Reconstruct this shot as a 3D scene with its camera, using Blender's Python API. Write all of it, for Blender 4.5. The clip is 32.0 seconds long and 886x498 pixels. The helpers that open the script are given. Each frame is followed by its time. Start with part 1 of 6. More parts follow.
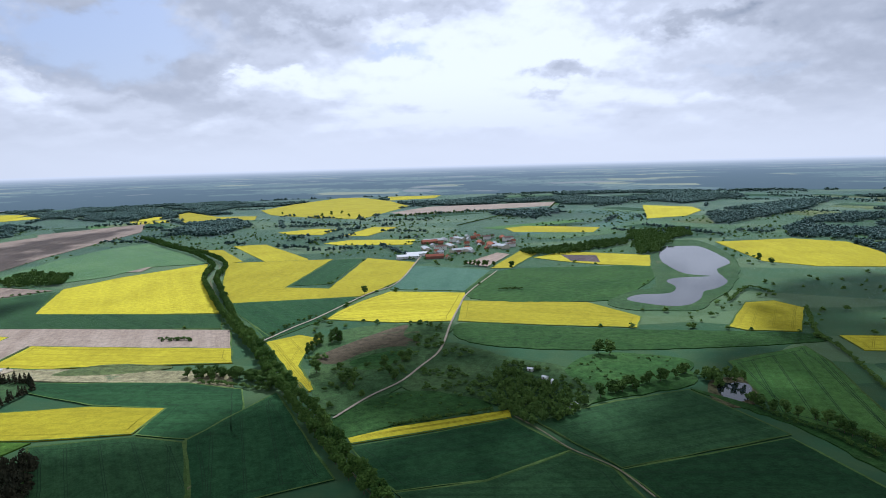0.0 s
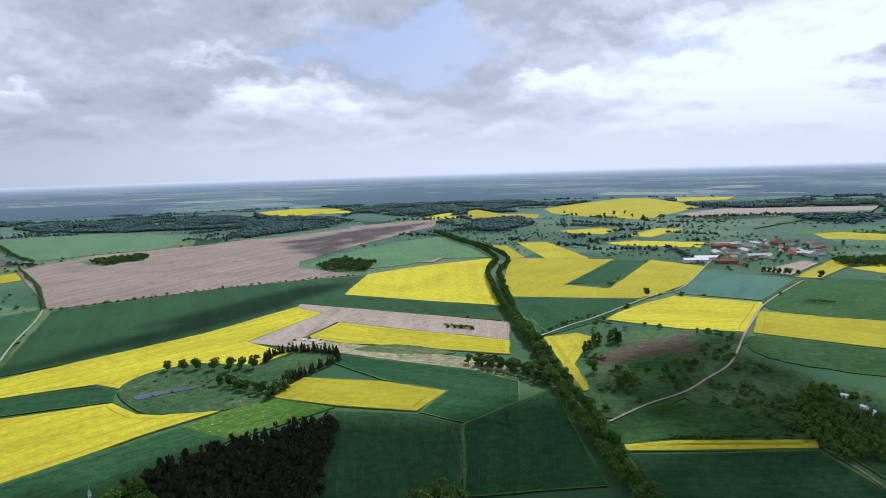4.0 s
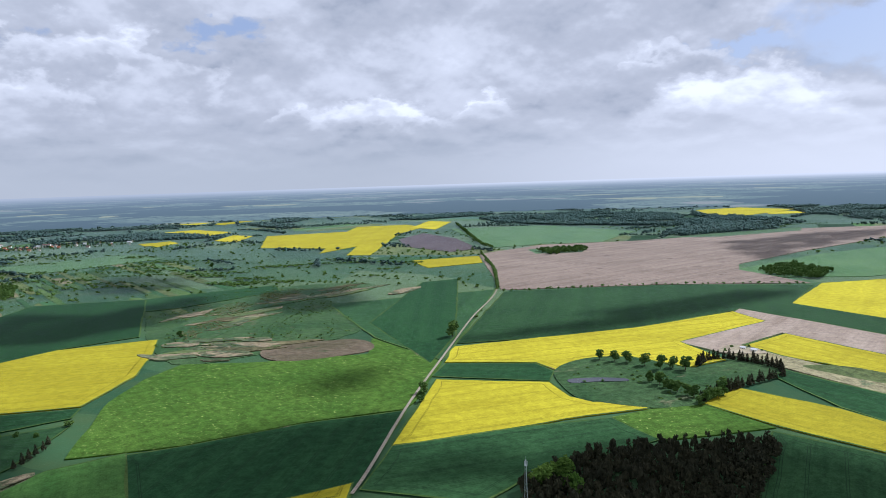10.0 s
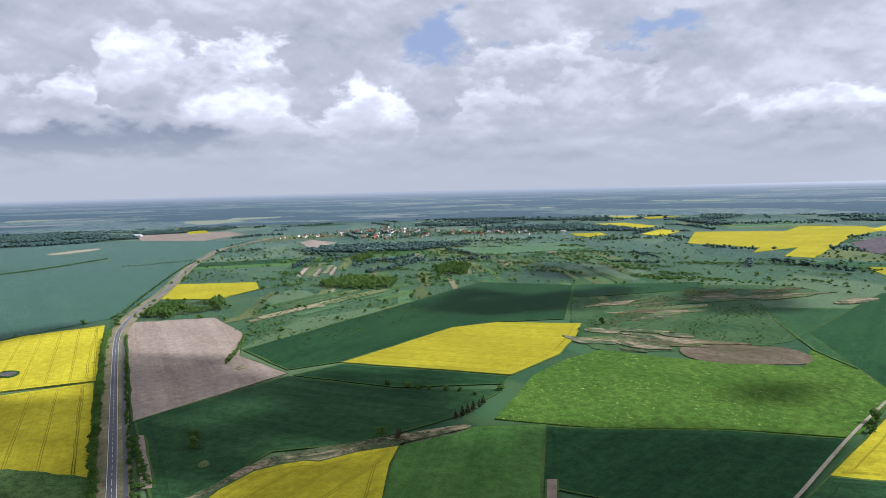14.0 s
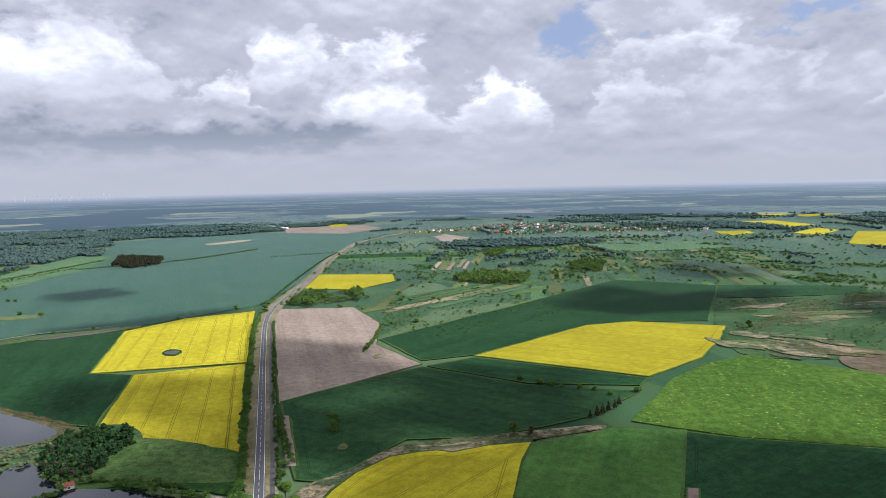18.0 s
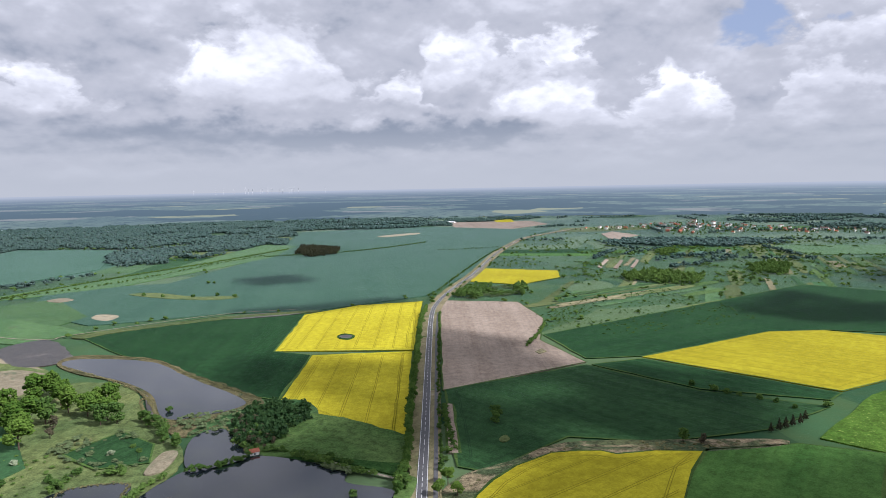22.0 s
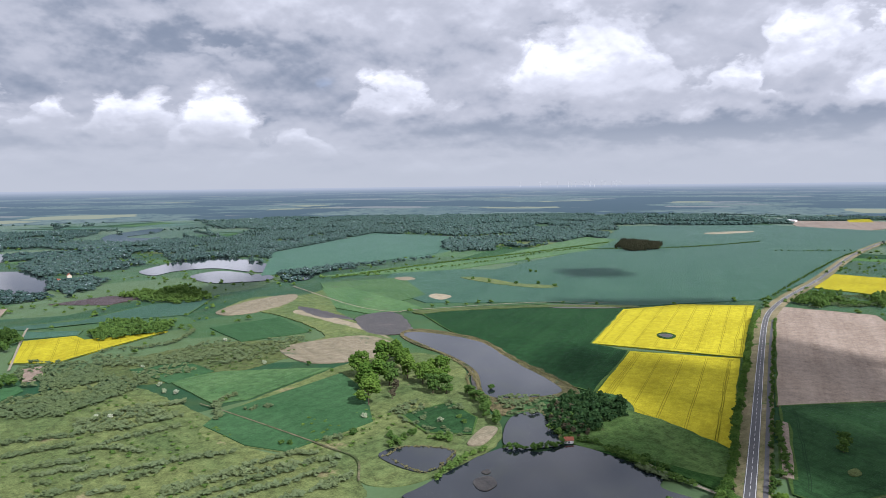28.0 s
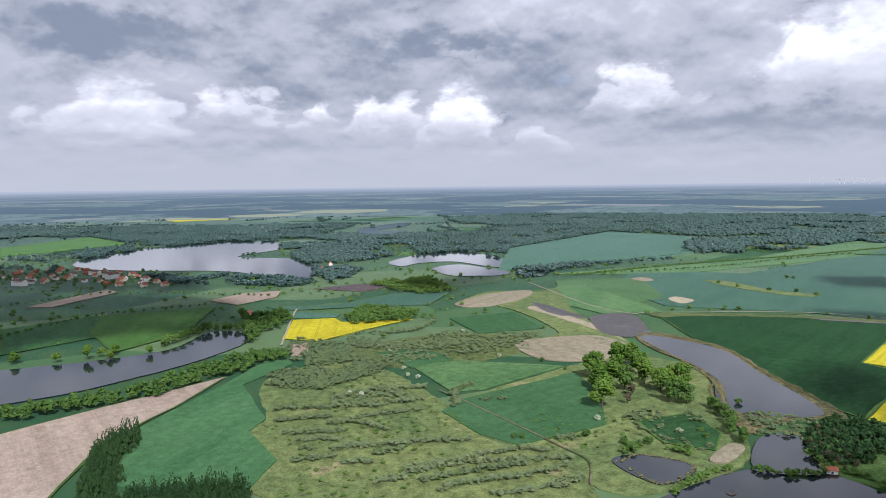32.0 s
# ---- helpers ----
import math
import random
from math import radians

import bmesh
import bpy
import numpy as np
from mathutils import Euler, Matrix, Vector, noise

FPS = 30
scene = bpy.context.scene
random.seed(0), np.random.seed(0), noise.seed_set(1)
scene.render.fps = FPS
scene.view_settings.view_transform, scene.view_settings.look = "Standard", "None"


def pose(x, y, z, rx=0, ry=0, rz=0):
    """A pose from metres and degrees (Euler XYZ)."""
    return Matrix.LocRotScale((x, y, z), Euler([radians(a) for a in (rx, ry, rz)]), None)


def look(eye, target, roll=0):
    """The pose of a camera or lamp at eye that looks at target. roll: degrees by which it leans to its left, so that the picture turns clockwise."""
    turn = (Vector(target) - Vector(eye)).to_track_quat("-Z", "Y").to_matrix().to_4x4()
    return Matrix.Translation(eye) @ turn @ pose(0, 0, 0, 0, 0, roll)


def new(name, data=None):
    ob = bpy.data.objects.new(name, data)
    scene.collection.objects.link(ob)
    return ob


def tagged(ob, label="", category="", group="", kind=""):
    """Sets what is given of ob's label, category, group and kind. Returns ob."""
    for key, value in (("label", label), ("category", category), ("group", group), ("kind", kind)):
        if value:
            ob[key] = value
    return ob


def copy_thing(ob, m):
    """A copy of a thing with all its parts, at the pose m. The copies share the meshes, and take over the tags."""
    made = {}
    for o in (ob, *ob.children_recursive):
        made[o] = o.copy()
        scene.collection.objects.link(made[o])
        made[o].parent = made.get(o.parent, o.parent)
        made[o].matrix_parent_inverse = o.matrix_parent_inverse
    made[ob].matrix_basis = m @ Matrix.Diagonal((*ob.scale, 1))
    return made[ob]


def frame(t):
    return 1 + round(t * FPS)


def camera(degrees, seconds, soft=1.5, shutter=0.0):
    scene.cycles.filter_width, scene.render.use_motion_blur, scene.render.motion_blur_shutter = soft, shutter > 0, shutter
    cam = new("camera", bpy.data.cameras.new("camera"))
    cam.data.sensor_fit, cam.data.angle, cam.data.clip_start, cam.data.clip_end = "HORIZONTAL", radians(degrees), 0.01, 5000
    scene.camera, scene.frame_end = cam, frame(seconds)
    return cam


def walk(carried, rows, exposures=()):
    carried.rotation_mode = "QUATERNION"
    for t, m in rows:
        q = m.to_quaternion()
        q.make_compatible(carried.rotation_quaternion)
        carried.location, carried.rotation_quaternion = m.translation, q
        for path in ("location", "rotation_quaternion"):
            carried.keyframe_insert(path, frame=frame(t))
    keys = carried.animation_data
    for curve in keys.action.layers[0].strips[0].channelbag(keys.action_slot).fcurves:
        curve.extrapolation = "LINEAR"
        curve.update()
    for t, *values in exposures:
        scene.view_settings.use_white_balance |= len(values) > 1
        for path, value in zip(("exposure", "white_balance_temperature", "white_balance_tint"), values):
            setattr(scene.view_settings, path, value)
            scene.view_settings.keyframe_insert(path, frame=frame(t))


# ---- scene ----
cam = camera(64.16, 32.0, soft=0.85)
PATH = [
    (0.0, pose(0.0, -0.0, 220.0, 82.83, 1.55, -0.00)),
    (0.5, pose(-0.2, 0.4, 220.0, 82.88, 1.59, 2.42)),
    (1.0, pose(-0.9, 1.6, 219.7, 82.96, 1.60, 5.23)),
    (1.5, pose(-2.4, 4.1, 219.0, 83.04, 1.63, 8.28)),
    (2.0, pose(-2.9, 6.7, 217.7, 83.13, 1.67, 11.43)),
    (2.5, pose(-3.4, 9.8, 216.5, 83.24, 1.71, 14.41)),
    (3.0, pose(-3.9, 12.0, 215.1, 83.34, 1.76, 17.26)),
    (3.5, pose(-4.8, 14.5, 213.9, 83.44, 1.76, 19.93)),
    (5.5, pose(-6.6, 18.7, 211.5, 83.77, 1.97, 30.01)),
    (6.0, pose(-7.5, 20.5, 210.8, 83.83, 2.06, 32.31)),
    (6.5, pose(-8.1, 21.2, 210.6, 83.88, 2.10, 34.52)),
    (7.0, pose(-9.0, 21.9, 210.5, 83.93, 2.09, 37.17)),
    (7.5, pose(-10.8, 22.8, 210.7, 84.00, 2.12, 40.16)),
    (8.0, pose(-12.3, 24.2, 210.8, 84.06, 2.11, 42.91)),
    (8.5, pose(-14.0, 24.8, 210.6, 84.14, 2.05, 45.96)),
    (9.0, pose(-16.0, 25.4, 210.1, 84.25, 1.96, 49.60)),
    (9.5, pose(-18.6, 26.1, 209.3, 84.33, 1.87, 53.17)),
    (10.0, pose(-21.0, 27.0, 208.4, 84.45, 1.84, 56.81)),
    (10.5, pose(-22.9, 27.1, 207.6, 84.58, 1.86, 60.51)),
    (11.0, pose(-23.9, 26.9, 206.9, 84.67, 1.78, 64.48)),
    (11.5, pose(-25.6, 27.5, 206.5, 84.77, 1.64, 68.74)),
    (12.0, pose(-27.7, 29.2, 205.7, 84.83, 1.52, 73.06)),
    (12.5, pose(-29.5, 30.4, 204.5, 84.92, 1.44, 77.83)),
    (13.0, pose(-31.5, 31.1, 203.1, 85.03, 1.43, 82.34)),
    (13.5, pose(-32.7, 31.3, 202.3, 85.07, 1.40, 86.66)),
    (14.0, pose(-33.0, 31.5, 202.5, 85.03, 1.42, 90.55)),
    (14.5, pose(-33.9, 32.3, 203.1, 85.06, 1.45, 93.45)),
    (16.5, pose(-32.6, 30.0, 201.7, 84.98, 1.32, 97.51)),
    (17.0, pose(-33.4, 29.5, 201.9, 84.97, 1.39, 98.47)),
    (18.0, pose(-35.5, 28.4, 201.2, 84.93, 1.39, 101.26)),
    (19.0, pose(-36.9, 26.3, 200.5, 84.91, 1.32, 104.48)),
    (20.0, pose(-37.9, 26.5, 199.2, 84.93, 1.23, 107.63)),
    (21.0, pose(-37.5, 26.8, 199.6, 84.90, 1.20, 111.01)),
    (22.0, pose(-37.1, 26.2, 198.5, 84.91, 1.10, 114.62)),
    (23.0, pose(-37.0, 25.7, 197.6, 84.91, 1.20, 118.30)),
    (24.0, pose(-38.8, 23.5, 196.8, 84.90, 1.22, 122.20)),
    (24.5, pose(-39.0, 23.1, 196.3, 84.88, 1.21, 124.14)),
    (26.5, pose(-39.2, 19.7, 197.3, 84.75, 0.72, 132.93)),
    (27.0, pose(-39.2, 20.2, 197.2, 84.76, 0.67, 135.37)),
    (28.0, pose(-40.6, 19.1, 196.3, 84.78, 0.66, 140.18)),
    (29.0, pose(-43.0, 16.8, 194.8, 84.82, 0.56, 145.06)),
    (30.0, pose(-43.6, 15.8, 194.4, 84.84, 0.53, 149.65)),
    (31.0, pose(-42.3, 14.6, 195.0, 84.76, 0.49, 154.43)),
    (32.0, pose(-39.8, 15.0, 196.3, 84.77, 0.68, 159.07)),
]
EXPOSURES = ((0.0, -0.10, 5450, 13), (9.0, -0.03, 5500, 14), (16.0, 0.03, 5780, 15), (24.0, 0.05, 5880, 16), (32.0, 0.10, 5830, 16))
walk(cam, PATH, EXPOSURES)

# ---------------------------------------------------------------- light
SUN_EL, SUN_AZ = 42.0, 2.0          # degrees; azimuth clockwise from +y
sun_dir = Vector((math.sin(radians(SUN_AZ)) * math.cos(radians(SUN_EL)),
                  math.cos(radians(SUN_AZ)) * math.cos(radians(SUN_EL)), math.sin(radians(SUN_EL))))
sun_data = bpy.data.lights.new("sun", "SUN")
sun_data.energy, sun_data.angle, sun_data.color = 5.0, radians(1.2), (1.0, 0.97, 0.92)
sun = new("sun", sun_data)
sun.matrix_world = look(sun_dir * 1000, (0, 0, 0))


class Net:
    """A small wrapper round a node tree."""

    def __init__(self, tree):
        self.t = tree
        tree.nodes.clear()

    def n(self, kind, **kw):
        node = self.t.nodes.new(kind)
        for k, v in kw.items():
            if k == "blend":
                node.blend_type = v
            elif k == "data":
                node.data_type = v
            elif k == "op":
                node.operation = v
            elif k == "dims":
                node.noise_dimensions = v
            elif k == "clamp":
                node.use_clamp = v
            elif k == "feature":
                node.feature = v
        return node

    def put(self, socket, value):
        if hasattr(value, "links"):
            self.t.links.new(value, socket)
        elif value is not None:
            socket.default_value = value

    def math(self, op, a, b=None, c=None, clamp=False):
        node = self.n("ShaderNodeMath", op=op, clamp=clamp)
        for s, v in zip(node.inputs, (a, b, c)):
            self.put(s, v)
        return node.outputs[0]

    def vec(self, op, a, b=None):
        node = self.n("ShaderNodeVectorMath", op=op)
        self.put(node.inputs[0], a)
        if b is not None:
            self.put(node.inputs[1], b)
        return node.outputs["Value"] if op in ("DOT_PRODUCT", "LENGTH") else node.outputs[0]

    def mix(self, fac, a, b, blend="MIX"):
        node = self.n("ShaderNodeMix", data="RGBA", blend=blend)
        self.put(node.inputs[0], fac)
        for s, v in ((node.inputs[6], a), (node.inputs[7], b)):
            self.put(s, (*v, 1) if isinstance(v, tuple) and len(v) == 3 else v)
        return node.outputs[2]

    def noise(self, vector, scale, detail=4.0, rough=0.55, distort=0.0):
        node = self.n("ShaderNodeTexNoise")
        self.put(node.inputs["Vector"], vector)
        for k, v in (("Scale", scale), ("Detail", detail), ("Roughness", rough), ("Distortion", distort)):
            self.put(node.inputs[k], v)
        return node.outputs["Fac"]

    def step(self, value, lo, hi, a=0.0, b=1.0):
        node = self.n("ShaderNodeMapRange")
        node.interpolation_type = "SMOOTHSTEP"
        for s, v in zip(node.inputs, (value, lo, hi, a, b)):
            self.put(s, v)
        return node.outputs[0]

    def scaled(self, vector, sx, sy, sz):
        return self.vec("MULTIPLY", vector, (sx, sy, sz))

    def split(self, vector):
        node = self.n("ShaderNodeSeparateXYZ")
        self.put(node.inputs[0], vector)
        return node.outputs

    def join(self, x, y, z):
        node = self.n("ShaderNodeCombineXYZ")
        for s, v in zip(node.inputs, (x, y, z)):
            self.put(s, v)
        return node.outputs[0]


def ways(az, el):
    return (math.sin(radians(az)) * math.cos(radians(el)), math.cos(radians(az)) * math.cos(radians(el)), math.sin(radians(el)))


world = bpy.data.worlds.new("sky")
scene.world = world
world.use_nodes = True
w = Net(world.node_tree)
way = w.n("ShaderNodeTexCoord").outputs["Generated"]
wx, wy, wz = w.split(way)
# azimuth (clockwise from +y, from -260 to 100) and elevation of the direction, in degrees
az = w.math("MULTIPLY", w.math("ARCTAN2", wx, wy), 57.2958)
az = w.math("SUBTRACT", az, w.math("MULTIPLY", w.math("GREATER_THAN", az, 100.0), 360.0))
el = w.math("MULTIPLY", w.math("ARCSINE", wz), 57.2958)
low_down = w.step(el, 1.5, 9.0, 1.0, 0.0)
# cloud texture: broad heaps overhead, flatter and finer towards the horizon
tall = w.vec("MULTIPLY", way, (1.0, 1.0, 1.7))
thin = w.vec("MULTIPLY", way, (1.0, 1.0, 3.4))


def blend(a, b, f):
    return w.math("ADD", w.math("MULTIPLY", a, w.math("SUBTRACT", 1.0, f)), w.math("MULTIPLY", b, f))


def billow(lift):
    """Density of the cloud texture, looked up a little higher for the relief."""
    up = (0.0, 0.0, lift)
    big = w.noise(w.vec("ADD", tall, up), 6.5, 6.0, 0.50, 0.15)
    small = w.noise(w.vec("ADD", thin, up), 9.0, 5.0, 0.48, 0.1)
    return blend(big, small, low_down)


def puffs(at, scale):
    """Rounded heaps, smaller ones on larger ones."""
    cell = w.n("ShaderNodeTexVoronoi", feature="SMOOTH_F1")
    w.put(cell.inputs["Vector"], at)
    for k, v in (("Scale", scale), ("Detail", 3.0), ("Roughness", 0.55), ("Lacunarity", 2.1), ("Smoothness", 0.6)):
        cell.inputs[k].default_value = v
    return w.math("SUBTRACT", 1.0, cell.outputs["Distance"])


grain = billow(0.0)
relief = w.math("SUBTRACT", grain, billow(0.035))
curls = w.math("SUBTRACT", puffs(tall, 15.0), puffs(w.vec("ADD", tall, (0.0, 0.0, 0.012)), 15.0))
# ragged edges: the places of the clouds waver with the texture
fray = w.n("ShaderNodeTexNoise")
w.put(fray.inputs["Vector"], tall)
for k, v in (("Scale", 13.0), ("Detail", 6.0), ("Roughness", 0.55), ("Distortion", 0.2)):
    fray.inputs[k].default_value = v
fr, fg, fb = w.split(fray.outputs["Color"])
much = w.step(el, 1.0, 11.0, 0.55, 1.5)
knots = w.math("SUBTRACT", puffs(tall, 21.0), 0.55)
spot = w.join(w.math("ADD", az, w.math("MULTIPLY", w.math("SUBTRACT", fr, 0.5), w.math("MULTIPLY", much, 9.0))),
              w.math("SUBTRACT", w.math("ADD", el, w.math("MULTIPLY", w.math("SUBTRACT", fg, 0.5), w.math("MULTIPLY", much, 4.0))), w.math("MULTIPLY", knots, w.math("MULTIPLY", much, 1.1))), 0.0)


def patch(at_az, at_el, half_wide, half_high):
    d = w.vec("MULTIPLY", w.vec("SUBTRACT", spot, (at_az, at_el, 0.0)), (1 / half_wide, 1 / half_high, 0.0))
    return w.step(w.vec("LENGTH", d), 0.15, 1.15, 1.0, 0.0)


# soft light and dark places: azimuth, elevation, half width, half height, weight
SOFT = ((10.2, 7.4, 3.3, 1.2, -0.7), (9.1, 5.4, 2.0, 0.7, -0.5), (19.3, 10.7, 5.2, 1.4, -0.6), (-5.6, 12.3, 12.2, 0.9, -0.25), (4.0, 7.1, 22.0, 12.0, 0.95),
        (-59.5, 3.6, 11.4, 3.1, -0.30), (-48.9, 6.0, 2.6, 1.0, -0.22), (-87.3, 2.7, 8.7, 2.6, -0.30), (-57.6, 9.3, 14.0, 5.2, 0.22),
        (-117.1, 4.4, 16.6, 1.8, -0.45), (-60.9, 2.3, 7.0, 3.5, -0.2), (-115.0, 8.2, 7.0, 1.7, -0.2), (-76.4, 6.3, 6.1, 1.3, -0.15))
SOFT_BEHIND = ((-133.0, 4.4, 16.0, 1.9, -0.45), (-111.6, 4.3, 14.0, 1.5, -0.2), (-131.5, 12.8, 3.5, 1.4, -0.4), (-75.3, 7.0, 7.0, 2.2, -0.12), (-144.6, 6.2, 4.8, 1.4, -0.25),
               (-156.7, 11.9, 14.0, 2.0, -0.25), (-155.7, 5.7, 2.7, 1.0, -0.55), (-181.9, 11.6, 11.4, 2.6, -0.55), (-162.6, 11.7, 11.4, 2.0, -0.18),
               (-171.5, 3.4, 7.0, 1.1, -0.28), (-157.7, 11.1, 3.9, 0.6, 0.25), (-165.0, 8.0, 42.0, 14.0, -0.24))
# breaks in the cover
CLEAR = ((-24.5, 10.0, 12.0, 4.0, 1.1), (-3.9, 9.1, 5.6, 1.4, 0.8), (22.1, 6.6, 6.5, 1.1, 0.7), (-34.8, 9.6, 4.0, 1.3, 0.8), (-73.6, 12.4, 3.2, 1.5, 1.0), (-90.0, 12.8, 4.8, 2.9, 1.15),
         (-149.1, 9.1, 2.6, 1.7, 0.45))
# cumulus heaps: azimuth, elevation of the base, half width, height, whiteness
HEAP = ((0.8, 1.0, 13.0, 3.2, 0.75), (-12.4, 6.5, 4.2, 2.6, 1.0), (-16.8, 2.7, 5.2, 1.7, 0.72), (-25.1, 2.6, 3.5, 1.2, 0.62), (16.1, 3.4, 3.9, 2.8, 0.82), (21.8, 3.3, 4.8, 2.0, 0.74), (-27.1, 4.0, 7.4, 4.0, 0.45),
        (-34.1, 5.0, 8.3, 3.8, 1.05), (-38.4, 9.1, 4.0, 1.2, 0.5), (-60.5, 5.1, 4.4, 2.0, 0.42), (-53.8, 5.5, 3.1, 2.1, 0.5), (-61.8, 5.6, 4.8, 1.7, 0.95), (-53.6, 6.4, 2.4, 1.2, 0.7),
        (-68.4, 5.4, 2.6, 1.3, 0.6), (-81.4, 5.6, 8.3, 4.0, 0.42), (-82.4, 10.4, 6.6, 2.7, 0.75), (-78.1, 8.0, 5.7, 3.0, 0.62))
HEAP_BEHIND = ((-105.8, 10.4, 3.4, 3.7, 0.95), (-112.4, 10.1, 4.8, 4.0, 0.9), (-128.0, 8.9, 7.2, 6.0, 0.92), (-96.7, 6.2, 3.3, 4.3, 1.1), (-105.5, 6.2, 6.0, 3.4, 0.9),
               (-86.1, 6.6, 3.1, 2.8, 0.85), (-63.4, 5.0, 4.2, 2.1, 0.7), (-117.8, 7.3, 3.2, 2.5, 0.85), (-144.0, 7.3, 3.6, 3.0, 0.8), (-151.2, 3.3, 2.4, 2.1, 0.62),
               (-157.6, 4.6, 3.8, 4.4, 1.1), (-163.2, 5.4, 2.8, 2.9, 0.92), (-184.0, 5.1, 5.5, 3.8, 0.78), (-175.2, 6.1, 3.5, 2.4, 0.7), (-168.7, 5.8, 2.0, 2.0, 0.75))
bright = w.math("ADD", w.math("MULTIPLY", w.math("SUBTRACT", grain, 0.5), 1.2), w.math("ADD", w.math("MULTIPLY", relief, 1.3), w.math("MULTIPLY", curls, 0.30)))
texture = bright
bright = w.math("ADD", bright, 0.12)
for at_az, at_el, half_wide, half_high, weight in SOFT + SOFT_BEHIND:
    bright = w.math("MULTIPLY_ADD", patch(at_az, at_el, half_wide, half_high), weight, bright)
gap = w.math("MULTIPLY", w.math("SUBTRACT", 0.5, grain), 1.3)
for at_az, at_el, half_wide, half_high, weight in CLEAR:
    gap = w.math("MULTIPLY_ADD", patch(at_az, at_el, half_wide, half_high), weight, gap)
gap = w.step(gap, 0.25, 1.0)
for at_az, at_el, half_wide, high, white in HEAP + HEAP_BEHIND:
    hx, hy, hz = w.split(w.vec("MULTIPLY", w.vec("SUBTRACT", spot, (at_az, at_el, 0.0)), (1 / half_wide, 1 / high, 0.0)))
    dome = w.math("SUBTRACT", w.math("SUBTRACT", 1.0, w.math("MULTIPLY", hx, hx)), hy)
    cap = w.math("MULTIPLY", w.step(dome, -0.05, 0.50), w.step(hy, -0.75, 0.55))
    tone = w.math("ADD", w.math("MULTIPLY_ADD", w.step(dome, 0.25, 1.2), -0.50 * white, white), texture)
    bright = blend(bright, tone, cap)
    gap = w.math("MULTIPLY", gap, w.math("SUBTRACT", 1.0, cap))
sky = w.n("ShaderNodeTexSky")
sky.sky_type, sky.sun_disc = "NISHITA", False
sky.sun_elevation, sky.sun_rotation = radians(SUN_EL), radians(SUN_AZ)
sky.air_density, sky.dust_density = 1.0, 2.0
clear = w.mix(0.55, w.mix(1.0, sky.outputs[0], (0.10, 0.10, 0.10), "MULTIPLY"), (0.50, 0.58, 0.78))
cloud = w.mix(w.step(bright, -0.60, 0.12), (0.27, 0.31, 0.37), (0.57, 0.58, 0.61))
cloud = w.mix(w.step(bright, 0.05, 0.50), cloud, (0.76, 0.765, 0.79))
cloud = w.mix(w.step(bright, 0.45, 1.05), cloud, (1.10, 1.10, 1.12))
body = w.mix(gap, cloud, clear)
# haze near the horizon, paler towards the sun, in faint level bands
toward = w.step(w.vec("DOT_PRODUCT", way, ways(3, 4)), 0.35, 1.0)
haze = w.mix(toward, (0.55, 0.57, 0.59), (0.88, 0.88, 0.90))
bands = w.noise(w.scaled(way, 2.2, 2.2, 30.0), 1.0, 4.0, 0.55)
body = w.mix(w.step(w.math("MULTIPLY_ADD", w.math("SUBTRACT", bands, 0.5), 1.4, el), 0.2, 6.6, 0.97, 0.0), body, haze)
out = w.n("ShaderNodeBackground")
w.put(out.inputs[0], body)
out.inputs[1].default_value = 0.95
end = w.n("ShaderNodeOutputWorld")
w.t.links.new(out.outputs[0], end.inputs[0])

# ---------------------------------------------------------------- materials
# bluish sheen that stands in for distance haze, strongest at grazing view
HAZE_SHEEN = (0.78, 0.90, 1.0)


def material(name, build, rough=0.95, sheen=0.5, spec=0.04, metal=0.0, sheen_rough=0.13, bump=None):
    """build(net) returns the base colour socket, or colour and height for the relief."""
    m = bpy.data.materials.new(name)
    m.use_nodes = True
    n = Net(m.node_tree)
    b = n.n("ShaderNodeBsdfPrincipled")
    o = n.n("ShaderNodeOutputMaterial")
    n.t.links.new(b.outputs[0], o.inputs[0])
    made = build(n)
    colour, height = made if isinstance(made, tuple) and len(made) == 2 else (made, None)
    n.put(b.inputs["Base Color"], (*colour, 1) if isinstance(colour, tuple) else colour)
    b.inputs["Roughness"].default_value = rough
    b.inputs["Metallic"].default_value = metal
    b.inputs["Specular IOR Level"].default_value = spec
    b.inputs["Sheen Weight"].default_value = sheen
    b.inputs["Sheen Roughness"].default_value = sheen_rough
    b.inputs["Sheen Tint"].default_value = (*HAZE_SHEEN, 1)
    if height is not None:
        bp = n.n("ShaderNodeBump")
        bp.inputs["Strength"].default_value, bp.inputs["Distance"].default_value = bump or (0.6, 0.5)
        n.put(bp.inputs["Height"], height)
        n.t.links.new(bp.outputs[0], b.inputs["Normal"])
    return m


def place(n):
    return n.n("ShaderNodeTexCoord").outputs["Object"]


def chance(n):
    return n.n("ShaderNodeObjectInfo").outputs["Random"]


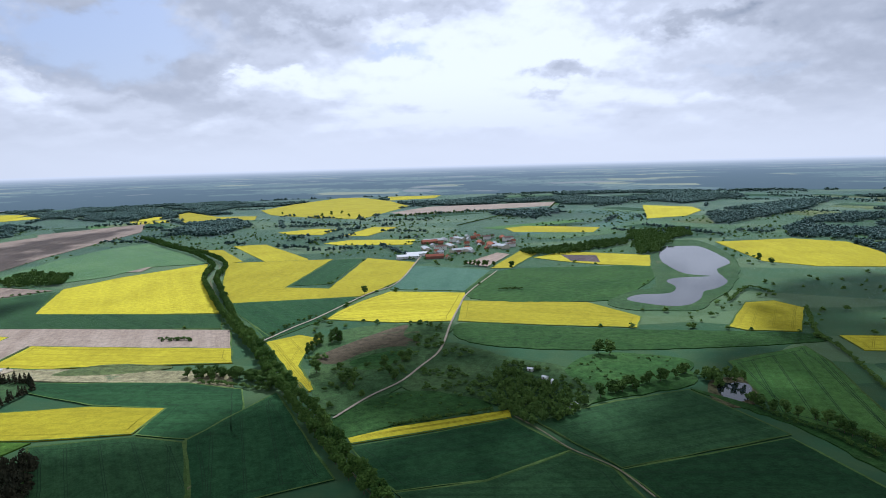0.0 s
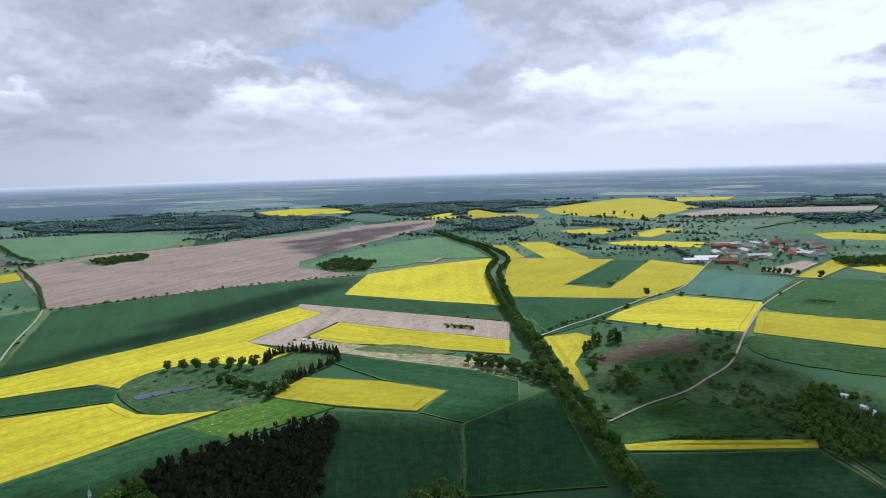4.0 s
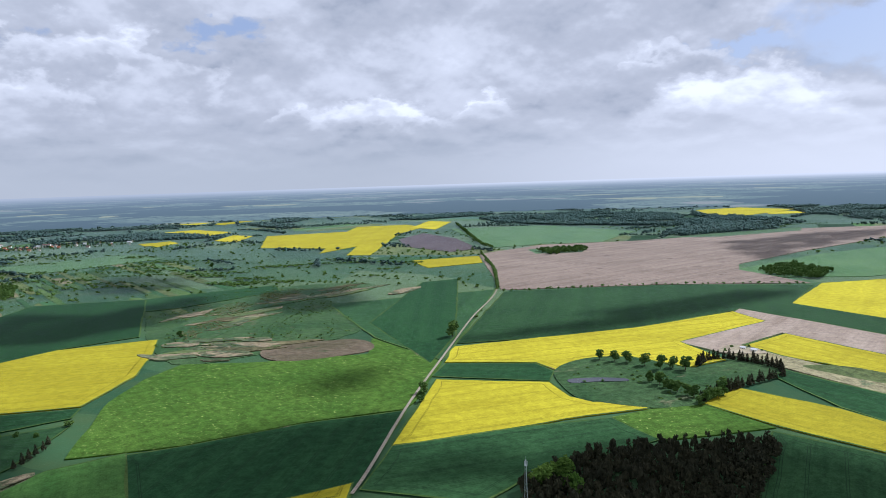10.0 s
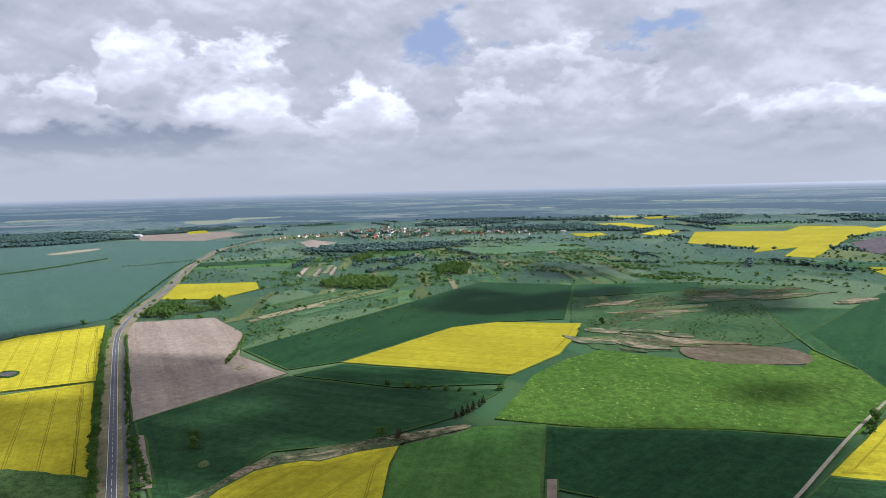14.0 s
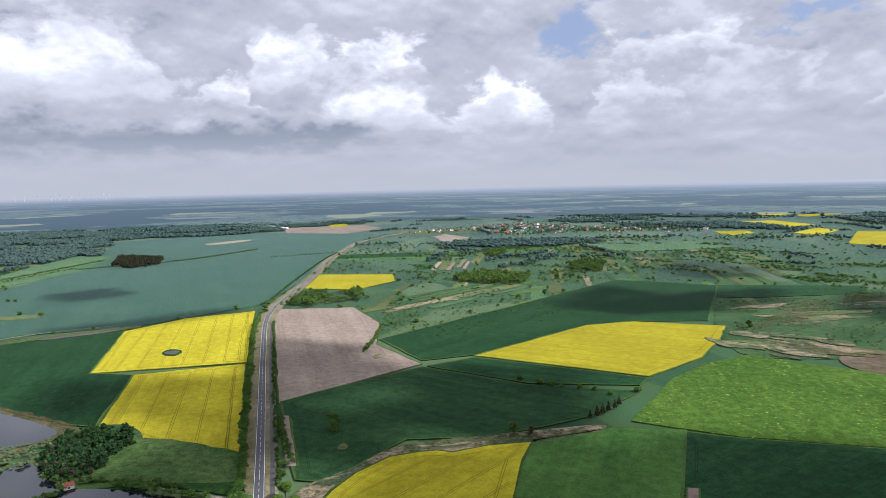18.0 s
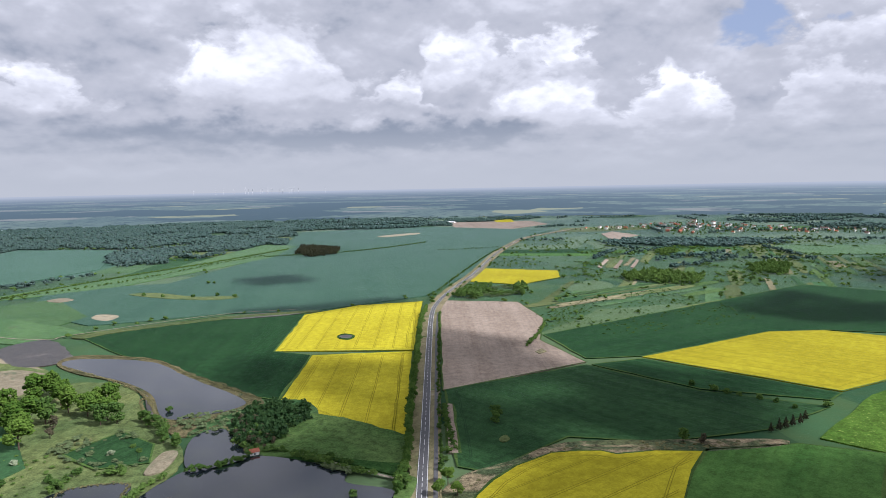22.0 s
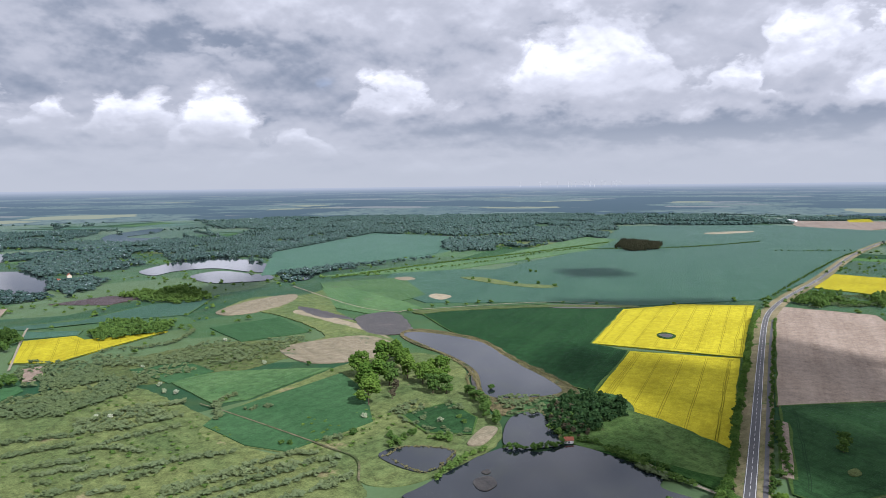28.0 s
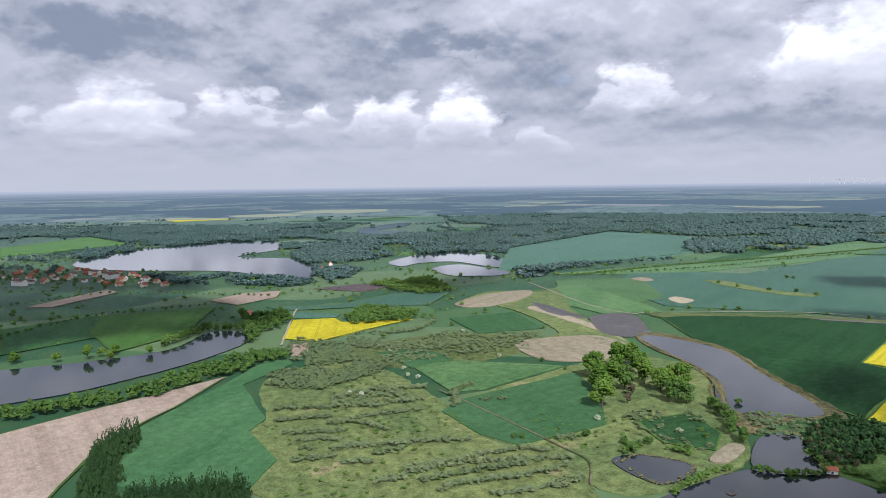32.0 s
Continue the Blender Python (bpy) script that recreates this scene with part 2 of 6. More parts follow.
def crop(low, high, bare=None, bare_at=0.68, stripe=0.35, fleck=None, fleck_at=0.6, mottle=0.35):
    """A sown field: rows along local x, large soft patches, thin spots."""

    def build(n):
        p = place(n)
        r = chance(n)
        shifted = n.vec("ADD", p, n.join(n.math("MULTIPLY", r, 900.0), n.math("MULTIPLY", r, 431.0), 0.0))
        patch = n.noise(shifted, 0.009, 4.0, 0.55, 0.4)
        rows = n.noise(n.scaled(shifted, 0.012, 0.30, 1.0), 1.0, 3.0, 0.6)
        passes = n.noise(n.scaled(shifted, 0.0012, 0.040, 1.0), 1.0, 2.0, 0.5)
        grain = n.noise(shifted, 0.45, 4.0, 0.7)
        f = n.math("ADD", n.math("MULTIPLY", patch, 0.9), n.math("MULTIPLY", rows, stripe))
        f = n.math("ADD", f, n.math("MULTIPLY", passes, stripe * 1.7))
        f = n.math("ADD", f, n.math("MULTIPLY", grain, 0.5))
        f = n.step(f, 0.42 + stripe * 0.90, 0.98 + stripe * 1.6)
        colour = n.mix(f, low, high)
        tone = n.step(r, 0.0, 1.0, 0.82, 1.16)
        colour = n.mix(1.0, colour, n.join(tone, tone, tone), "MULTIPLY")
        if bare is not None:
            spot = n.noise(n.scaled(shifted, 0.018, 0.030, 1.0), 1.0, 6.0, 0.65, 0.6)
            colour = n.mix(n.step(spot, bare_at, bare_at + 0.08, 0.0, 0.85), colour, bare)
        if fleck is not None:
            dots = n.noise(shifted, 0.22, 3.0, 0.75)
            where = n.noise(shifted, 0.016, 3.0, 0.5)
            colour = n.mix(n.math("MULTIPLY", n.step(dots, fleck_at, fleck_at + 0.07), n.step(where, 0.38, 0.60)), colour, fleck)
        fine = n.math("ADD", n.noise(shifted, 0.11, 5.0, 0.75), n.math("MULTIPLY", n.noise(shifted, 0.6, 3.0, 0.8), 0.7))
        speck = n.step(fine, 0.55, 1.15, 1 - mottle, 1 + mottle)
        colour = n.mix(1.0, colour, n.join(speck, speck, speck), "MULTIPLY")
        return colour, n.math("ADD", grain, rows)

    return build


MATS = {
    "rape": material("rapeseed_bloom", crop((0.315, 0.268, 0.014), (0.450, 0.392, 0.022), (0.130, 0.150, 0.027), 0.70, 0.30, mottle=0.25), sheen=0.1),
    "wheat": material("wheat_green", crop((0.019, 0.054, 0.020), (0.040, 0.098, 0.034), None, 0.7, 0.55, mottle=0.40), sheen=0.38),
    "wheat_dark": material("wheat_deep_green", crop((0.012, 0.041, 0.015), (0.024, 0.070, 0.024), None, 0.7, 0.55, mottle=0.40), sheen=0.26),
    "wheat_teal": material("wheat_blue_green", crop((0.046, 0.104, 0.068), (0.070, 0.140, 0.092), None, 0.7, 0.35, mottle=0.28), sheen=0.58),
    "wheat_fresh": material("wheat_fresh_green", crop((0.034, 0.092, 0.035), (0.060, 0.132, 0.054), None, 0.7, 0.40, mottle=0.30), sheen=0.30),
    "crop_bright": material("barley_green", crop((0.040, 0.105, 0.022), (0.075, 0.155, 0.035), None, 0.7, 0.5, mottle=0.36), sheen=0.4),
    "meadow": material("meadow_grass", crop((0.042, 0.092, 0.022), (0.098, 0.152, 0.046), (0.150, 0.150, 0.065), 0.66, 0.12, mottle=0.55), sheen=0.45),
    "sward": material("dark_sward", crop((0.020, 0.062, 0.014), (0.046, 0.102, 0.024), (0.090, 0.110, 0.047), 0.68, 0.14, mottle=0.55), sheen=0.2),
    "meadow_bright": material("flowering_meadow", crop((0.044, 0.104, 0.014), (0.088, 0.160, 0.024), None, 0.7, 0.22, (0.28, 0.32, 0.09), 0.61, mottle=0.50), sheen=0.15),
    "meadow_dry": material("dry_meadow", crop((0.066, 0.104, 0.038), (0.148, 0.170, 0.060), (0.220, 0.190, 0.100), 0.62, 0.15, mottle=0.55), sheen=0.4),
    "grass_pale": material("pale_grass", crop((0.050, 0.112, 0.041), (0.098, 0.172, 0.065), (0.100, 0.130, 0.068), 0.62, 0.25, mottle=0.40), sheen=0.6),
    "grass_dry": material("stubble_grass", crop((0.160, 0.150, 0.075), (0.260, 0.230, 0.130), (0.100, 0.140, 0.068), 0.62, 0.4, mottle=0.65), sheen=0.52),
    "scrub": material("rough_grassland", crop((0.030, 0.070, 0.023), (0.066, 0.112, 0.038), (0.130, 0.110, 0.055), 0.66, 0.06, mottle=0.55), sheen=0.35),
    "scrub_wet": material("wet_rough_grass", crop((0.024, 0.066, 0.022), (0.066, 0.115, 0.043), (0.130, 0.130, 0.070), 0.62, 0.06, mottle=0.60), sheen=0.4),
    "dry": material("dry_reedland", crop((0.050, 0.085, 0.041), (0.120, 0.130, 0.060), (0.270, 0.210, 0.130), 0.47, 0.10, mottle=0.85), sheen=0.45),
    "reed": material("reed_bank", crop((0.060, 0.065, 0.028), (0.150, 0.125, 0.065), (0.035, 0.055, 0.027), 0.58, 0.06, mottle=0.85), sheen=0.20),
    "soil": material("ploughed_soil", crop((0.175, 0.130, 0.100), (0.320, 0.250, 0.195), (0.135, 0.098, 0.080), 0.60, 0.55, mottle=0.30), sheen=0.25),
    "soil_pale": material("dry_ploughed_soil", crop((0.225, 0.172, 0.130), (0.360, 0.288, 0.225), (0.200, 0.150, 0.110), 0.64, 0.75, mottle=0.28), sheen=0.28),
    "soil_dark": material("moist_ploughed_soil", crop((0.055, 0.040, 0.042), (0.105, 0.080, 0.078), None, 0.7, 0.5, mottle=0.51), sheen=0.6),
    "heath": material("bare_heath", crop((0.075, 0.068, 0.035), (0.150, 0.112, 0.078), (0.045, 0.080, 0.030), 0.56, 0.06, mottle=0.5), sheen=0.3),
    "sand": material("sandy_soil", crop((0.200, 0.175, 0.110), (0.340, 0.290, 0.200), (0.120, 0.140, 0.081), 0.60, 0.5, mottle=0.32), sheen=0.4),
    "mud": material("wet_peat", crop((0.030, 0.026, 0.020), (0.075, 0.062, 0.050), (0.120, 0.100, 0.080), 0.62, 0.1, mottle=0.85), rough=0.4, spec=0.5, sheen=0.00),
}


def water_build(n):
    p = place(n)
    weed = n.noise(p, 0.03, 5.0, 0.6)
    ripple = n.math("ADD", n.noise(n.scaled(p, 0.6, 0.25, 1.0), 1.0, 3.0), n.math("MULTIPLY", n.noise(p, 0.02, 2.0), 2.0))
    return n.mix(n.step(weed, 0.45, 0.75), (0.012, 0.017, 0.022), (0.022, 0.028, 0.022)), ripple


def mosaic_build(n):
    """Unnamed plots between the fields: strips of crop, pasture and fallow."""
    p = place(n)
    bend = n.noise(p, 0.0016, 2.0)
    q = n.vec("ADD", n.scaled(p, 1 / 330, 1 / 170, 1.0), n.join(n.math("MULTIPLY", bend, 1.6), n.math("MULTIPLY", bend, -1.2), 0.0))
    cell = n.n("ShaderNodeTexVoronoi")
    n.put(cell.inputs["Vector"], q)
    cell.inputs["Scale"].default_value = 1.0
    r, g, b = n.split(cell.outputs["Color"])
    fine = n.noise(p, 0.02, 6.0, 0.65)
    grain = n.noise(p, 0.3, 4.0, 0.7)
    c = n.mix(r, (0.024, 0.076, 0.038), (0.066, 0.138, 0.058))
    c = n.mix(n.step(g, 0.74, 0.78), c, (0.115, 0.180, 0.085))
    c = n.mix(n.step(fine, 0.35, 0.70, 0.0, 0.45), c, (0.085, 0.115, 0.040))
    return n.mix(n.math("MULTIPLY", grain, 0.35), c, (0.030, 0.060, 0.022)), n.math("ADD", fine, grain)


# full sheen imitates haze over the far plain
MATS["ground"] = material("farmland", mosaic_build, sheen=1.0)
MATS["water"] = material("still_water", water_build, rough=0.07, sheen=0.0, spec=0.6, bump=(0.03, 0.05))


def asphalt_build(n):
    p = place(n)
    g = n.noise(p, 2.5, 5.0, 0.7)
    s = n.noise(n.scaled(p, 0.02, 0.9, 1.0), 1.0, 3.0)
    return n.mix(n.math("MULTIPLY", g, s), (0.075, 0.075, 0.080), (0.17, 0.165, 0.16)), g


def track_build(n):
    p = place(n)
    g = n.noise(p, 0.5, 5.0, 0.7)
    return n.mix(n.step(g, 0.3, 0.7), (0.20, 0.17, 0.12), (0.40, 0.35, 0.27)), g


MATS["asphalt"] = material("asphalt", asphalt_build, rough=0.8, sheen=0.0, spec=0.3)
MATS["track"] = material("dirt_track", track_build, sheen=0.05)
MATS["wheel"] = material("trodden_crop", lambda n: n.mix(n.noise(place(n), 0.2, 3.0), (0.19, 0.17, 0.012), (0.31, 0.27, 0.018)), sheen=0.05)
MATS["wheel_green"] = material("trodden_wheat", lambda n: n.mix(n.noise(place(n), 0.2, 3.0), (0.010, 0.030, 0.014), (0.030, 0.060, 0.026)), sheen=0.2)
MATS["path"] = material("trodden_path", crop((0.10, 0.105, 0.05), (0.22, 0.19, 0.12), (0.06, 0.09, 0.03), 0.55, 0.2), sheen=0.3)
MATS["paint"] = material("road_paint", lambda n: n.mix(n.noise(place(n), 0.8, 3.0), (0.55, 0.55, 0.53), (0.80, 0.80, 0.78)), sheen=0.0)
MATS["margin"] = material("field_margin_grass", crop((0.036, 0.085, 0.018), (0.100, 0.150, 0.040), (0.17, 0.15, 0.08), 0.62, 0.1), sheen=0.2)
MATS["verge"] = material("road_verge", crop((0.13, 0.13, 0.055), (0.30, 0.25, 0.15), (0.07, 0.11, 0.03), 0.55, 0.3), sheen=0.1)


def leaf(low, high):
    def build(n):
        isl = n.n("ShaderNodeNewGeometry").outputs["Random Per Island"]
        r = chance(n)
        f = n.math("ADD", n.math("MULTIPLY", isl, 0.5), n.math("MULTIPLY", r, 0.5))
        c = n.mix(f, low, high)
        patch = n.noise(place(n), 0.05, 2.0)
        return n.mix(n.step(patch, 0.35, 0.65, 0.0, 0.35), c, n.mix(1.0, c, (1.25, 1.15, 0.9), "MULTIPLY"))

    return build


MATS["leaf"] = material("broad_leaves", leaf((0.030, 0.068, 0.016), (0.100, 0.165, 0.038)), sheen=0.15)
MATS["leaf_linden"] = material("linden_leaves", leaf((0.026, 0.066, 0.014), (0.105, 0.175, 0.036)), sheen=0.1)
MATS["leaf_fresh"] = material("fresh_leaves", leaf((0.034, 0.080, 0.012), (0.110, 0.178, 0.032)), sheen=0.15)
MATS["leaf_willow"] = material("willow_leaves", leaf((0.066, 0.098, 0.044), (0.150, 0.188, 0.092)), sheen=0.2)
# distance haze put into the leaf colour: paler and bluer than near leaves
MATS["leaf_hazed"] = material("hazed_woodland_canopy", leaf((0.038, 0.074, 0.068), (0.068, 0.110, 0.094)), sheen=0.15)
MATS["leaf_dark"] = material("dark_woodland_canopy", leaf((0.012, 0.034, 0.013), (0.038, 0.072, 0.024)), sheen=0.2)
MATS["needle"] = material("pine_needles", leaf((0.016, 0.022, 0.013), (0.055, 0.052, 0.030)), sheen=0.08)
MATS["leaf_blossom"] = material("white_blossom", leaf((0.14, 0.19, 0.09), (0.42, 0.44, 0.34)), sheen=0.1)
MATS["bud"] = material("budding_twigs", leaf((0.05, 0.046, 0.030), (0.115, 0.10, 0.062)), sheen=0.1)
MATS["reed_tuft"] = material("reed_stems", leaf((0.08, 0.085, 0.035), (0.19, 0.17, 0.09)), sheen=0.1)
MATS["bark"] = material("bark", lambda n: n.mix(n.noise(n.scaled(place(n), 3, 3, 0.6), 1.0, 4.0), (0.05, 0.035, 0.025), (0.16, 0.12, 0.09)), sheen=0.0)


def plain(name, low, high, scale=1.0, **kw):
    return material(name, lambda n: n.mix(n.noise(place(n), scale, 4.0, 0.65), low, high), sheen=0.0, **kw)


MATS["render_white"] = plain("white_render", (0.62, 0.60, 0.56), (0.82, 0.80, 0.76))
MATS["render_cream"] = plain("cream_render", (0.52, 0.46, 0.36), (0.70, 0.63, 0.50))
MATS["brick"] = plain("red_brick", (0.20, 0.085, 0.060), (0.34, 0.16, 0.11))
MATS["roof_red"] = plain("red_clay_tiles", (0.22, 0.070, 0.045), (0.42, 0.16, 0.10))
MATS["roof_brown"] = plain("brown_tiles", (0.10, 0.060, 0.050), (0.20, 0.13, 0.11))
MATS["roof_grey"] = plain("grey_sheet_roof", (0.28, 0.29, 0.30), (0.52, 0.53, 0.54))
MATS["roof_white"] = plain("white_sheet_roof", (0.62, 0.62, 0.62), (0.84, 0.84, 0.84))
MATS["glass"] = plain("window_glass", (0.03, 0.035, 0.04), (0.06, 0.065, 0.07), rough=0.1, spec=0.6)
MATS["steel"] = plain("galvanised_steel", (0.45, 0.46, 0.48), (0.62, 0.63, 0.65), rough=0.45, metal=0.6)
MATS["turbine_white"] = plain("white_turbine_paint", (0.50, 0.51, 0.53), (0.58, 0.59, 0.60), rough=0.5)
MATS["door"] = plain("dark_door", (0.05, 0.04, 0.035), (0.10, 0.08, 0.07))
MATS["mast_red"] = plain("red_mast_paint", (0.45, 0.05, 0.04), (0.6, 0.09, 0.07))

# ---------------------------------------------------------------- geometry helpers
def mesh_object(name, verts, faces, mat, parent=None, label="", kind=""):
    me = bpy.data.meshes.new(name)
    me.from_pydata(verts, [], faces)
    me.update()
    me.materials.append(MATS[mat])
    ob = new(name, me)
    ob.parent = parent
    return tagged(ob, label=label, kind=kind)


def part(name, bm, mat, parent, label=""):
    me = bpy.data.meshes.new(name)
    bm.to_mesh(me)
    bm.free()
    me.materials.append(MATS[mat])
    ob = new(name, me)
    ob.parent = parent
    return tagged(ob, label=label)


def refine(poly, step, wander, rng):
    """Corners joined by edges that waver a little."""
    pts = []
    k = len(poly)
    for i in range(k):
        a, b = np.array(poly[i], float), np.array(poly[(i + 1) % k], float)
        d = b - a
        length = float(np.hypot(*d))
        m = max(1, min(24, int(length / step)))
        nrm = np.array((-d[1], d[0])) / max(length, 1e-6)
        for j in range(m):
            f = j / m
            off = 0.0 if j == 0 else rng.uniform(-wander, wander)
            pts.append(a + d * f + nrm * off)
    return pts


def rounded(poly, n=5):
    """A closed smooth curve through the corners."""
    p = [np.array(q, float) for q in poly]
    k = len(p)
    out = []
    for i in range(k):
        a, b, c, d = p[i - 1], p[i], p[(i + 1) % k], p[(i + 2) % k]
        for j in range(n):
            t = j / n
            out.append(0.5 * ((2 * b) + (c - a) * t + (2 * a - 5 * b + 4 * c - d) * t * t + (3 * b - a - 3 * c + d) * t ** 3))
    return out


def smooth_line(pts, n=6):
    p = [np.array(q, float) for q in pts]
    p = [2 * p[0] - p[1]] + p + [2 * p[-1] - p[-2]]
    out = []
    for i in range(1, len(p) - 2):
        a, b, c, d = p[i - 1:i + 3]
        for j in range(n):
            t = j / n
            out.append(0.5 * ((2 * b) + (c - a) * t + (2 * a - 5 * b + 4 * c - d) * t * t + (3 * b - a - 3 * c + d) * t ** 3))
    out.append(p[-2])
    return out


def inside(poly, x, y):
    """Which of the points x, y lie in the polygon."""
    hit = np.zeros(np.shape(x), bool)
    k = len(poly)
    for i in range(k):
        (x0, y0), (x1, y1) = poly[i], poly[(i + 1) % k]
        if y0 == y1:
            continue
        cross = ((y0 > y) != (y1 > y)) & (x < (x1 - x0) * (y - y0) / (y1 - y0) + x0)
        hit ^= cross
    return hit


def slab(name, poly, z, mat, angle, skirt=0.4):
    """A level patch with a shallow edge, its local x along the rows."""
    c = np.mean(poly, axis=0)
    ca, sa = math.cos(angle), math.sin(angle)
    loc = [((p[0] - c[0]) * ca + (p[1] - c[1]) * sa, -(p[0] - c[0]) * sa + (p[1] - c[1]) * ca) for p in poly]
    bm = bmesh.new()
    top = [bm.verts.new((x, y, 0.0)) for x, y in loc]
    face = bm.faces.new(top)
    face.normal_update()
    if face.normal.z < 0:
        face.normal_flip()
    low = [bm.verts.new((x, y, -skirt)) for x, y in loc]
    k = len(top)
    for i in range(k):
        bm.faces.new((top[i], top[(i + 1) % k], low[(i + 1) % k], low[i]))
    bmesh.ops.triangulate(bm, faces=[face], quad_method="BEAUTY", ngon_method="EAR_CLIP")
    bmesh.ops.recalc_face_normals(bm, faces=bm.faces[:])
    up_sum = sum(f.normal.z for f in bm.faces)
    if up_sum < 0:
        bmesh.ops.reverse_faces(bm, faces=bm.faces[:])
    me = bpy.data.meshes.new(name)
    bm.to_mesh(me)
    bm.free()
    me.materials.append(MATS[mat])
    ob = new(name, me)
    ob.matrix_world = Matrix.Translation((c[0], c[1], z)) @ Matrix.Rotation(angle, 4, "Z")
    return ob, loc


def wheel_tracks(owner, loc, gap, mat, width=0.55, rng=random):
    """Pairs of wheel marks along the rows and round the headland."""
    ys = [p[1] for p in loc]
    verts, faces = [], []

    def strip(x0, y0, x1, y1):
        d = math.hypot(x1 - x0, y1 - y0)
        if d < 4:
            return
        nx, ny = -(y1 - y0) / d * width / 2, (x1 - x0) / d * width / 2
        i = len(verts)
        verts.extend(((x0 + nx, y0 + ny, 0.012), (x1 + nx, y1 + ny, 0.012), (x1 - nx, y1 - ny, 0.012), (x0 - nx, y0 - ny, 0.012)))
        faces.append((i + 3, i + 2, i + 1, i))

    k = len(loc)
    y = min(ys) + gap * 0.5
    head = gap * 0.45
    while y < max(ys):
        for off in (-0.95, 0.95):
            xs = []
            yy = y + off
            for i in range(k):
                (x0, y0), (x1, y1) = loc[i], loc[(i + 1) % k]
                if (y0 > yy) != (y1 > yy):
                    xs.append(x0 + (yy - y0) * (x1 - x0) / (y1 - y0))
            xs.sort()
            for a, b in zip(xs[::2], xs[1::2]):
                if b - a > head * 2.5:
                    m = max(1, int((b - a) / 60))
                    last = (a + head, yy)
                    for j in range(1, m + 1):
                        nxt = (a + head + (b - a - 2 * head) * j / m, yy + (rng.uniform(-0.5, 0.5) if j < m else 0))
                        strip(*last, *nxt)
                        last = nxt
        y += gap
    # headland ring
    area = sum(loc[i][0] * loc[(i + 1) % k][1] - loc[(i + 1) % k][0] * loc[i][1] for i in range(k))
    sgn = 1 if area > 0 else -1
    ring = []
    for i in range(k):
        a, b, c = (np.array(loc[j % k]) for j in (i - 1, i, i + 1))
        d1, d2 = b - a, c - b
        n1 = np.array((-d1[1], d1[0])) / (np.hypot(*d1) + 1e-9) * sgn
        n2 = np.array((-d2[1], d2[0])) / (np.hypot(*d2) + 1e-9) * sgn
        m = n1 + n2
        m = m / max(np.hypot(*m), 0.5)
        ring.append(b + m * head)
    for off in (0.0, 1.9):
        for i in range(k):
            a, b = ring[i], ring[(i + 1) % k]
            strip(a[0], a[1] + off, b[0], b[1] + off)
    if faces:
        mesh_object("wheel_tracks", verts, faces, mat, owner, "dark wheel tracks through the crop", "stuff")


def margin(owner, loc):
    """The grass margin along a field's edge, of uneven width."""
    k = len(loc)
    verts, faces = [], []
    for i in range(k):
        a, b, c = (np.array(loc[j % k]) for j in (i - 1, i, i + 1))
        d = c - a
        nrm = np.array((-d[1], d[0])) / (np.hypot(*d) + 1e-9)
        wide = frng.uniform(0.5, 1.5)
        verts += [(*(b + nrm * wide), 0.006), (*(b - nrm * wide), 0.006)]
    for i in range(k):
        j = (i + 1) % k
        faces.append((2 * i, 2 * j, 2 * j + 1, 2 * i + 1))
    mesh_object("field_margin", verts, faces, "margin", owner, "rough grass margin", "stuff")


KINDS = {
    "rape": ("rapeseed_field", "bright yellow rapeseed field in full bloom", "rapeseed field"),
    "wheat": ("wheat_field", "green field of young wheat with drill rows", "wheat field"),
    "wheat_dark": ("wheat_field", "deep green field of dense young wheat", "wheat field"),
    "wheat_teal": ("wheat_field", "wide blue-green field of young cereal", "wheat field"),
    "wheat_fresh": ("wheat_field", "fresh green field of even young cereal", "wheat field"),
    "crop_bright": ("barley_field", "light green barley field with faint rows", "barley field"),
    "meadow": ("meadow", "grass meadow with paler and darker patches", "meadow"),
    "sward": ("pasture", "dark green rough pasture with tussocks", "pasture"),
    "meadow_bright": ("meadow", "bright green meadow flecked with pale flowers", "meadow"),
    "meadow_dry": ("meadow", "rough meadow with dry straw-coloured grass", "meadow"),
    "grass_pale": ("pasture", "pale green pasture of short grass", "pasture"),
    "grass_dry": ("fallow_strip", "fallow strip of dry khaki grass", "fallow land"),
    "scrub": ("scrubland", "dark rough grassland overgrown with scrub", "scrubland"),
    "scrub_wet": ("wet_meadow", "wet hollow with rough tufted grass", "wet meadow"),
    "dry": ("dry_marsh", "dry reedy marsh with beige grass tufts", "marsh"),
    "reed": ("reed_belt", "brown and green reed belt along the water", "reeds"),
    "soil": ("ploughed_field", "bare brown ploughed field with pale dry streaks", "ploughed field"),
    "soil_pale": ("ploughed_field", "bare pale brown tilled field with fine rows", "ploughed field"),
    "soil_dark": ("ploughed_field", "dark moist freshly ploughed field", "ploughed field"),
    "heath": ("bare_heath", "brownish bare patch with thin dry grass", "heath"),
    "sand": ("sandy_field", "sandy bare field with thin grass", "sandy field"),
    "mud": ("mud_flat", "dark wet peat and mud by the water", "mud"),
    "water": ("pond", "still grey-blue water reflecting the cloudy sky", "water"),
}
layer = [0]
plots = []
frng = random.Random(5)


low_layer = [0]
waters = []


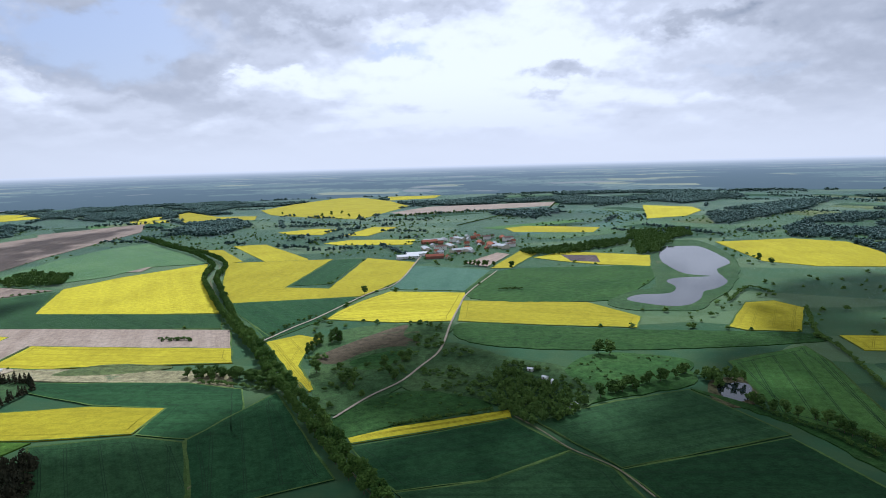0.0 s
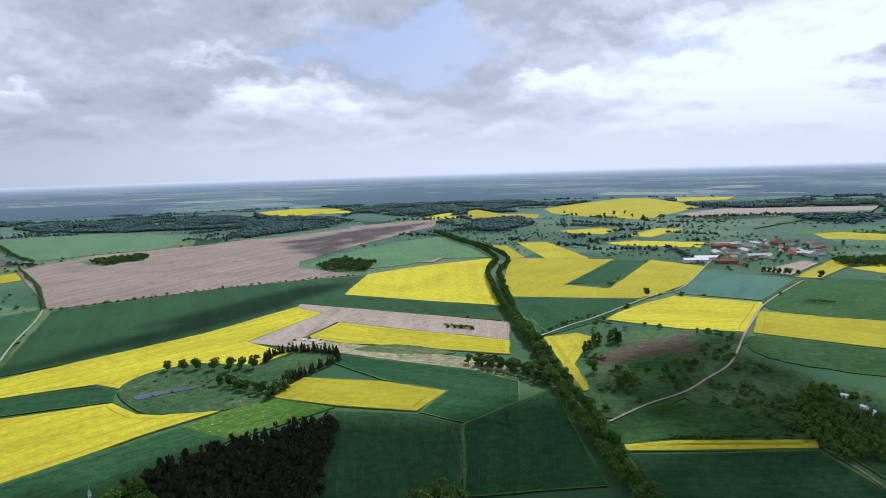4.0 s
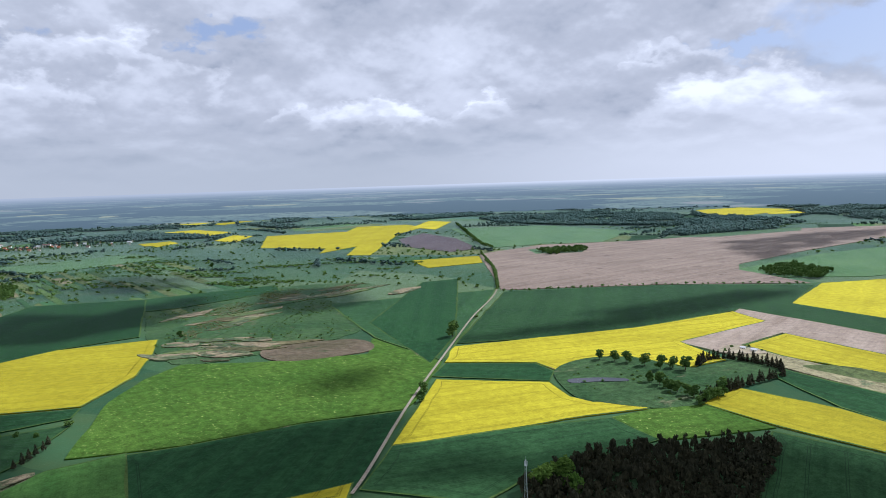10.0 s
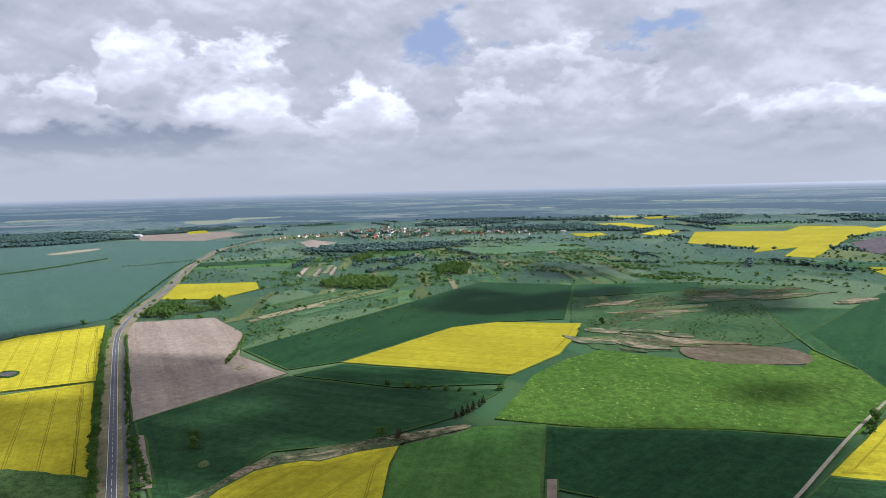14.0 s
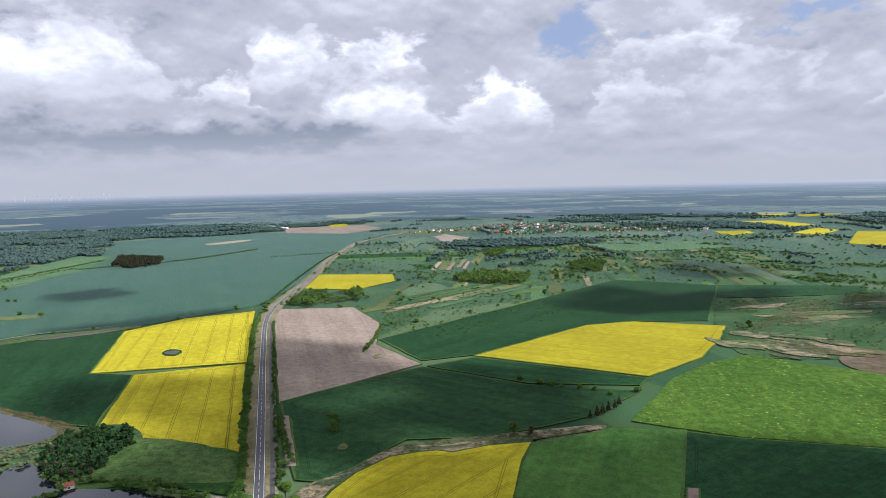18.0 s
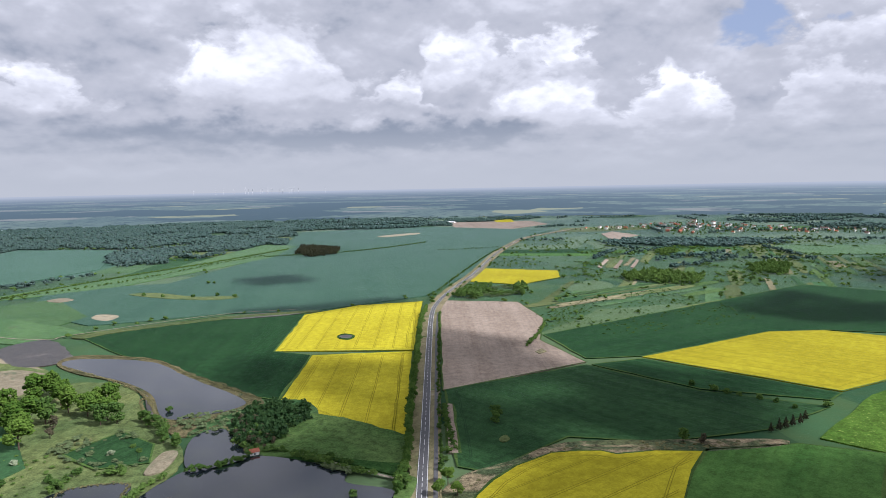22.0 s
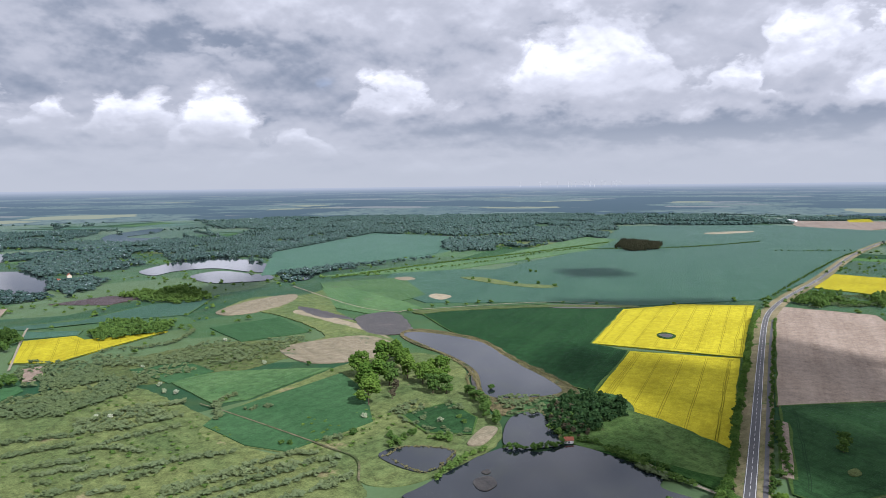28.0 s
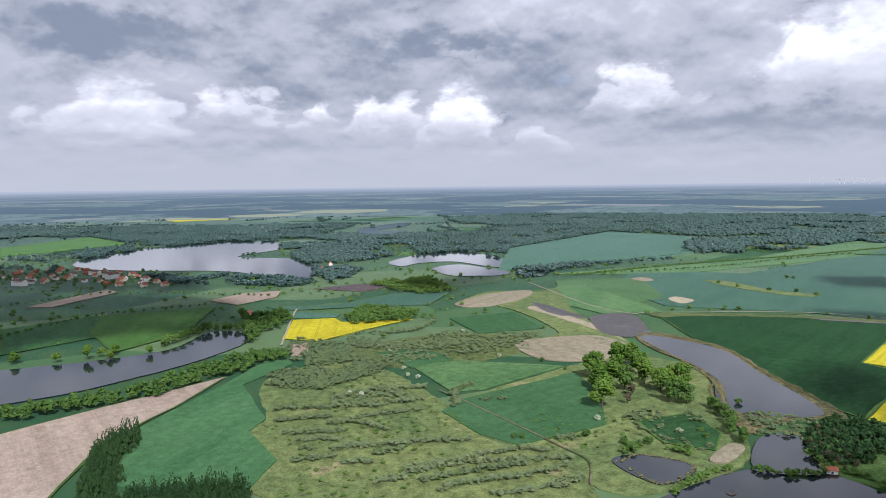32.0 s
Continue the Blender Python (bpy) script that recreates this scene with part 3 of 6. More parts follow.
def field(kind, *corners, turn=None, low=False):
    name, label, category = KINDS[kind]
    count = low_layer if low else layer
    count[0] += 1
    z = -0.56 + 0.0028 * count[0] if low else 0.05 + 0.006 * count[0]
    longest = max(range(len(corners)), key=lambda i: math.dist(corners[i - 1], corners[i]))
    a, b = corners[longest - 1], corners[longest]
    angle = math.atan2(b[1] - a[1], b[0] - a[0]) if turn is None else radians(turn)
    soft = kind in ("water", "reed", "mud", "scrub", "scrub_wet", "dry", "sand", "heath", "meadow_dry", "sward", "meadow")
    poly = rounded(corners) if soft else refine(corners, 22.0, 0.9, frng)
    if soft:
        poly = refine([tuple(p) for p in poly], 9.0, 1.2 if kind == "water" else 2.5, frng)
    ob, loc = slab(name, poly, z, kind, angle, skirt=0.08 if low else min(z, 0.5) + 0.65)
    tagged(ob, label, category, category + "s", "structure")
    plots.append(corners)
    if kind == "water":
        waters.append(corners)
    if kind in ("rape", "wheat", "wheat_dark", "wheat_teal", "crop_bright", "soil", "soil_pale") and math.hypot(*np.mean(corners, axis=0)) < 1700:
        margin(ob, loc)
    far = math.hypot(*np.mean(corners, axis=0))
    if kind == "rape" and far < 1250:
        wheel_tracks(ob, loc, 24.0, "wheel", 0.6, frng)
    elif kind in ("wheat", "wheat_dark") and far < 1000:
        wheel_tracks(ob, loc, 24.0, "wheel_green", 0.5, frng)
    elif kind == "crop_bright" and far < 1000 and turn is not None:
        wheel_tracks(ob, loc, 24.0, "wheel_green", 0.6, frng)
    return ob


def ribbon(pts, width, z, lift=0.0):
    p = smooth_line(pts)
    verts, faces = [], []
    for i, q in enumerate(p):
        d = p[min(i + 1, len(p) - 1)] - p[max(i - 1, 0)]
        d = d / (np.hypot(*d) + 1e-9)
        for s in (-1, 1):
            verts.append((q[0] - d[1] * width / 2 * s, q[1] + d[0] * width / 2 * s, z))
        if i:
            k = 2 * i
            faces.append((k - 2, k, k + 1, k - 1))
    return verts, faces, p


def road(kind, *pts):
    z = 1.15 + 0.02 * (len(bpy.data.objects) % 7)
    if kind == "track":
        v, f, _ = ribbon(pts, 2.7, z)
        ob = mesh_object("dirt_track", v, f, "track")
        tagged(ob, "pale dirt farm track between the fields", "track", "farm tracks", "structure")
    elif kind == "path":
        v, f, _ = ribbon(pts, 1.6, z)
        ob = mesh_object("footpath", v, f, "path")
        tagged(ob, "faint trodden path through the meadow", "path", "", "structure")
    elif kind == "lane":
        v, f, _ = ribbon(pts, 3.2, z)
        ob = mesh_object("country_lane", v, f, "track")
        tagged(ob, "narrow country lane with worn pale surface", "lane", "", "structure")
    elif kind == "bike":
        v, f, _ = ribbon(pts, 3.0, z + 0.2)
        ob = mesh_object("side_road", v, f, "asphalt")
        tagged(ob, "narrow dark asphalt service lane beside the road", "road", "", "structure")
    else:
        v, f, _ = ribbon(pts, 26.0, z)
        ob = mesh_object("road_verge", v, f, "verge")
        tagged(ob, "grassy straw-coloured verge along the road", "verge", "", "structure")
        v, f, p = ribbon(pts, 7.6, z + 0.15)
        ob = mesh_object("road", v, f, "asphalt")
        tagged(ob, "two-lane grey asphalt road with white markings", "road", "", "structure")
        for s in (-1, 1):
            line = []
            for i, q in enumerate(p):
                d = p[min(i + 1, len(p) - 1)] - p[max(i - 1, 0)]
                d = d / np.hypot(*d)
                line.append(q + np.array((-d[1], d[0])) * 3.3 * s)
            v2, f2, _ = ribbon(line, 0.35, z + 0.17)
            mesh_object("edge_line", v2, f2, "paint", ob, "white edge line")
        walked, gone = 0.0, 0
        for a, b in zip(p[:-1], p[1:]):
            d = b - a
            length = np.hypot(*d)
            d = d / length
            nrm = np.array((-d[1], d[0])) * 0.15
            s = 0.0
            while s < length and gone < 140:
                e = min(s + 6.0, length)
                q0, q1 = a + d * s, a + d * e
                mesh_object("centre_dash", [(*(q0 - nrm), z + 0.17), (*(q1 - nrm), z + 0.17), (*(q1 + nrm), z + 0.17), (*(q0 + nrm), z + 0.17)], [(0, 1, 2, 3)], "paint", ob)
                gone += 1
                s += 12.0
    return ob


# ---------------------------------------------------------------- ground and distance
MID = (-20.0, 15.0)
RIM = 4500.0
gv, gf = [(MID[0], MID[1], 0.0)], []
seg = 96
for ring_r in (600, 1500, 3000, RIM + 30):
    for i in range(seg):
        a = 2 * math.pi * i / seg
        gv.append((MID[0] + ring_r * math.cos(a), MID[1] + ring_r * math.sin(a), 0.0))
for i in range(seg):
    gf.append((0, 1 + i, 1 + (i + 1) % seg))
for k in range(3):
    for i in range(seg):
        a, b = 1 + k * seg, 1 + (k + 1) * seg
        gf.append((a + i, b + i, b + (i + 1) % seg, a + (i + 1) % seg))
ground = mesh_object("ground", gv, gf, "ground")
ground.location.z = -0.6
tagged(ground, "flat green farmland reaching to the horizon", "ground", "", "structure")


def distance_build():
    """The self-lit plain beyond the rim: woods, plots and bright strips as they lie on the level, fading into painted
    haze.
    """
    m = bpy.data.materials.new("hazy_distance")
    m.use_nodes = True
    n = Net(m.node_tree)
    p = n.n("ShaderNodeTexCoord").outputs["Object"]
    x, y, z = n.split(p)
    around = n.math("ARCTAN2", x, y)
    far = n.math("DIVIDE", 200.0, n.math("SUBTRACT", 200.0, n.math("MINIMUM", z, 190.0)))
    q = n.join(n.math("MULTIPLY", x, far), n.math("MULTIPLY", y, far), 0.0)
    woods = n.noise(q, 0.00055, 6.0, 0.60)
    cell = n.n("ShaderNodeTexVoronoi")
    n.put(cell.inputs["Vector"], n.vec("ADD", n.scaled(q, 1 / 420, 1 / 420, 1.0), n.join(n.math("MULTIPLY", woods, 2.0), 0.0, 0.0)))
    cell.inputs["Scale"].default_value = 1.0
    r, g, b = n.split(cell.outputs["Color"])
    trees = n.noise(q, 0.012, 3.0, 0.7)
    c = n.mix(r, (0.150, 0.225, 0.205), (0.235, 0.310, 0.250))
    c = n.mix(n.step(trees, 0.52, 0.60), c, (0.075, 0.120, 0.135))
    c = n.mix(n.step(woods, 0.47, 0.50), c, n.mix(trees, (0.060, 0.105, 0.130), (0.095, 0.145, 0.150)))
    c = n.mix(n.math("MULTIPLY", n.step(b, 0.945, 0.96), n.step(woods, 0.53, 0.50)), c, (0.40, 0.42, 0.26))
    c = n.mix(n.math("MULTIPLY", n.step(g, 0.92, 0.94), n.step(woods, 0.53, 0.50)), c, (0.32, 0.33, 0.30))
    # haze painted into the colour: thicker with depth, paler towards the sun
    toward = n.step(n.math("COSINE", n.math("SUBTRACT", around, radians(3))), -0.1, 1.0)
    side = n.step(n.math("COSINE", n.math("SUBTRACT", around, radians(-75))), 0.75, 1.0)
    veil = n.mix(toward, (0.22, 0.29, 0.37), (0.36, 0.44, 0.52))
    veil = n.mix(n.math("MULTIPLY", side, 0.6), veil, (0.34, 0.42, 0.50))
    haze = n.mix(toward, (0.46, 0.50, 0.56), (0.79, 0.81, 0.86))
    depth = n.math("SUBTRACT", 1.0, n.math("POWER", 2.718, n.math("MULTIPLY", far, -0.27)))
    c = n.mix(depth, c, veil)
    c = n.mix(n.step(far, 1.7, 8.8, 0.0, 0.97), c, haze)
    # glows by itself, its daylight part of the colour
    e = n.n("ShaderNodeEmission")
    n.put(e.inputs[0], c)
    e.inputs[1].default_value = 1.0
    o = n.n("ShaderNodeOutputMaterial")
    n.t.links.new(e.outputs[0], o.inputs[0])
    return m


MATS["distance"] = distance_build()
bv, bf = [], []
seg = 256
steps = ((0, -2), (40, 24), (90, 56), (140, 88), (220, 132), (260, 149), (300, 163), (340, 174), (360, 181))
for r_add, h in steps:
    for i in range(seg):
        a = 2 * math.pi * i / seg
        bv.append(((RIM + r_add) * math.cos(a), (RIM + r_add) * math.sin(a), h))
for k in range(len(steps) - 1):
    for i in range(seg):
        a, b = k * seg, (k + 1) * seg
        bf.append((a + i, a + (i + 1) % seg, b + (i + 1) % seg, b + i))
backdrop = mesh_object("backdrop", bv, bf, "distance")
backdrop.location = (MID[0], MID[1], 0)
tagged(backdrop, "glowing backdrop of woods and fields in painted blue haze", "distance", "", "structure")

# ---------------------------------------------------------------- fields, water and roads
def far_plots(count):
    """Indistinct plots of the plain, in strips that lie side by side."""
    rng = random.Random(31)
    for _ in range(count):
        turn, r = radians(rng.uniform(-205, 45)), math.sqrt(rng.uniform(1800 ** 2, 4250 ** 2))
        cx, cy = MID[0] + r * math.sin(turn), MID[1] + r * math.cos(turn)
        lie = 0.5 + rng.choice((0.0, math.pi / 2)) + rng.uniform(-0.25, 0.25)
        a, b = Vector((math.cos(lie), math.sin(lie))), Vector((-math.sin(lie), math.cos(lie)))
        off = 0.0
        for _ in range(rng.randint(1, 4)):
            long, wide = rng.uniform(110, 260), rng.uniform(50, 150)
            kind = rng.choice(("wheat_teal", "wheat_teal", "grass_pale", "wheat_dark", "wheat", "wheat_dark", "meadow_dry", "crop_bright"))
            corners = [Vector((cx, cy)) + a * (x * long * rng.uniform(0.85, 1.1)) + b * (off + y * wide) for x, y in ((-1, 0), (1, 0), (1, 1), (-1, 1))]
            off += wide
            if max(math.hypot(q.x - MID[0], q.y - MID[1]) for q in corners) < RIM - 30:
                field(kind, *[(q.x, q.y) for q in corners], low=True)


def meadow_strips(count, cx, cy, reach_x, reach_y, lie):
    """Narrow plots of pasture, hay and fallow that lie side by side."""
    rng = random.Random(count)
    a, b = Vector((math.cos(lie), math.sin(lie))), Vector((-math.sin(lie), math.cos(lie)))
    for _ in range(count):
        mid = Vector((cx + rng.uniform(-reach_x, reach_x), cy + rng.uniform(-reach_y, reach_y)))
        for j in range(rng.randint(1, 3)):
            long, wide = rng.uniform(50, 150), rng.uniform(9, 26)
            kind = rng.choice(("grass_pale", "meadow_dry", "wheat_fresh", "meadow", "scrub", "meadow_dry", "grass_dry"))
            slip = rng.uniform(-20, 20)
            field(kind, *[tuple(mid + a * (x * long + slip) + b * (j * 34 + y * wide)) for x, y in ((-1, -0.5), (1, -0.5), (1, 0.5), (-1, 0.5))], low=True)


far_plots(70)
meadow_strips(46, -1720, 60, 480, 420, radians(184))
meadow_strips(14, -1330, -180, 110, 130, radians(150))
plots.clear()
field("meadow_dry", (-141, -730), (-230, -743), (-263, -554), (-248, -527), (-267, -449), (-301, -423), (-287, -365), (-256, -347), (-89, -416), (-89, -557), (-106, -584), (-111, -675))
field("meadow_dry", (-219, -807), (-378, -842), (-470, -763), (-391, -701), (-269, -700), (-241, -738))
field("meadow_dry", (-284, -504), (-391, -536), (-494, -628), (-524, -564), (-470, -466), (-447, -443), (-364, -408), (-331, -410), (-285, -429), (-273, -460))
field("scrub_wet", (-1348, 278), (-1430, 506), (-1156, 534), (-926, 472), (-875, 311), (-924, 198))
field("meadow_dry", (-241, -522), (-270, -454), (-298, -418), (-288, -360), (-326, -340), (-417, -363), (-477, -463), (-545, -567), (-509, -650), (-341, -598), (-263, -554))
field("wheat_dark", (-341, 1106), (-135, 1144), (-170, 1034), (-229, 871))
field("rape", (-892, 3435), (-828, 3894), (-657, 4432), (-517, 4450), (-304, 3973), (-173, 3476), (-324, 2753), (-522, 2873), (-762, 3106))
field("rape", (-1250, 3276), (-1248, 3454), (-994, 3090), (-813, 3060), (-767, 2842), (-955, 2930), (-1003, 2735))
field("rape", (-2124, 3371), (-2013, 3434), (-1875, 3289), (-1980, 3139))
field("rape", (-1295, 2900), (-1170, 2999), (-1110, 2843), (-1217, 2775))
field("rape", (-359, 4466), (-20, 4480), (-59, 4146), (-309, 4031))
field("soil_pale", (-235, 3049), (-71, 3392), (559, 3519), (501, 3235), (182, 3097), (-154, 2894))
field("rape", (874, 3116), (1030, 2937), (1001, 2748), (862, 2514), (701, 2444))
field("rape", (-544, 2291), (-437, 2395), (-354, 2352), (-381, 2180), (-496, 2226))
field("rape", (-310, 2145), (-245, 2402), (-155, 2376), (-233, 2110))
field("rape", (-336, 1945), (-272, 2013), (-84, 1982), (-90, 1863), (-287, 1894))
field("rape", (190, 2239), (263, 2296), (484, 2193), (432, 2050), (208, 2110))
field("rape", (-584, 1935), (-500, 1955), (-322, 1636), (-316, 1607), (-411, 1598))
field("rape", (-645, 1862), (-586, 1849), (-469, 1618), (-498, 1587))
field("rape", (-501, 1597), (-259, 1615), (-290, 1255), (-208, 1232), (-181, 1619), (-63, 1533), (-84, 1307), (-136, 1153), (-346, 1116), (-400, 1238), turn=85)
field("wheat_dark", (-287, 1272), (-255, 1605), (-185, 1610), (-215, 1279))
field("rape", (-180, 987), (-136, 1111), (-97, 1188), (34, 1159), (7, 954), (-71, 953), turn=12)
field("rape", (23, 1094), (214, 1055), (238, 1007), (266, 951), (244, 888), (126, 917), (14, 953), turn=-23)
field("sward", (37, 1110), (101, 1378), (285, 1404), (423, 1380), (300, 1121), (246, 1064))
field("wheat_teal", (-98, 1210), (-65, 1483), (91, 1394), (30, 1175))
field("rape", (358, 881), (440, 1025), (486, 1032), (504, 977), (434, 846), (372, 861), turn=63)
field("rape", (672, 1750), (875, 1777), (963, 1682), (937, 1508), (854, 1303), (713, 1335), (642, 1417))
field("rape", (466, 823), (538, 815), (496, 749), (458, 758))
field("rape", (194, 1555), (281, 1645), (463, 1539), (406, 1390), (313, 1430), (242, 1493))
field("soil_dark", (261, 1589), (336, 1564), (322, 1461), (266, 1488))
field("rape", (90, 1416), (178, 1677), (215, 1628), (133, 1416))
field("soil", (38, 1497), (122, 1657), (150, 1621), (85, 1440))
field("scrub_wet", (243, 1052), (304, 1136), (354, 1181), (430, 1475), (520, 1737), (639, 1796), (617, 1527), (561, 1334), (466, 1138), (405, 1051), (360, 984), (311, 982), (259, 997))
field("water", (514, 1670), (564, 1681), (604, 1661), (589, 1487), (568, 1400), (512, 1321), (484, 1200), (444, 1141), (413, 1115), (389, 1063), (358, 1020), (328, 1011), (294, 1036), (277, 1069), (304, 1102), (355, 1109), (382, 1161), (384, 1216), (414, 1247), (476, 1255), (443, 1286), (439, 1363), (455, 1487))
field("reed", (258, 670), (294, 667), (272, 604), (243, 594), (238, 625))
field("water", (260, 656), (286, 653), (270, 613), (251, 607), (249, 632))
field("rape", (-83, 546), (-46, 568), (53, 601), (53, 583), (-8, 559), (-79, 534))
field("crop_bright", (297, 729), (405, 782), (400, 719), (357, 534), (337, 502), (277, 571), turn=75)
field("sward", (18, 939), (125, 907), (241, 879), (430, 838), (422, 796), (172, 786), (26, 836))
field("wheat_dark", (-78, 527), (52, 578), (91, 511), (24, 464), (-38, 451), (-56, 478))
field("wheat", (-38, 449), (24, 463), (90, 508), (116, 477), (126, 426), (-29, 435))
field("wheat", (71, 573), (150, 616), (225, 642), (266, 529), (121, 478))
field("wheat_dark", (120, 475), (263, 523), (289, 418), (136, 426))
field("sward", (154, 701), (238, 713), (236, 658), (152, 624), (102, 605))
field("sward", (228, 641), (280, 540), (302, 448), (330, 493), (295, 551), (252, 616))
field("scrub", (-160, 839), (-130, 923), (-55, 944), (5, 937), (-9, 816), (-42, 684), (-102, 599), (-136, 671))
field("heath", (-152, 782), (-119, 849), (-75, 917), (-53, 934), (-56, 878), (-35, 845), (-41, 825), (-71, 823), (-100, 798), (-126, 757))
field("sward", (-109, 766), (-68, 805), (-50, 784), (-69, 741), (-93, 733))
field("heath", (-24, 655), (-16, 661), (-13, 648), (-21, 642))
field("scrub", (-3, 837), (67, 768), (123, 724), (142, 648), (110, 590), (69, 577), (38, 617), (-41, 663), (-35, 708))
field("sward", (121, 714), (170, 774), (254, 744), (240, 694), (153, 648), (135, 666))
field("rape", (-228, 862), (-192, 896), (-159, 872), (-167, 819), (-164, 754), (-132, 671), (-137, 664), (-165, 719))
field("sward", (-101, 592), (-41, 660), (38, 613), (-46, 572), (-85, 547))
field("wheat_dark", (-222, 879), (-363, 1118), (-156, 1146), (-146, 1138), (-171, 991))
field("rape", (-641, 1074), (-714, 1298), (-663, 1423), (-540, 1592), (-481, 1391), (-341, 1044), (-473, 1053))
field("soil_pale", (-711, 1491), (-710, 1591), (-662, 1626), (-651, 1496))
field("grass_pale", (-929, 1347), (-958, 1702), (-937, 1939), (-858, 2105), (-622, 1781), (-543, 1602), (-668, 1563), (-697, 1437), (-799, 1319))
field("wheat", (-1043, 823), (-895, 1089), (-713, 1269), (-638, 1073), (-337, 1034), (-308, 943), (-660, 969), (-675, 761), (-713, 625), (-759, 521))
field("soil", (-1614, 1181), (-1680, 1470), (-1543, 1737), (-1457, 2143), (-1407, 2448), (-1184, 2788), (-1052, 2435), (-1022, 1777), (-981, 1443), (-924, 1358), (-728, 1286), (-899, 1095), (-1063, 832))
field("grass_pale", (-1600, 1345), (-1593, 1461), (-1516, 1506), (-1429, 1397), (-1496, 1288))
field("soil_dark", (-2249, 1282), (-2433, 1501), (-2100, 1436), (-1745, 1276), (-1726, 1161), (-1975, 1157))
field("rape", (-1622, 962), (-1579, 1155), (-1443, 1068), (-1457, 916))
field("rape", (-2882, 1014), (-2809, 1344), (-3066, 1523), (-2984, 1746), (-2754, 1699), (-2486, 1417), (-1837, 957), (-1891, 906), (-2135, 1062), (-2015, 876), (-2148, 955), (-2356, 808))
field("rape", (-3577, 640), (-3669, 916), (-3313, 996), (-3172, 858))
field("rape", (-2834, 784), (-3084, 934), (-2954, 976), (-2685, 823))
field("rape", (-2888, 544), (-2985, 648), (-2856, 653), (-2739, 551))
field("rape", (-4370, 988), (-4343, 1098), (-4325, 1168), (-4144, 1034))
field("rape", (-4237, 1456), (-4111, 1781), (-3975, 2067), (-3998, 2022), (-4136, 1722))
field("rape", (-4164, 1111), (-4275, 1339), (-4252, 1412), (-3985, 1148))
field("rape", (-2777, 1654), (-3140, 1970), (-2967, 1994), (-2572, 1648))
field("rape", (-2525, 3324), (-2477, 3642), (-2095, 3586), (-2000, 2940), (-2222, 3019))
field("rape", (-1319, 2949), (-1295, 3189), (-1203, 3099), (-1237, 2940))
field("soil_pale", (-3167, 3168), (-2976, 3349), (-2812, 3488), (-2976, 3349))
field("grass_pale", (-2529, 1700), (-2348, 2052), (-1807, 2034), (-1600, 1640), (-1695, 1482), (-1733, 1321))
field("grass_pale", (-1561, 1842), (-1503, 2175), (-1445, 2494), (-1362, 2350), (-1429, 2004))
field("soil_pale", (-584, 734), (-665, 978), (-542, 966), (-293, 934), (-263, 836), (-477, 835), (-532, 873), (-525, 784), (-524, 729))
field("grass_dry", (-524, 729), (-508, 771), (-436, 764), (-233, 739), (-214, 679), (-276, 701), (-436, 722))
field("rape", (-675, 761), (-658, 952), (-587, 923), (-583, 738), (-496, 706), (-502, 650), (-574, 637), (-600, 588), (-572, 554), (-580, 534), (-622, 537), (-690, 459), (-747, 508), turn=74)
field("rape", (-522, 779), (-527, 872), (-445, 859), (-263, 836), (-243, 773), (-399, 770), (-466, 766), turn=-9)
field("meadow_dry", (-430, 741), (-390, 778), (-306, 763), (-353, 740))
field("rape", (-502, 285), (-637, 413), (-555, 498), (-506, 481), (-481, 486), (-458, 517), (-437, 511), (-457, 455), (-472, 389), (-487, 330), turn=75)
field("wheat_dark", (-650, 416), (-685, 457), (-619, 534), (-582, 529), (-558, 501))
field("rape", (-417, 558), (-428, 624), (-336, 637), (-262, 627), (-266, 566), (-340, 557), turn=1)
field("scrub_wet", (-582, 529), (-600, 588), (-572, 635), (-495, 653), (-489, 730), (-431, 708), (-431, 624), (-417, 549), (-438, 513), (-483, 488), (-514, 488))
field("meadow_bright", (-441, 468), (-435, 510), (-414, 556), (-342, 552), (-380, 456))
field("wheat", (-444, 228), (-500, 284), (-471, 388), (-440, 467), (-382, 458), (-386, 397), (-391, 333), (-378, 283))
field("wheat_dark", (-428, 686), (-431, 714), (-267, 702), (-205, 677), (-166, 546), (-227, 554), (-262, 564), (-261, 627), (-337, 641))
field("wheat", (-339, 542), (-261, 559), (-215, 545), (-180, 456), (-173, 418), (-250, 377))
field("wheat_dark", (-215, 549), (-168, 664), (-82, 471), (-167, 425), turn=107)
field("meadow_bright", (-635, 66), (-774, 116), (-842, 162), (-883, 211), (-833, 289), (-783, 408), (-859, 454), (-694, 458), (-585, 356), (-573, 337), (-598, 247), (-607, 148))
field("heath", (-859, 301), (-900, 331), (-869, 432), (-799, 421), (-810, 324))
field("wheat_dark", (-615, 103), (-604, 152), (-595, 246), (-569, 338), (-434, 214), (-441, 185), (-497, 86))
field("wheat", (-1148, 519), (-1076, 828), (-834, 596), (-698, 461), (-860, 458))
field("rape", (-465, 142), (-457, 229), (-431, 211), (-434, 197))
field("wheat_dark", (-992, -204), (-1524, 91), (-1449, 276), (-1090, 201), (-1079, 98), (-1044, 30), (-855, -98), (-821, -158), (-927, -240))
field("rape", (-850, -101), (-1044, 30), (-1075, 97), (-1052, 219), (-968, 196), (-866, 158), (-779, 93), turn=70)
field("scrub_wet", (-1107, 251), (-1203, 313), (-1285, 383), (-1407, 528), (-1342, 682), (-1246, 644), (-1191, 403), (-1094, 355), (-981, 244))
field("wheat_dark", (-953, 498), (-1258, 777), (-1245, 857), (-798, 548), (-697, 444))
field("wheat_dark", (-842, -99), (-772, 92), (-745, 81), (-741, -29), (-796, -146))
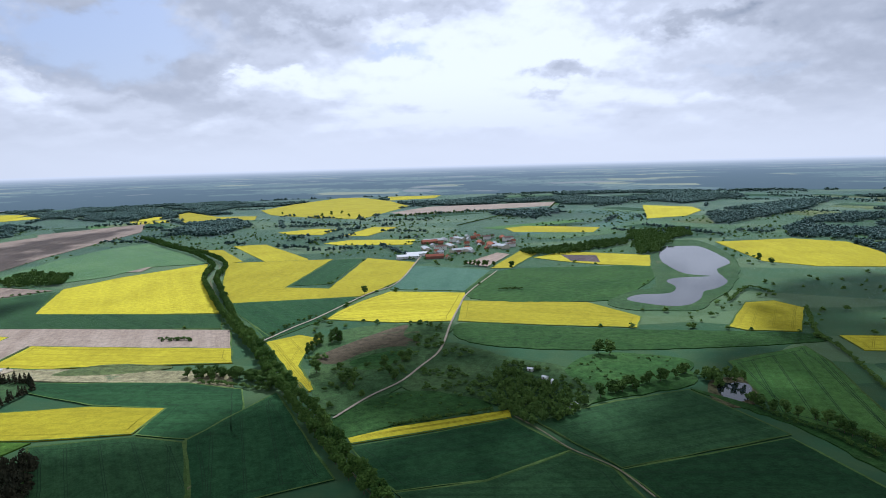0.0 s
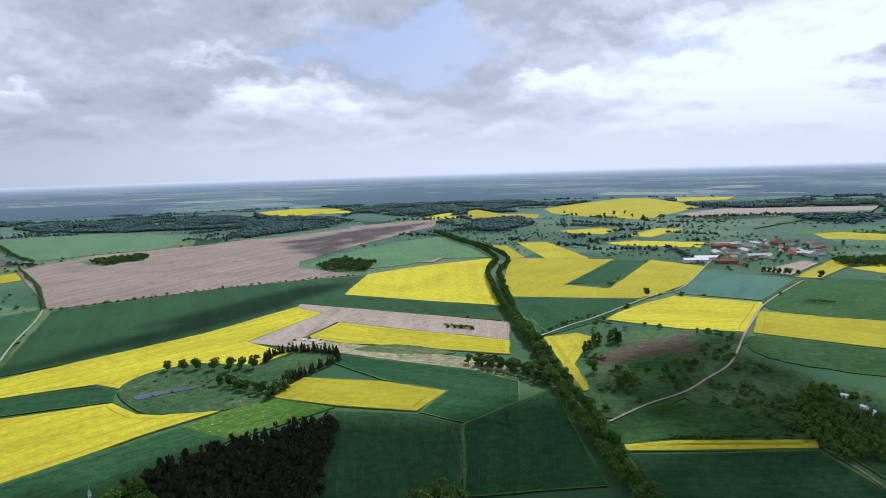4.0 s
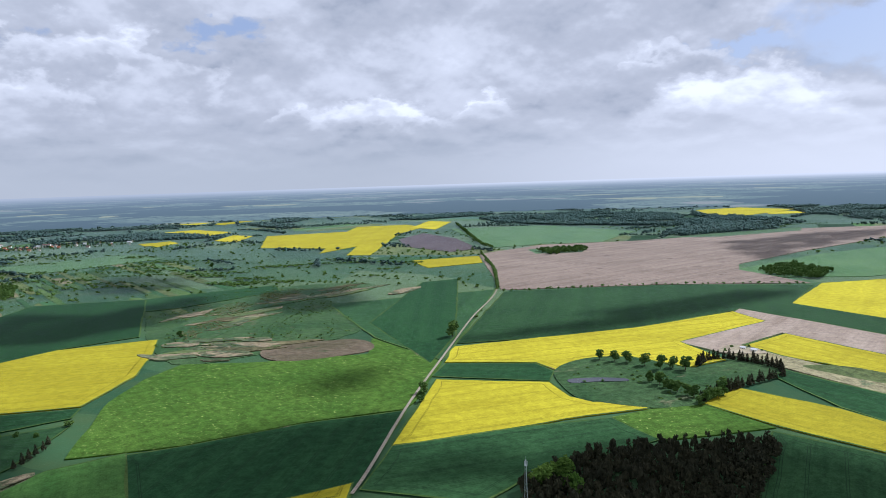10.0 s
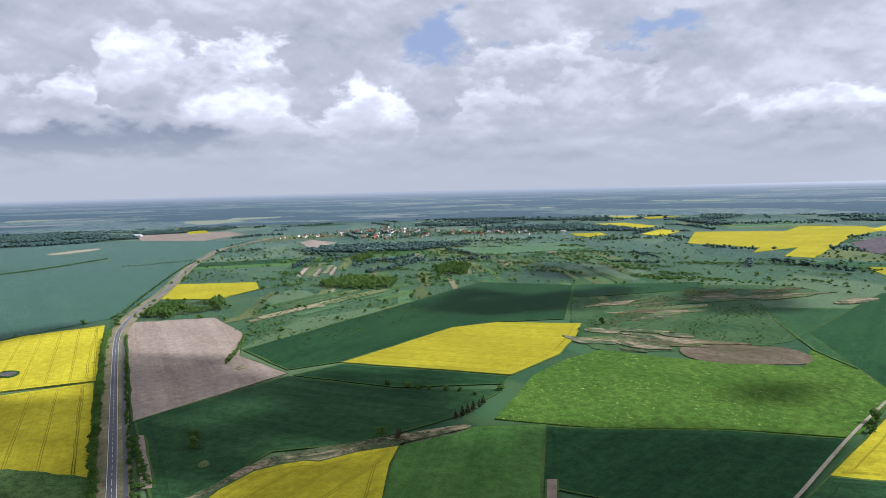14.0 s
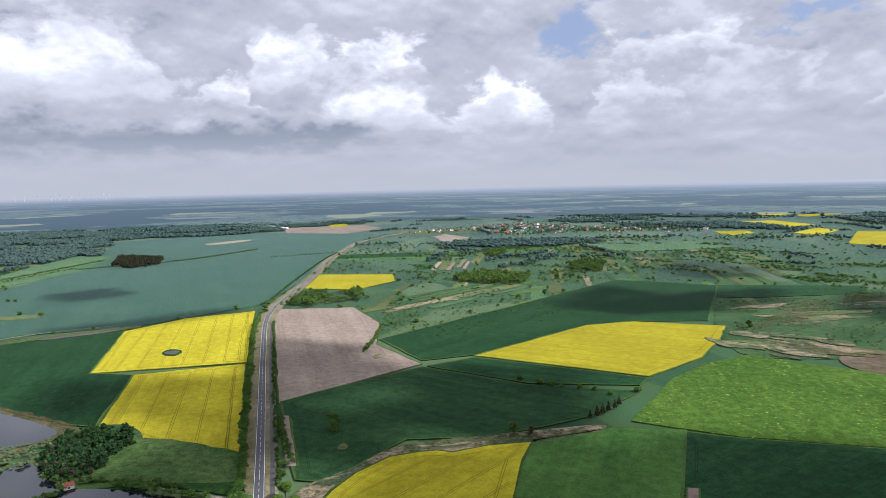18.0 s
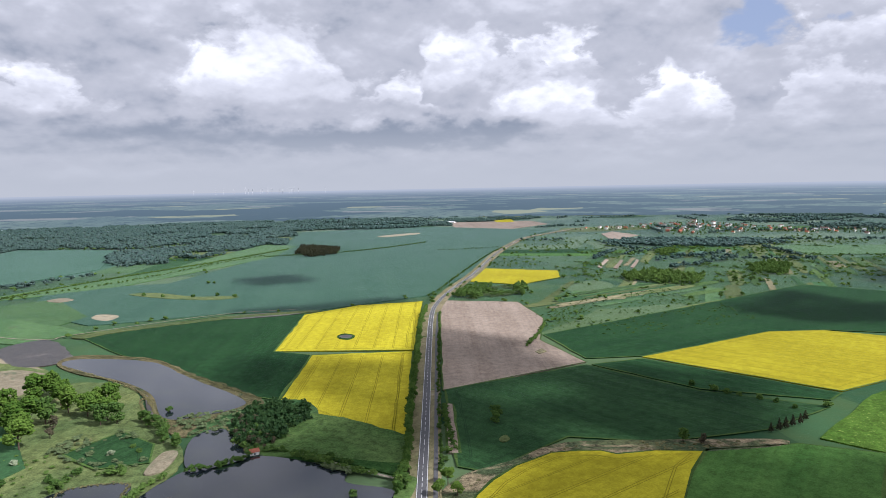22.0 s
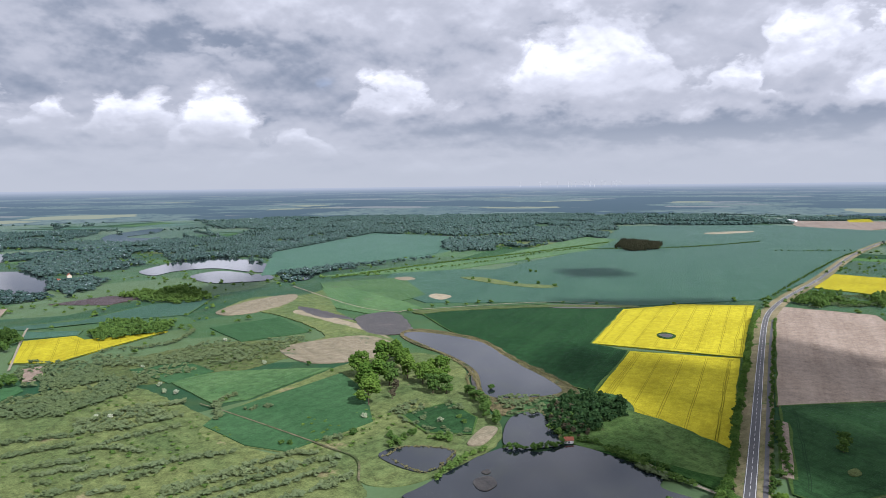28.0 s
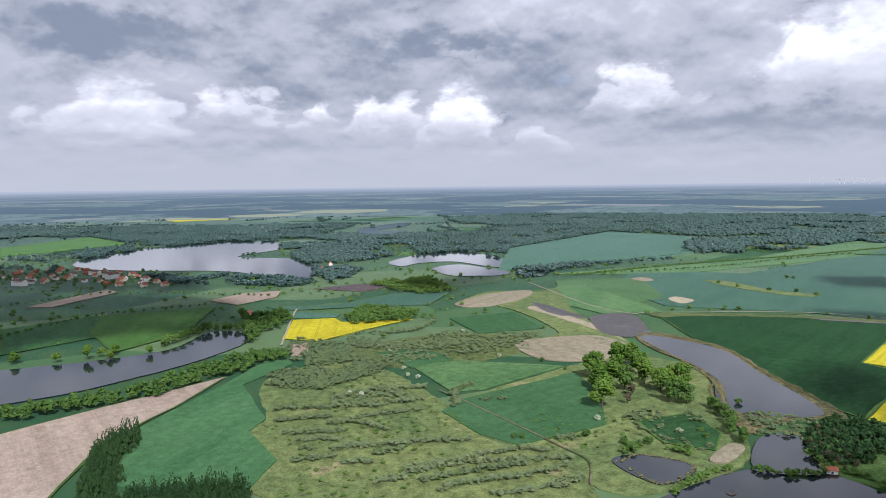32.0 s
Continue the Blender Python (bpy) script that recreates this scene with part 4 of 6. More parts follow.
field("wheat", (-651, -257), (-792, -151), (-733, -28), (-724, 80), (-641, 29), (-583, -44), (-568, -113), (-480, -147), (-481, -170), turn=63)
field("crop_bright", (-475, -23), (-579, -11), (-617, 52), (-618, 108), (-470, 86))
field("dry", (-415, -157), (-441, -163), (-470, -160), (-507, -137), (-555, -111), (-593, -31), (-621, 38), (-605, 37), (-574, -13), (-546, -71), (-542, -99), (-498, -132), (-443, -140), (-420, -141))
field("rape", (-363, -131), (-430, -139), (-443, -140), (-468, -139), (-498, -132), (-530, -116), (-542, -99), (-548, -83), (-546, -71), (-563, -46), (-575, -13), (-537, -17), (-428, -17), turn=153)
field("soil", (-505, 93), (-505, 101), (-470, 96), (-470, 88))
field("soil_pale", (-1140, -490), (-1168, -357), (-1037, -272), (-896, -235), (-804, -154), (-648, -258))
field("rape", (-1379, -531), (-1604, -591), (-1610, -408), (-1498, -372), (-1369, -419))
field("soil_pale", (-611, -240), (-611, -231), (-504, -178), (-501, -187))
field("soil_pale", (-3538, -1556), (-3746, -1155), (-3452, -965), (-2948, -1043), (-2945, -1231))
field("rape", (-3784, -1379), (-3909, -1316), (-3626, -1204), (-3567, -1284))
field("rape", (-4172, -1631), (-4379, -944), (-4466, -358), (-4466, -355), (-4394, -874), (-4228, -1481))
field("rape", (-2945, 525), (-2971, 651), (-2784, 596), (-2810, 524))
field("soil_pale", (-2801, -565), (-2946, -549), (-2755, -413), (-2491, -460))
field("wheat_teal", (-1007, -1312), (-1161, -1143), (-1728, -1317), (-2672, -1898), (-3161, -1472), (-2999, -822), (-2571, -803), (-1933, -684), (-1523, -584), (-1181, -536), (-979, -644), (-905, -775), (-813, -848), (-763, -895), (-812, -1111))
field("grass_pale", (-810, -1322), (-1378, -1366), (-2081, -1623), (-2053, -1460), (-1684, -1283), (-1091, -1210), (-939, -1256))
field("grass_pale", (-757, -1231), (-928, -1186), (-817, -963), (-677, -916), (-629, -967))
field("rape", (-723, -520), (-943, -635), (-1049, -600), (-1122, -513), (-901, -413), (-790, -361), turn=-154)
field("rape", (-562, -387), (-724, -465), (-784, -361), (-514, -228), (-516, -273), (-536, -326), turn=-154)
field("wheat_dark", (-708, -853), (-885, -757), (-957, -640), (-723, -520), (-724, -466), (-563, -390), (-563, -434), (-613, -561), (-644, -691))
field("sward", (-453, -303), (-534, -322), (-513, -228), (-455, -195), (-456, -246))
field("rape", (-2304, -3842), (-2697, -3577), (-2699, -3576), (-2354, -3812))
field("sand", (-808, -944), (-837, -959), (-838, -917), (-800, -900))
field("meadow_dry", (-475, -1057), (-577, -1149), (-647, -1109), (-724, -1138), (-619, -944), (-574, -780), (-557, -702), (-508, -645), (-448, -660), (-427, -742), (-506, -785), (-527, -922), (-518, -1023))
field("sand", (-427, -755), (-479, -765), (-544, -746), (-539, -670), (-483, -642), (-430, -658), (-414, -696))
field("sand", (-471, -1059), (-557, -1121), (-646, -1134), (-603, -1060), (-523, -1012), (-471, -1016))
field("sand", (-555, -965), (-558, -881), (-561, -766), (-557, -709), (-575, -788), (-582, -889), (-580, -975))
field("grass_pale", (-719, -1161), (-766, -1134), (-743, -924), (-725, -856), (-635, -877), (-627, -956))
field("mud", (-578, -994), (-595, -985), (-588, -891), (-567, -897))
field("mud", (-585, -1004), (-596, -975), (-596, -857), (-581, -881))
field("mud", (-604, -862), (-670, -859), (-620, -744), (-586, -724), (-557, -755))
field("reed", (-584, -725), (-625, -731), (-642, -637), (-609, -544), (-561, -409), (-515, -390), (-454, -398), (-469, -441), (-525, -523), (-553, -587), (-560, -660))
field("water", (-584, -717), (-611, -713), (-629, -623), (-592, -528), (-557, -433), (-534, -409), (-492, -428), (-484, -455), (-531, -518), (-555, -585), (-566, -656))
field("mud", (-528, -521), (-493, -471), (-473, -452), (-499, -490))
field("scrub_wet", (-454, -398), (-506, -407), (-567, -382), (-555, -341), (-503, -312), (-446, -324), (-479, -379))
field("water", (-451, -389), (-480, -382), (-443, -326), (-427, -324), (-403, -346))
field("meadow", (-516, -343), (-542, -329), (-523, -234), (-475, -206), (-461, -267), (-447, -320))
field("water", (-316, -333), (-398, -346), (-413, -322), (-444, -313), (-445, -245), (-427, -228), (-429, -196), (-411, -186), (-300, -313))
field("water", (-321, -394), (-348, -396), (-369, -363), (-328, -349))
field("wheat_fresh", (-250, -544), (-273, -567), (-423, -609), (-405, -537), (-361, -460), (-275, -447), (-257, -480))
field("grass_pale", (-275, -702), (-332, -700), (-425, -635), (-311, -590), (-279, -598))
field("wheat_fresh", (-258, -775), (-317, -767), (-325, -707), (-272, -693))
field("wheat", (-389, -457), (-443, -456), (-432, -409), (-402, -382), (-378, -409))
field("wheat_fresh", (-412, -939), (-521, -944), (-502, -820), (-407, -824))
field("rape", (-163, -897), (-197, -1021), (-258, -1009), (-260, -975), (-360, -955), (-263, -900), (-205, -862))
field("wheat_teal", (-200, -1033), (-208, -1090), (-273, -1041), (-260, -1013))
field("wheat_fresh", (3, -514), (-4, -597), (-82, -709), (-130, -787), (-154, -790), (-156, -762), (-97, -698), (-106, -584), (-89, -557), (-102, -488), (-78, -444), (3, -483))
field("soil_pale", (117, -610), (98, -628), (23, -675), (-84, -735), (-34, -648), (-3, -605), (27, -540), (43, -475), (88, -485))
field("water", (171, -846), (55, -865), (-29, -891), (-78, -976), (-124, -955), (-123, -900), (-59, -818), (24, -755), (80, -727), (144, -727))
field("wheat", (193, -1118), (78, -1182), (-13, -1069), (68, -1003), (159, -942))
field("soil_pale", (196, -1319), (86, -1490), (62, -1440), (156, -1301))
field("soil_pale", (-92, -1261), (-154, -1322), (-226, -1326), (-205, -1248), (-133, -1191))
field("crop_bright", (72, -1043), (70, -1178), (-97, -1184), (-50, -989), (34, -903))
field("wheat_teal", (-174, -1149), (-289, -1125), (-410, -1201), (-516, -1189), (-425, -1062), (-300, -1090), (-212, -1103))
field("soil_dark", (-284, -1323), (-386, -1350), (-438, -1291), (-359, -1248))
field("crop_bright", (506, -2718), (277, -3166), (106, -2701), (306, -2477), (438, -2372))
field("water", (205, -2132), (60, -2432), (-214, -2634), (-363, -2551), (-368, -2247), (-204, -2038), (-351, -1879), (-332, -1544), (-253, -1509), (-149, -1692), (49, -1802), (175, -1915))
field("water", (-545, -1701), (-623, -1797), (-706, -1873), (-829, -1877), (-840, -1654), (-773, -1473), (-734, -1509), (-700, -1641), (-612, -1648), (-546, -1602))
field("water", (-603, -1531), (-688, -1576), (-719, -1478), (-737, -1406), (-700, -1347), (-639, -1360), (-590, -1398))
field("water", (-723, -1334), (-791, -1387), (-812, -1352), (-757, -1294))
field("water", (-714, -2690), (-832, -3103), (-1009, -3347), (-1180, -3472), (-1054, -3154), (-878, -2981), (-909, -2832), (-978, -2872), (-823, -2587))
field("water", (-1139, -4333), (-1344, -4274), (-1496, -4223), (-1343, -4274))
field("rape", (-3, -4480), (-402, -4462), (-405, -4462), (-50, -4318))
field("rape", (-2292, -3849), (-2732, -3550), (-2735, -3549), (-2318, -3834))
field("wheat_teal", (-988, -1912), (-1676, -2390), (-1759, -1994), (-1317, -1543), (-910, -1449), (-718, -1421))
field("soil", (-168, -856), (-194, -858), (-180, -800), (-160, -797))
field("water", (-548, 519), (-534, 545), (-514, 564), (-507, 558), (-524, 535), (-536, 512))
field("grass_pale", (-2377, 34), (-2497, 429), (-2254, 478), (-2116, 133))
field("soil_pale", (-1699, -338), (-1879, -355), (-1864, -344), (-1686, -326))
field("soil_pale", (-1691, -299), (-1871, -316), (-1856, -306), (-1679, -287))
field("soil_pale", (-1717, -264), (-1890, -279), (-1874, -269), (-1704, -254))
field("wheat_dark", (-1449, 276), (-1447, 531), (-1356, 509), (-1298, 296), (-1305, 248))
def dry_streaks(count, ends, spread):
    """Ragged tongues of dry reed along a line of the marsh."""
    rng = random.Random(count)
    (x0, y0), (x1, y1) = ends
    lie = math.atan2(y1 - y0, x1 - x0)
    for _ in range(count):
        f = rng.random()
        side = rng.gauss(0, 0.5) * spread
        cx, cy = x0 + (x1 - x0) * f - math.sin(lie) * side, y0 + (y1 - y0) * f + math.cos(lie) * side
        long, wide, turn = rng.uniform(20, 62), rng.uniform(5, 17), lie + rng.uniform(-0.3, 0.3)
        edge = []
        for j in range(9):
            a = 2 * math.pi * j / 9
            u, v = long * math.cos(a) * rng.uniform(0.6, 1.2), wide * math.sin(a) * rng.uniform(0.5, 1.4)
            edge.append((cx + u * math.cos(turn) - v * math.sin(turn), cy + u * math.sin(turn) + v * math.cos(turn)))
        field(rng.choice(("dry", "dry", "reed", "meadow_dry")), *edge)


dry_streaks(26, ((-1145, 282), (-1281, 663)), 85)
dry_streaks(16, ((-974, 221), (-902, 342)), 60)
field("mud", (-342, -315), (-350, -317), (-356, -314), (-355, -308), (-350, -301), (-339, -299), (-337, -305))
field("mud", (-357, -323), (-363, -323), (-362, -319), (-357, -318))
field("sand", (-385, -369), (-419, -387), (-425, -377), (-395, -361))
field("sward", (-823, -494), (-840, -495), (-841, -483), (-831, -471), (-812, -468), (-810, -480))
field("mud", (-825, -492), (-834, -489), (-835, -480), (-829, -474), (-817, -473), (-817, -483))
field("meadow_dry", (-542, -161), (-551, -159), (-544, -153), (-536, -156))
field("sand", (-905, -1182), (-938, -1182), (-931, -1142), (-900, -1141))
field("meadow_dry", (-1012, -1093), (-1045, -1056), (-1033, -950), (-1062, -868), (-1019, -878), (-998, -975))
field("sand", (-2535, -1406), (-2727, -1344), (-2666, -1298), (-2485, -1347))
field("grass_dry", (-830, -221), (-847, -218), (-836, -209), (-821, -213))
field("mud", (-879, -745), (-934, -702), (-962, -655), (-941, -650), (-881, -706))
field("meadow_dry", (-703, -845), (-796, -804), (-905, -726), (-977, -648), (-966, -634), (-861, -735), (-741, -805), (-694, -816))
field("meadow", (-447, -195), (-449, -186), (-420, -177), (-415, -186))
field("sand", (-522, 728), (-532, 768), (-499, 772), (-483, 759), (-502, 737))
road("track", (-101, 589), (-77, 641), (-48, 688), (-30, 738), (-9, 804), (4, 931), (18, 1039), (37, 1159), (101, 1378))
road("lane", (-232, 866), (-208, 938), (-187, 991), (-133, 1163), (-88, 1277), (-57, 1613), (-39, 1711))
road("track", (-440, 220), (-474, 252), (-587, 352), (-745, 503), (-884, 637), (-1065, 822), (-1307, 997), (-1572, 1160))
road("path", (53, 587), (74, 548), (91, 511), (116, 477), (131, 432))
road("path", (-45, 429), (-63, 463), (-87, 513), (-110, 563), (-127, 603), (-153, 658), (-189, 733), (-228, 823), (-259, 884), (-290, 951), (-325, 1025), (-410, 1229), (-458, 1358), (-498, 1540), (-602, 1731), (-741, 1912), (-931, 2171))
road("road", (-415, -166), (-466, -190), (-539, -224), (-844, -367), (-1020, -447), (-1116, -482), (-1228, -513), (-1358, -541), (-1525, -578), (-1983, -694), (-2319, -759), (-2604, -792), (-3134, -739))
road("bike", (-419, -158), (-543, -216), (-848, -359), (-1024, -439))
road("track", (-455, -286), (-454, -265), (-448, -232), (-444, -194))
road("path", (-270, -603), (-278, -568), (-291, -499), (-302, -434), (-306, -400), (-286, -366))
road("track", (-158, -860), (-203, -1054), (-218, -1111))
road("track", (-693, -1226), (-658, -956), (-674, -858), (-708, -853), (-897, -768), (-985, -671))
road("lane", (-627, -266), (-630, -261), (-632, -257))

# ---------------------------------------------------------------- trees, woods, clouds
OCTA_V = np.array([(1, 0, 0), (-1, 0, 0), (0, 1, 0), (0, -1, 0), (0, 0, 1), (0, 0, -1)], float)
OCTA_F = np.array([(0, 2, 4), (2, 1, 4), (1, 3, 4), (3, 0, 4), (2, 0, 5), (1, 2, 5), (3, 1, 5), (0, 3, 5)])


TETRA_V = np.array([(0.95, 0, -0.4), (-0.5, 0.85, -0.35), (-0.5, -0.85, -0.35), (0, 0, 0.95)], float)
TETRA_F = np.array([(0, 1, 3), (1, 2, 3), (2, 0, 3), (1, 0, 2)])


def fast_mesh(name, V, F, mat, soft=False):
    """A mesh from arrays of corners and triangles."""
    me = bpy.data.meshes.new(name)
    F = np.ascontiguousarray(F, np.int32)
    me.vertices.add(len(V))
    me.vertices.foreach_set("co", np.ascontiguousarray(V, np.float32).ravel())
    me.loops.add(F.size)
    me.loops.foreach_set("vertex_index", F.ravel())
    me.polygons.add(len(F))
    me.polygons.foreach_set("loop_start", np.arange(0, F.size, 3, dtype=np.int32))
    me.polygons.foreach_set("use_smooth", np.full(len(F), soft))
    me.update(calc_edges=True)
    me.materials.append(MATS[mat])
    return me


def leaf_clumps(centres, sizes, rng, light=False):
    """A crumpled tuft of leaves at each centre."""
    k = len(centres)
    SHAPE_V, SHAPE_F = (TETRA_V, TETRA_F) if light else (OCTA_V, OCTA_F)
    m = len(SHAPE_V)
    turn = rng.uniform(0, 2 * np.pi, k)
    tilt = rng.uniform(-0.9, 0.9, k)
    v = SHAPE_V[None] * rng.uniform(0.55, 1.25, (k, m, 1)) + rng.uniform(-0.22, 0.22, (k, m, 3))
    ct, st, cb, sb = np.cos(turn), np.sin(turn), np.cos(tilt), np.sin(tilt)
    x, y, z = v[..., 0], v[..., 1], v[..., 2]
    y, z = y * cb[:, None] - z * sb[:, None], y * sb[:, None] + z * cb[:, None]
    x, y = x * ct[:, None] - y * st[:, None], x * st[:, None] + y * ct[:, None]
    v = np.stack((x, y, z * 0.8), -1) * np.asarray(sizes)[:, None, None] + np.asarray(centres)[:, None, :]
    f = SHAPE_F[None] + m * np.arange(k)[:, None, None]
    return v.reshape(-1, 3), f.reshape(-1, 3)


def crown(height, spread, count, clump, rng, lobes=6, low=0.28, shape="round"):
    """Centres and sizes of the tufts of one crown."""
    c, s = [], []
    if shape == "cone":
        for _ in range(count):
            f = rng.uniform(0, 1) ** 1.4
            z = height * (low + (1 - low) * f)
            r = spread * (1 - f) ** 0.8 * rng.uniform(0.45, 1.05) + 0.15
            a = rng.uniform(0, 2 * np.pi)
            c.append((r * np.cos(a), r * np.sin(a), z))
            s.append(clump * rng.uniform(0.6, 1.2) * (1.1 - 0.6 * f))
        return np.array(c), np.array(s)
    heart = []
    for i in range(lobes):
        a = 2 * np.pi * i / lobes + rng.uniform(-0.4, 0.4)
        r = spread * rng.uniform(0.25, 0.55) if i else 0.0
        z = height * rng.uniform(0.12 if shape == "column" else low + 0.20, 0.80) if i else height * 0.78
        heart.append((r * np.cos(a), r * np.sin(a), z, spread * rng.uniform(0.38, 0.62)))
    for _ in range(count):
        x, y, z, r = heart[rng.integers(len(heart))]
        d = rng.normal(size=3)
        d /= np.linalg.norm(d)
        rr = r * rng.uniform(0.55, 1.08)
        p = np.array((x, y, z)) + d * rr * np.array((1, 1, 0.85))
        p[2] = min(max(p[2], height * low * 0.8), height)
        c.append(p)
        s.append(clump * rng.uniform(0.6, 1.35))
    return np.array(c), np.array(s)


def tube(path, radii, sides=6):
    v, f = [], []
    for (x, y, z), r in zip(path, radii):
        for i in range(sides):
            a = 2 * math.pi * i / sides
            v.append((x + r * math.cos(a), y + r * math.sin(a), z))
    for k in range(len(path) - 1):
        for i in range(sides):
            a, b = k * sides, (k + 1) * sides
            f.append((a + i, a + (i + 1) % sides, b + (i + 1) % sides, b + i))
    return v, f


def timber(height, spread, rng, limbs=4):
    """A tapered trunk with limbs reaching into the crown."""
    lean = rng.uniform(-0.03, 0.03, 2) * height
    v, f = tube([(0, 0, -0.3), (lean[0] * 0.3, lean[1] * 0.3, height * 0.3), (lean[0], lean[1], height * 0.75)],
                [height * 0.028, height * 0.020, height * 0.006])
    for i in range(limbs):
        a = 2 * math.pi * i / limbs + rng.uniform(-0.5, 0.5)
        z0 = height * rng.uniform(0.22, 0.42)
        r = spread * rng.uniform(0.5, 0.75)
        v2, f2 = tube([(0, 0, z0), (r * 0.5 * math.cos(a), r * 0.5 * math.sin(a), z0 + height * 0.14),
                       (r * math.cos(a), r * math.sin(a), z0 + height * 0.32)], [height * 0.013, height * 0.009, height * 0.003], 5)
        k = len(v)
        v += v2
        f += [tuple(i + k for i in q) for q in f2]
    return v, f


TREES = {
    # kind: height, spread, tufts, tuft size, crown shape, leaf material, name, label, category
    "linden": (13.5, 5.3, 300, 0.95, "round", "leaf_linden", "avenue_tree", "dense green roadside tree in the avenue", "tree"),
    "roadside": (9.0, 3.6, 120, 1.0, "round", "leaf", "roadside_tree", "round leafy tree beside the road", "tree"),
    "maple": (15.0, 6.6, 230, 1.3, "round", "leaf", "field_tree", "spreading green tree standing in the fields", "tree"),
    "fresh": (19.0, 7.6, 420, 1.2, "round", "leaf_fresh", "leafy_tree", "tall tree with fresh light green leaves", "tree"),
    "poplar": (17.0, 4.0, 260, 1.0, "column", "leaf", "poplar", "tall slender green poplar in rough ground", "tree"),
    "spruce": (11.0, 2.6, 130, 1.0, "cone", "needle", "spruce", "dark narrow spruce in a row", "tree"),
    "bush": (4.6, 3.4, 90, 0.95, "round", "leaf", "bush", "low dark green rounded bush", "bush"),
    "willow": (4.0, 3.8, 90, 0.95, "round", "leaf_willow", "willow_bush", "grey-green willow bush in the meadow", "bush"),
    "blossom": (3.4, 2.6, 90, 0.8, "round", "leaf_blossom", "blossoming_bush", "white blossoming hawthorn bush", "bush"),
    "bud": (10.0, 4.2, 200, 0.7, "round", "bud", "bare_tree", "sparse brown budding tree", "tree"),
}
trng = np.random.default_rng(11)
proto = {}


def tree(kind, x, y, size=1.0):
    h, spread, count, clump, shape, mat, name, label, category = TREES[kind]
    pool = proto.setdefault(kind, [])
    if len(pool) < 4:
        top = new(name)
        low = 0.02 if category == "bush" else 0.08
        c, s = crown(h, spread, count, clump, trng, 14 if shape == "column" else 7, low, shape)
        v, f = leaf_clumps(c, s, trng)
        mesh_object("crown", v.tolist(), f.tolist(), mat, top)
        v, f = timber(h, spread, trng, 3 if category == "bush" else 5)
        mesh_object("trunk", v, f, "bark", top)
        tagged(top, label, category, category + "s of one kind: " + name.replace("_", " "))
        pool.append(top)
        ob = top
    else:
        ob = copy_thing(pool[int(trng.integers(4))], Matrix())
    k = size * trng.uniform(0.82, 1.18)
    ob.matrix_basis = Matrix.Translation((x, y, 0.4)) @ Matrix.Rotation(trng.uniform(0, 6.28), 4, "Z") @ Matrix.Diagonal((k, k, k * trng.uniform(0.9, 1.1), 1))
    return ob


def spaced(pts, gap, wander, rng):
    """Places along a line, a step apart."""
    p = smooth_line(pts, 8)
    out, left = [], 0.0
    for a, b in zip(p[:-1], p[1:]):
        d = b - a
        length = float(np.hypot(*d))
        s = left
        while s < length:
            out.append(a + d * (s / length) + rng.uniform(-wander, wander, 2))
            s += gap * rng.uniform(0.8, 1.2)
        left = s - length
    return out


def tree_row(kind, *pts):
    """Trees along a line: avenue sides, spruce rows, banks. The far end of an avenue grows together."""
    what, gap, wander, size, most = {
        "ave": ("linden", 11.0, 0.9, 1.0, 100), "ave2": ("roadside", 11.0, 1.2, 0.58, 60), "ave3": ("linden", 8.0, 0.9, 0.72, 70), "spruces": ("spruce", 5.5, 1.0, 1.0, 60),
        "trees": ("maple", 10.0, 2.5, 0.75, 60)}[kind]
    spots = spaced(pts, gap, wander, trng)
    for q in spots[:most]:
        if trng.uniform() > 0.03:
            tree(what, q[0], q[1], size)
    rest = np.array(spots[most:])
    if len(rest):
        h, spread, _, _, _, mat = TREES[what][:6]
        canopy("tree_row", rest[:, 0], rest[:, 1], h * size * trng.uniform(0.85, 1.15, len(rest)), spread * size * trng.uniform(0.9, 1.15, len(rest)),
               mat, 40, trng, "far end of a leafy roadside tree row", "tree row")


def hedge(kind, *pts):
    """Bushes grown together along a line."""
    gap, wander, h, sp, mat, tufts, label = {
        "hedge": (4.0, 1.3, 4.2, 2.8, "leaf", 34, "dense green field hedge of bushes"),
        "loose": (13.0, 3.0, 4.6, 3.2, "leaf", 30, "loose row of dark bushes along a field edge"),
        "willows": (1.7, 2.4, 3.6, 2.5, "leaf_willow", 26, "row of grey-green willow scrub on an old furrow"),
        "reeds": (1.1, 1.3, 1.3, 0.8, "reed_tuft", 9, "fringe of pale reeds along the water"),
    }[kind]
    spots = np.array(spaced(pts, gap, wander, trng))
    if kind == "willows":
        spots = spots[trng.uniform(size=len(spots)) > 0.10]
    size = trng.uniform(0.65, 1.3, len(spots))
    return canopy("reeds" if kind == "reeds" else "hedge", spots[:, 0], spots[:, 1], h * size, sp * size, mat, tufts, trng, label, "reeds" if kind == "reeds" else "hedge")


def trees_at(kind, *pts):
    what, _, size = kind.partition("*")
    for x, y in pts:
        tree(what, x, y, float(size or 1))


def scatter(poly, gap, rng, wander=0.42):
    x0, y0 = np.min(poly, axis=0)
    x1, y1 = np.max(poly, axis=0)
    gx, gy = np.meshgrid(np.arange(x0, x1 + gap, gap), np.arange(y0, y1 + gap, gap))
    gx = gx.ravel() + rng.uniform(-wander, wander, gx.size) * gap
    gy = gy.ravel() + rng.uniform(-wander, wander, gy.size) * gap
    keep = inside(poly, gx, gy)
    return gx[keep], gy[keep]


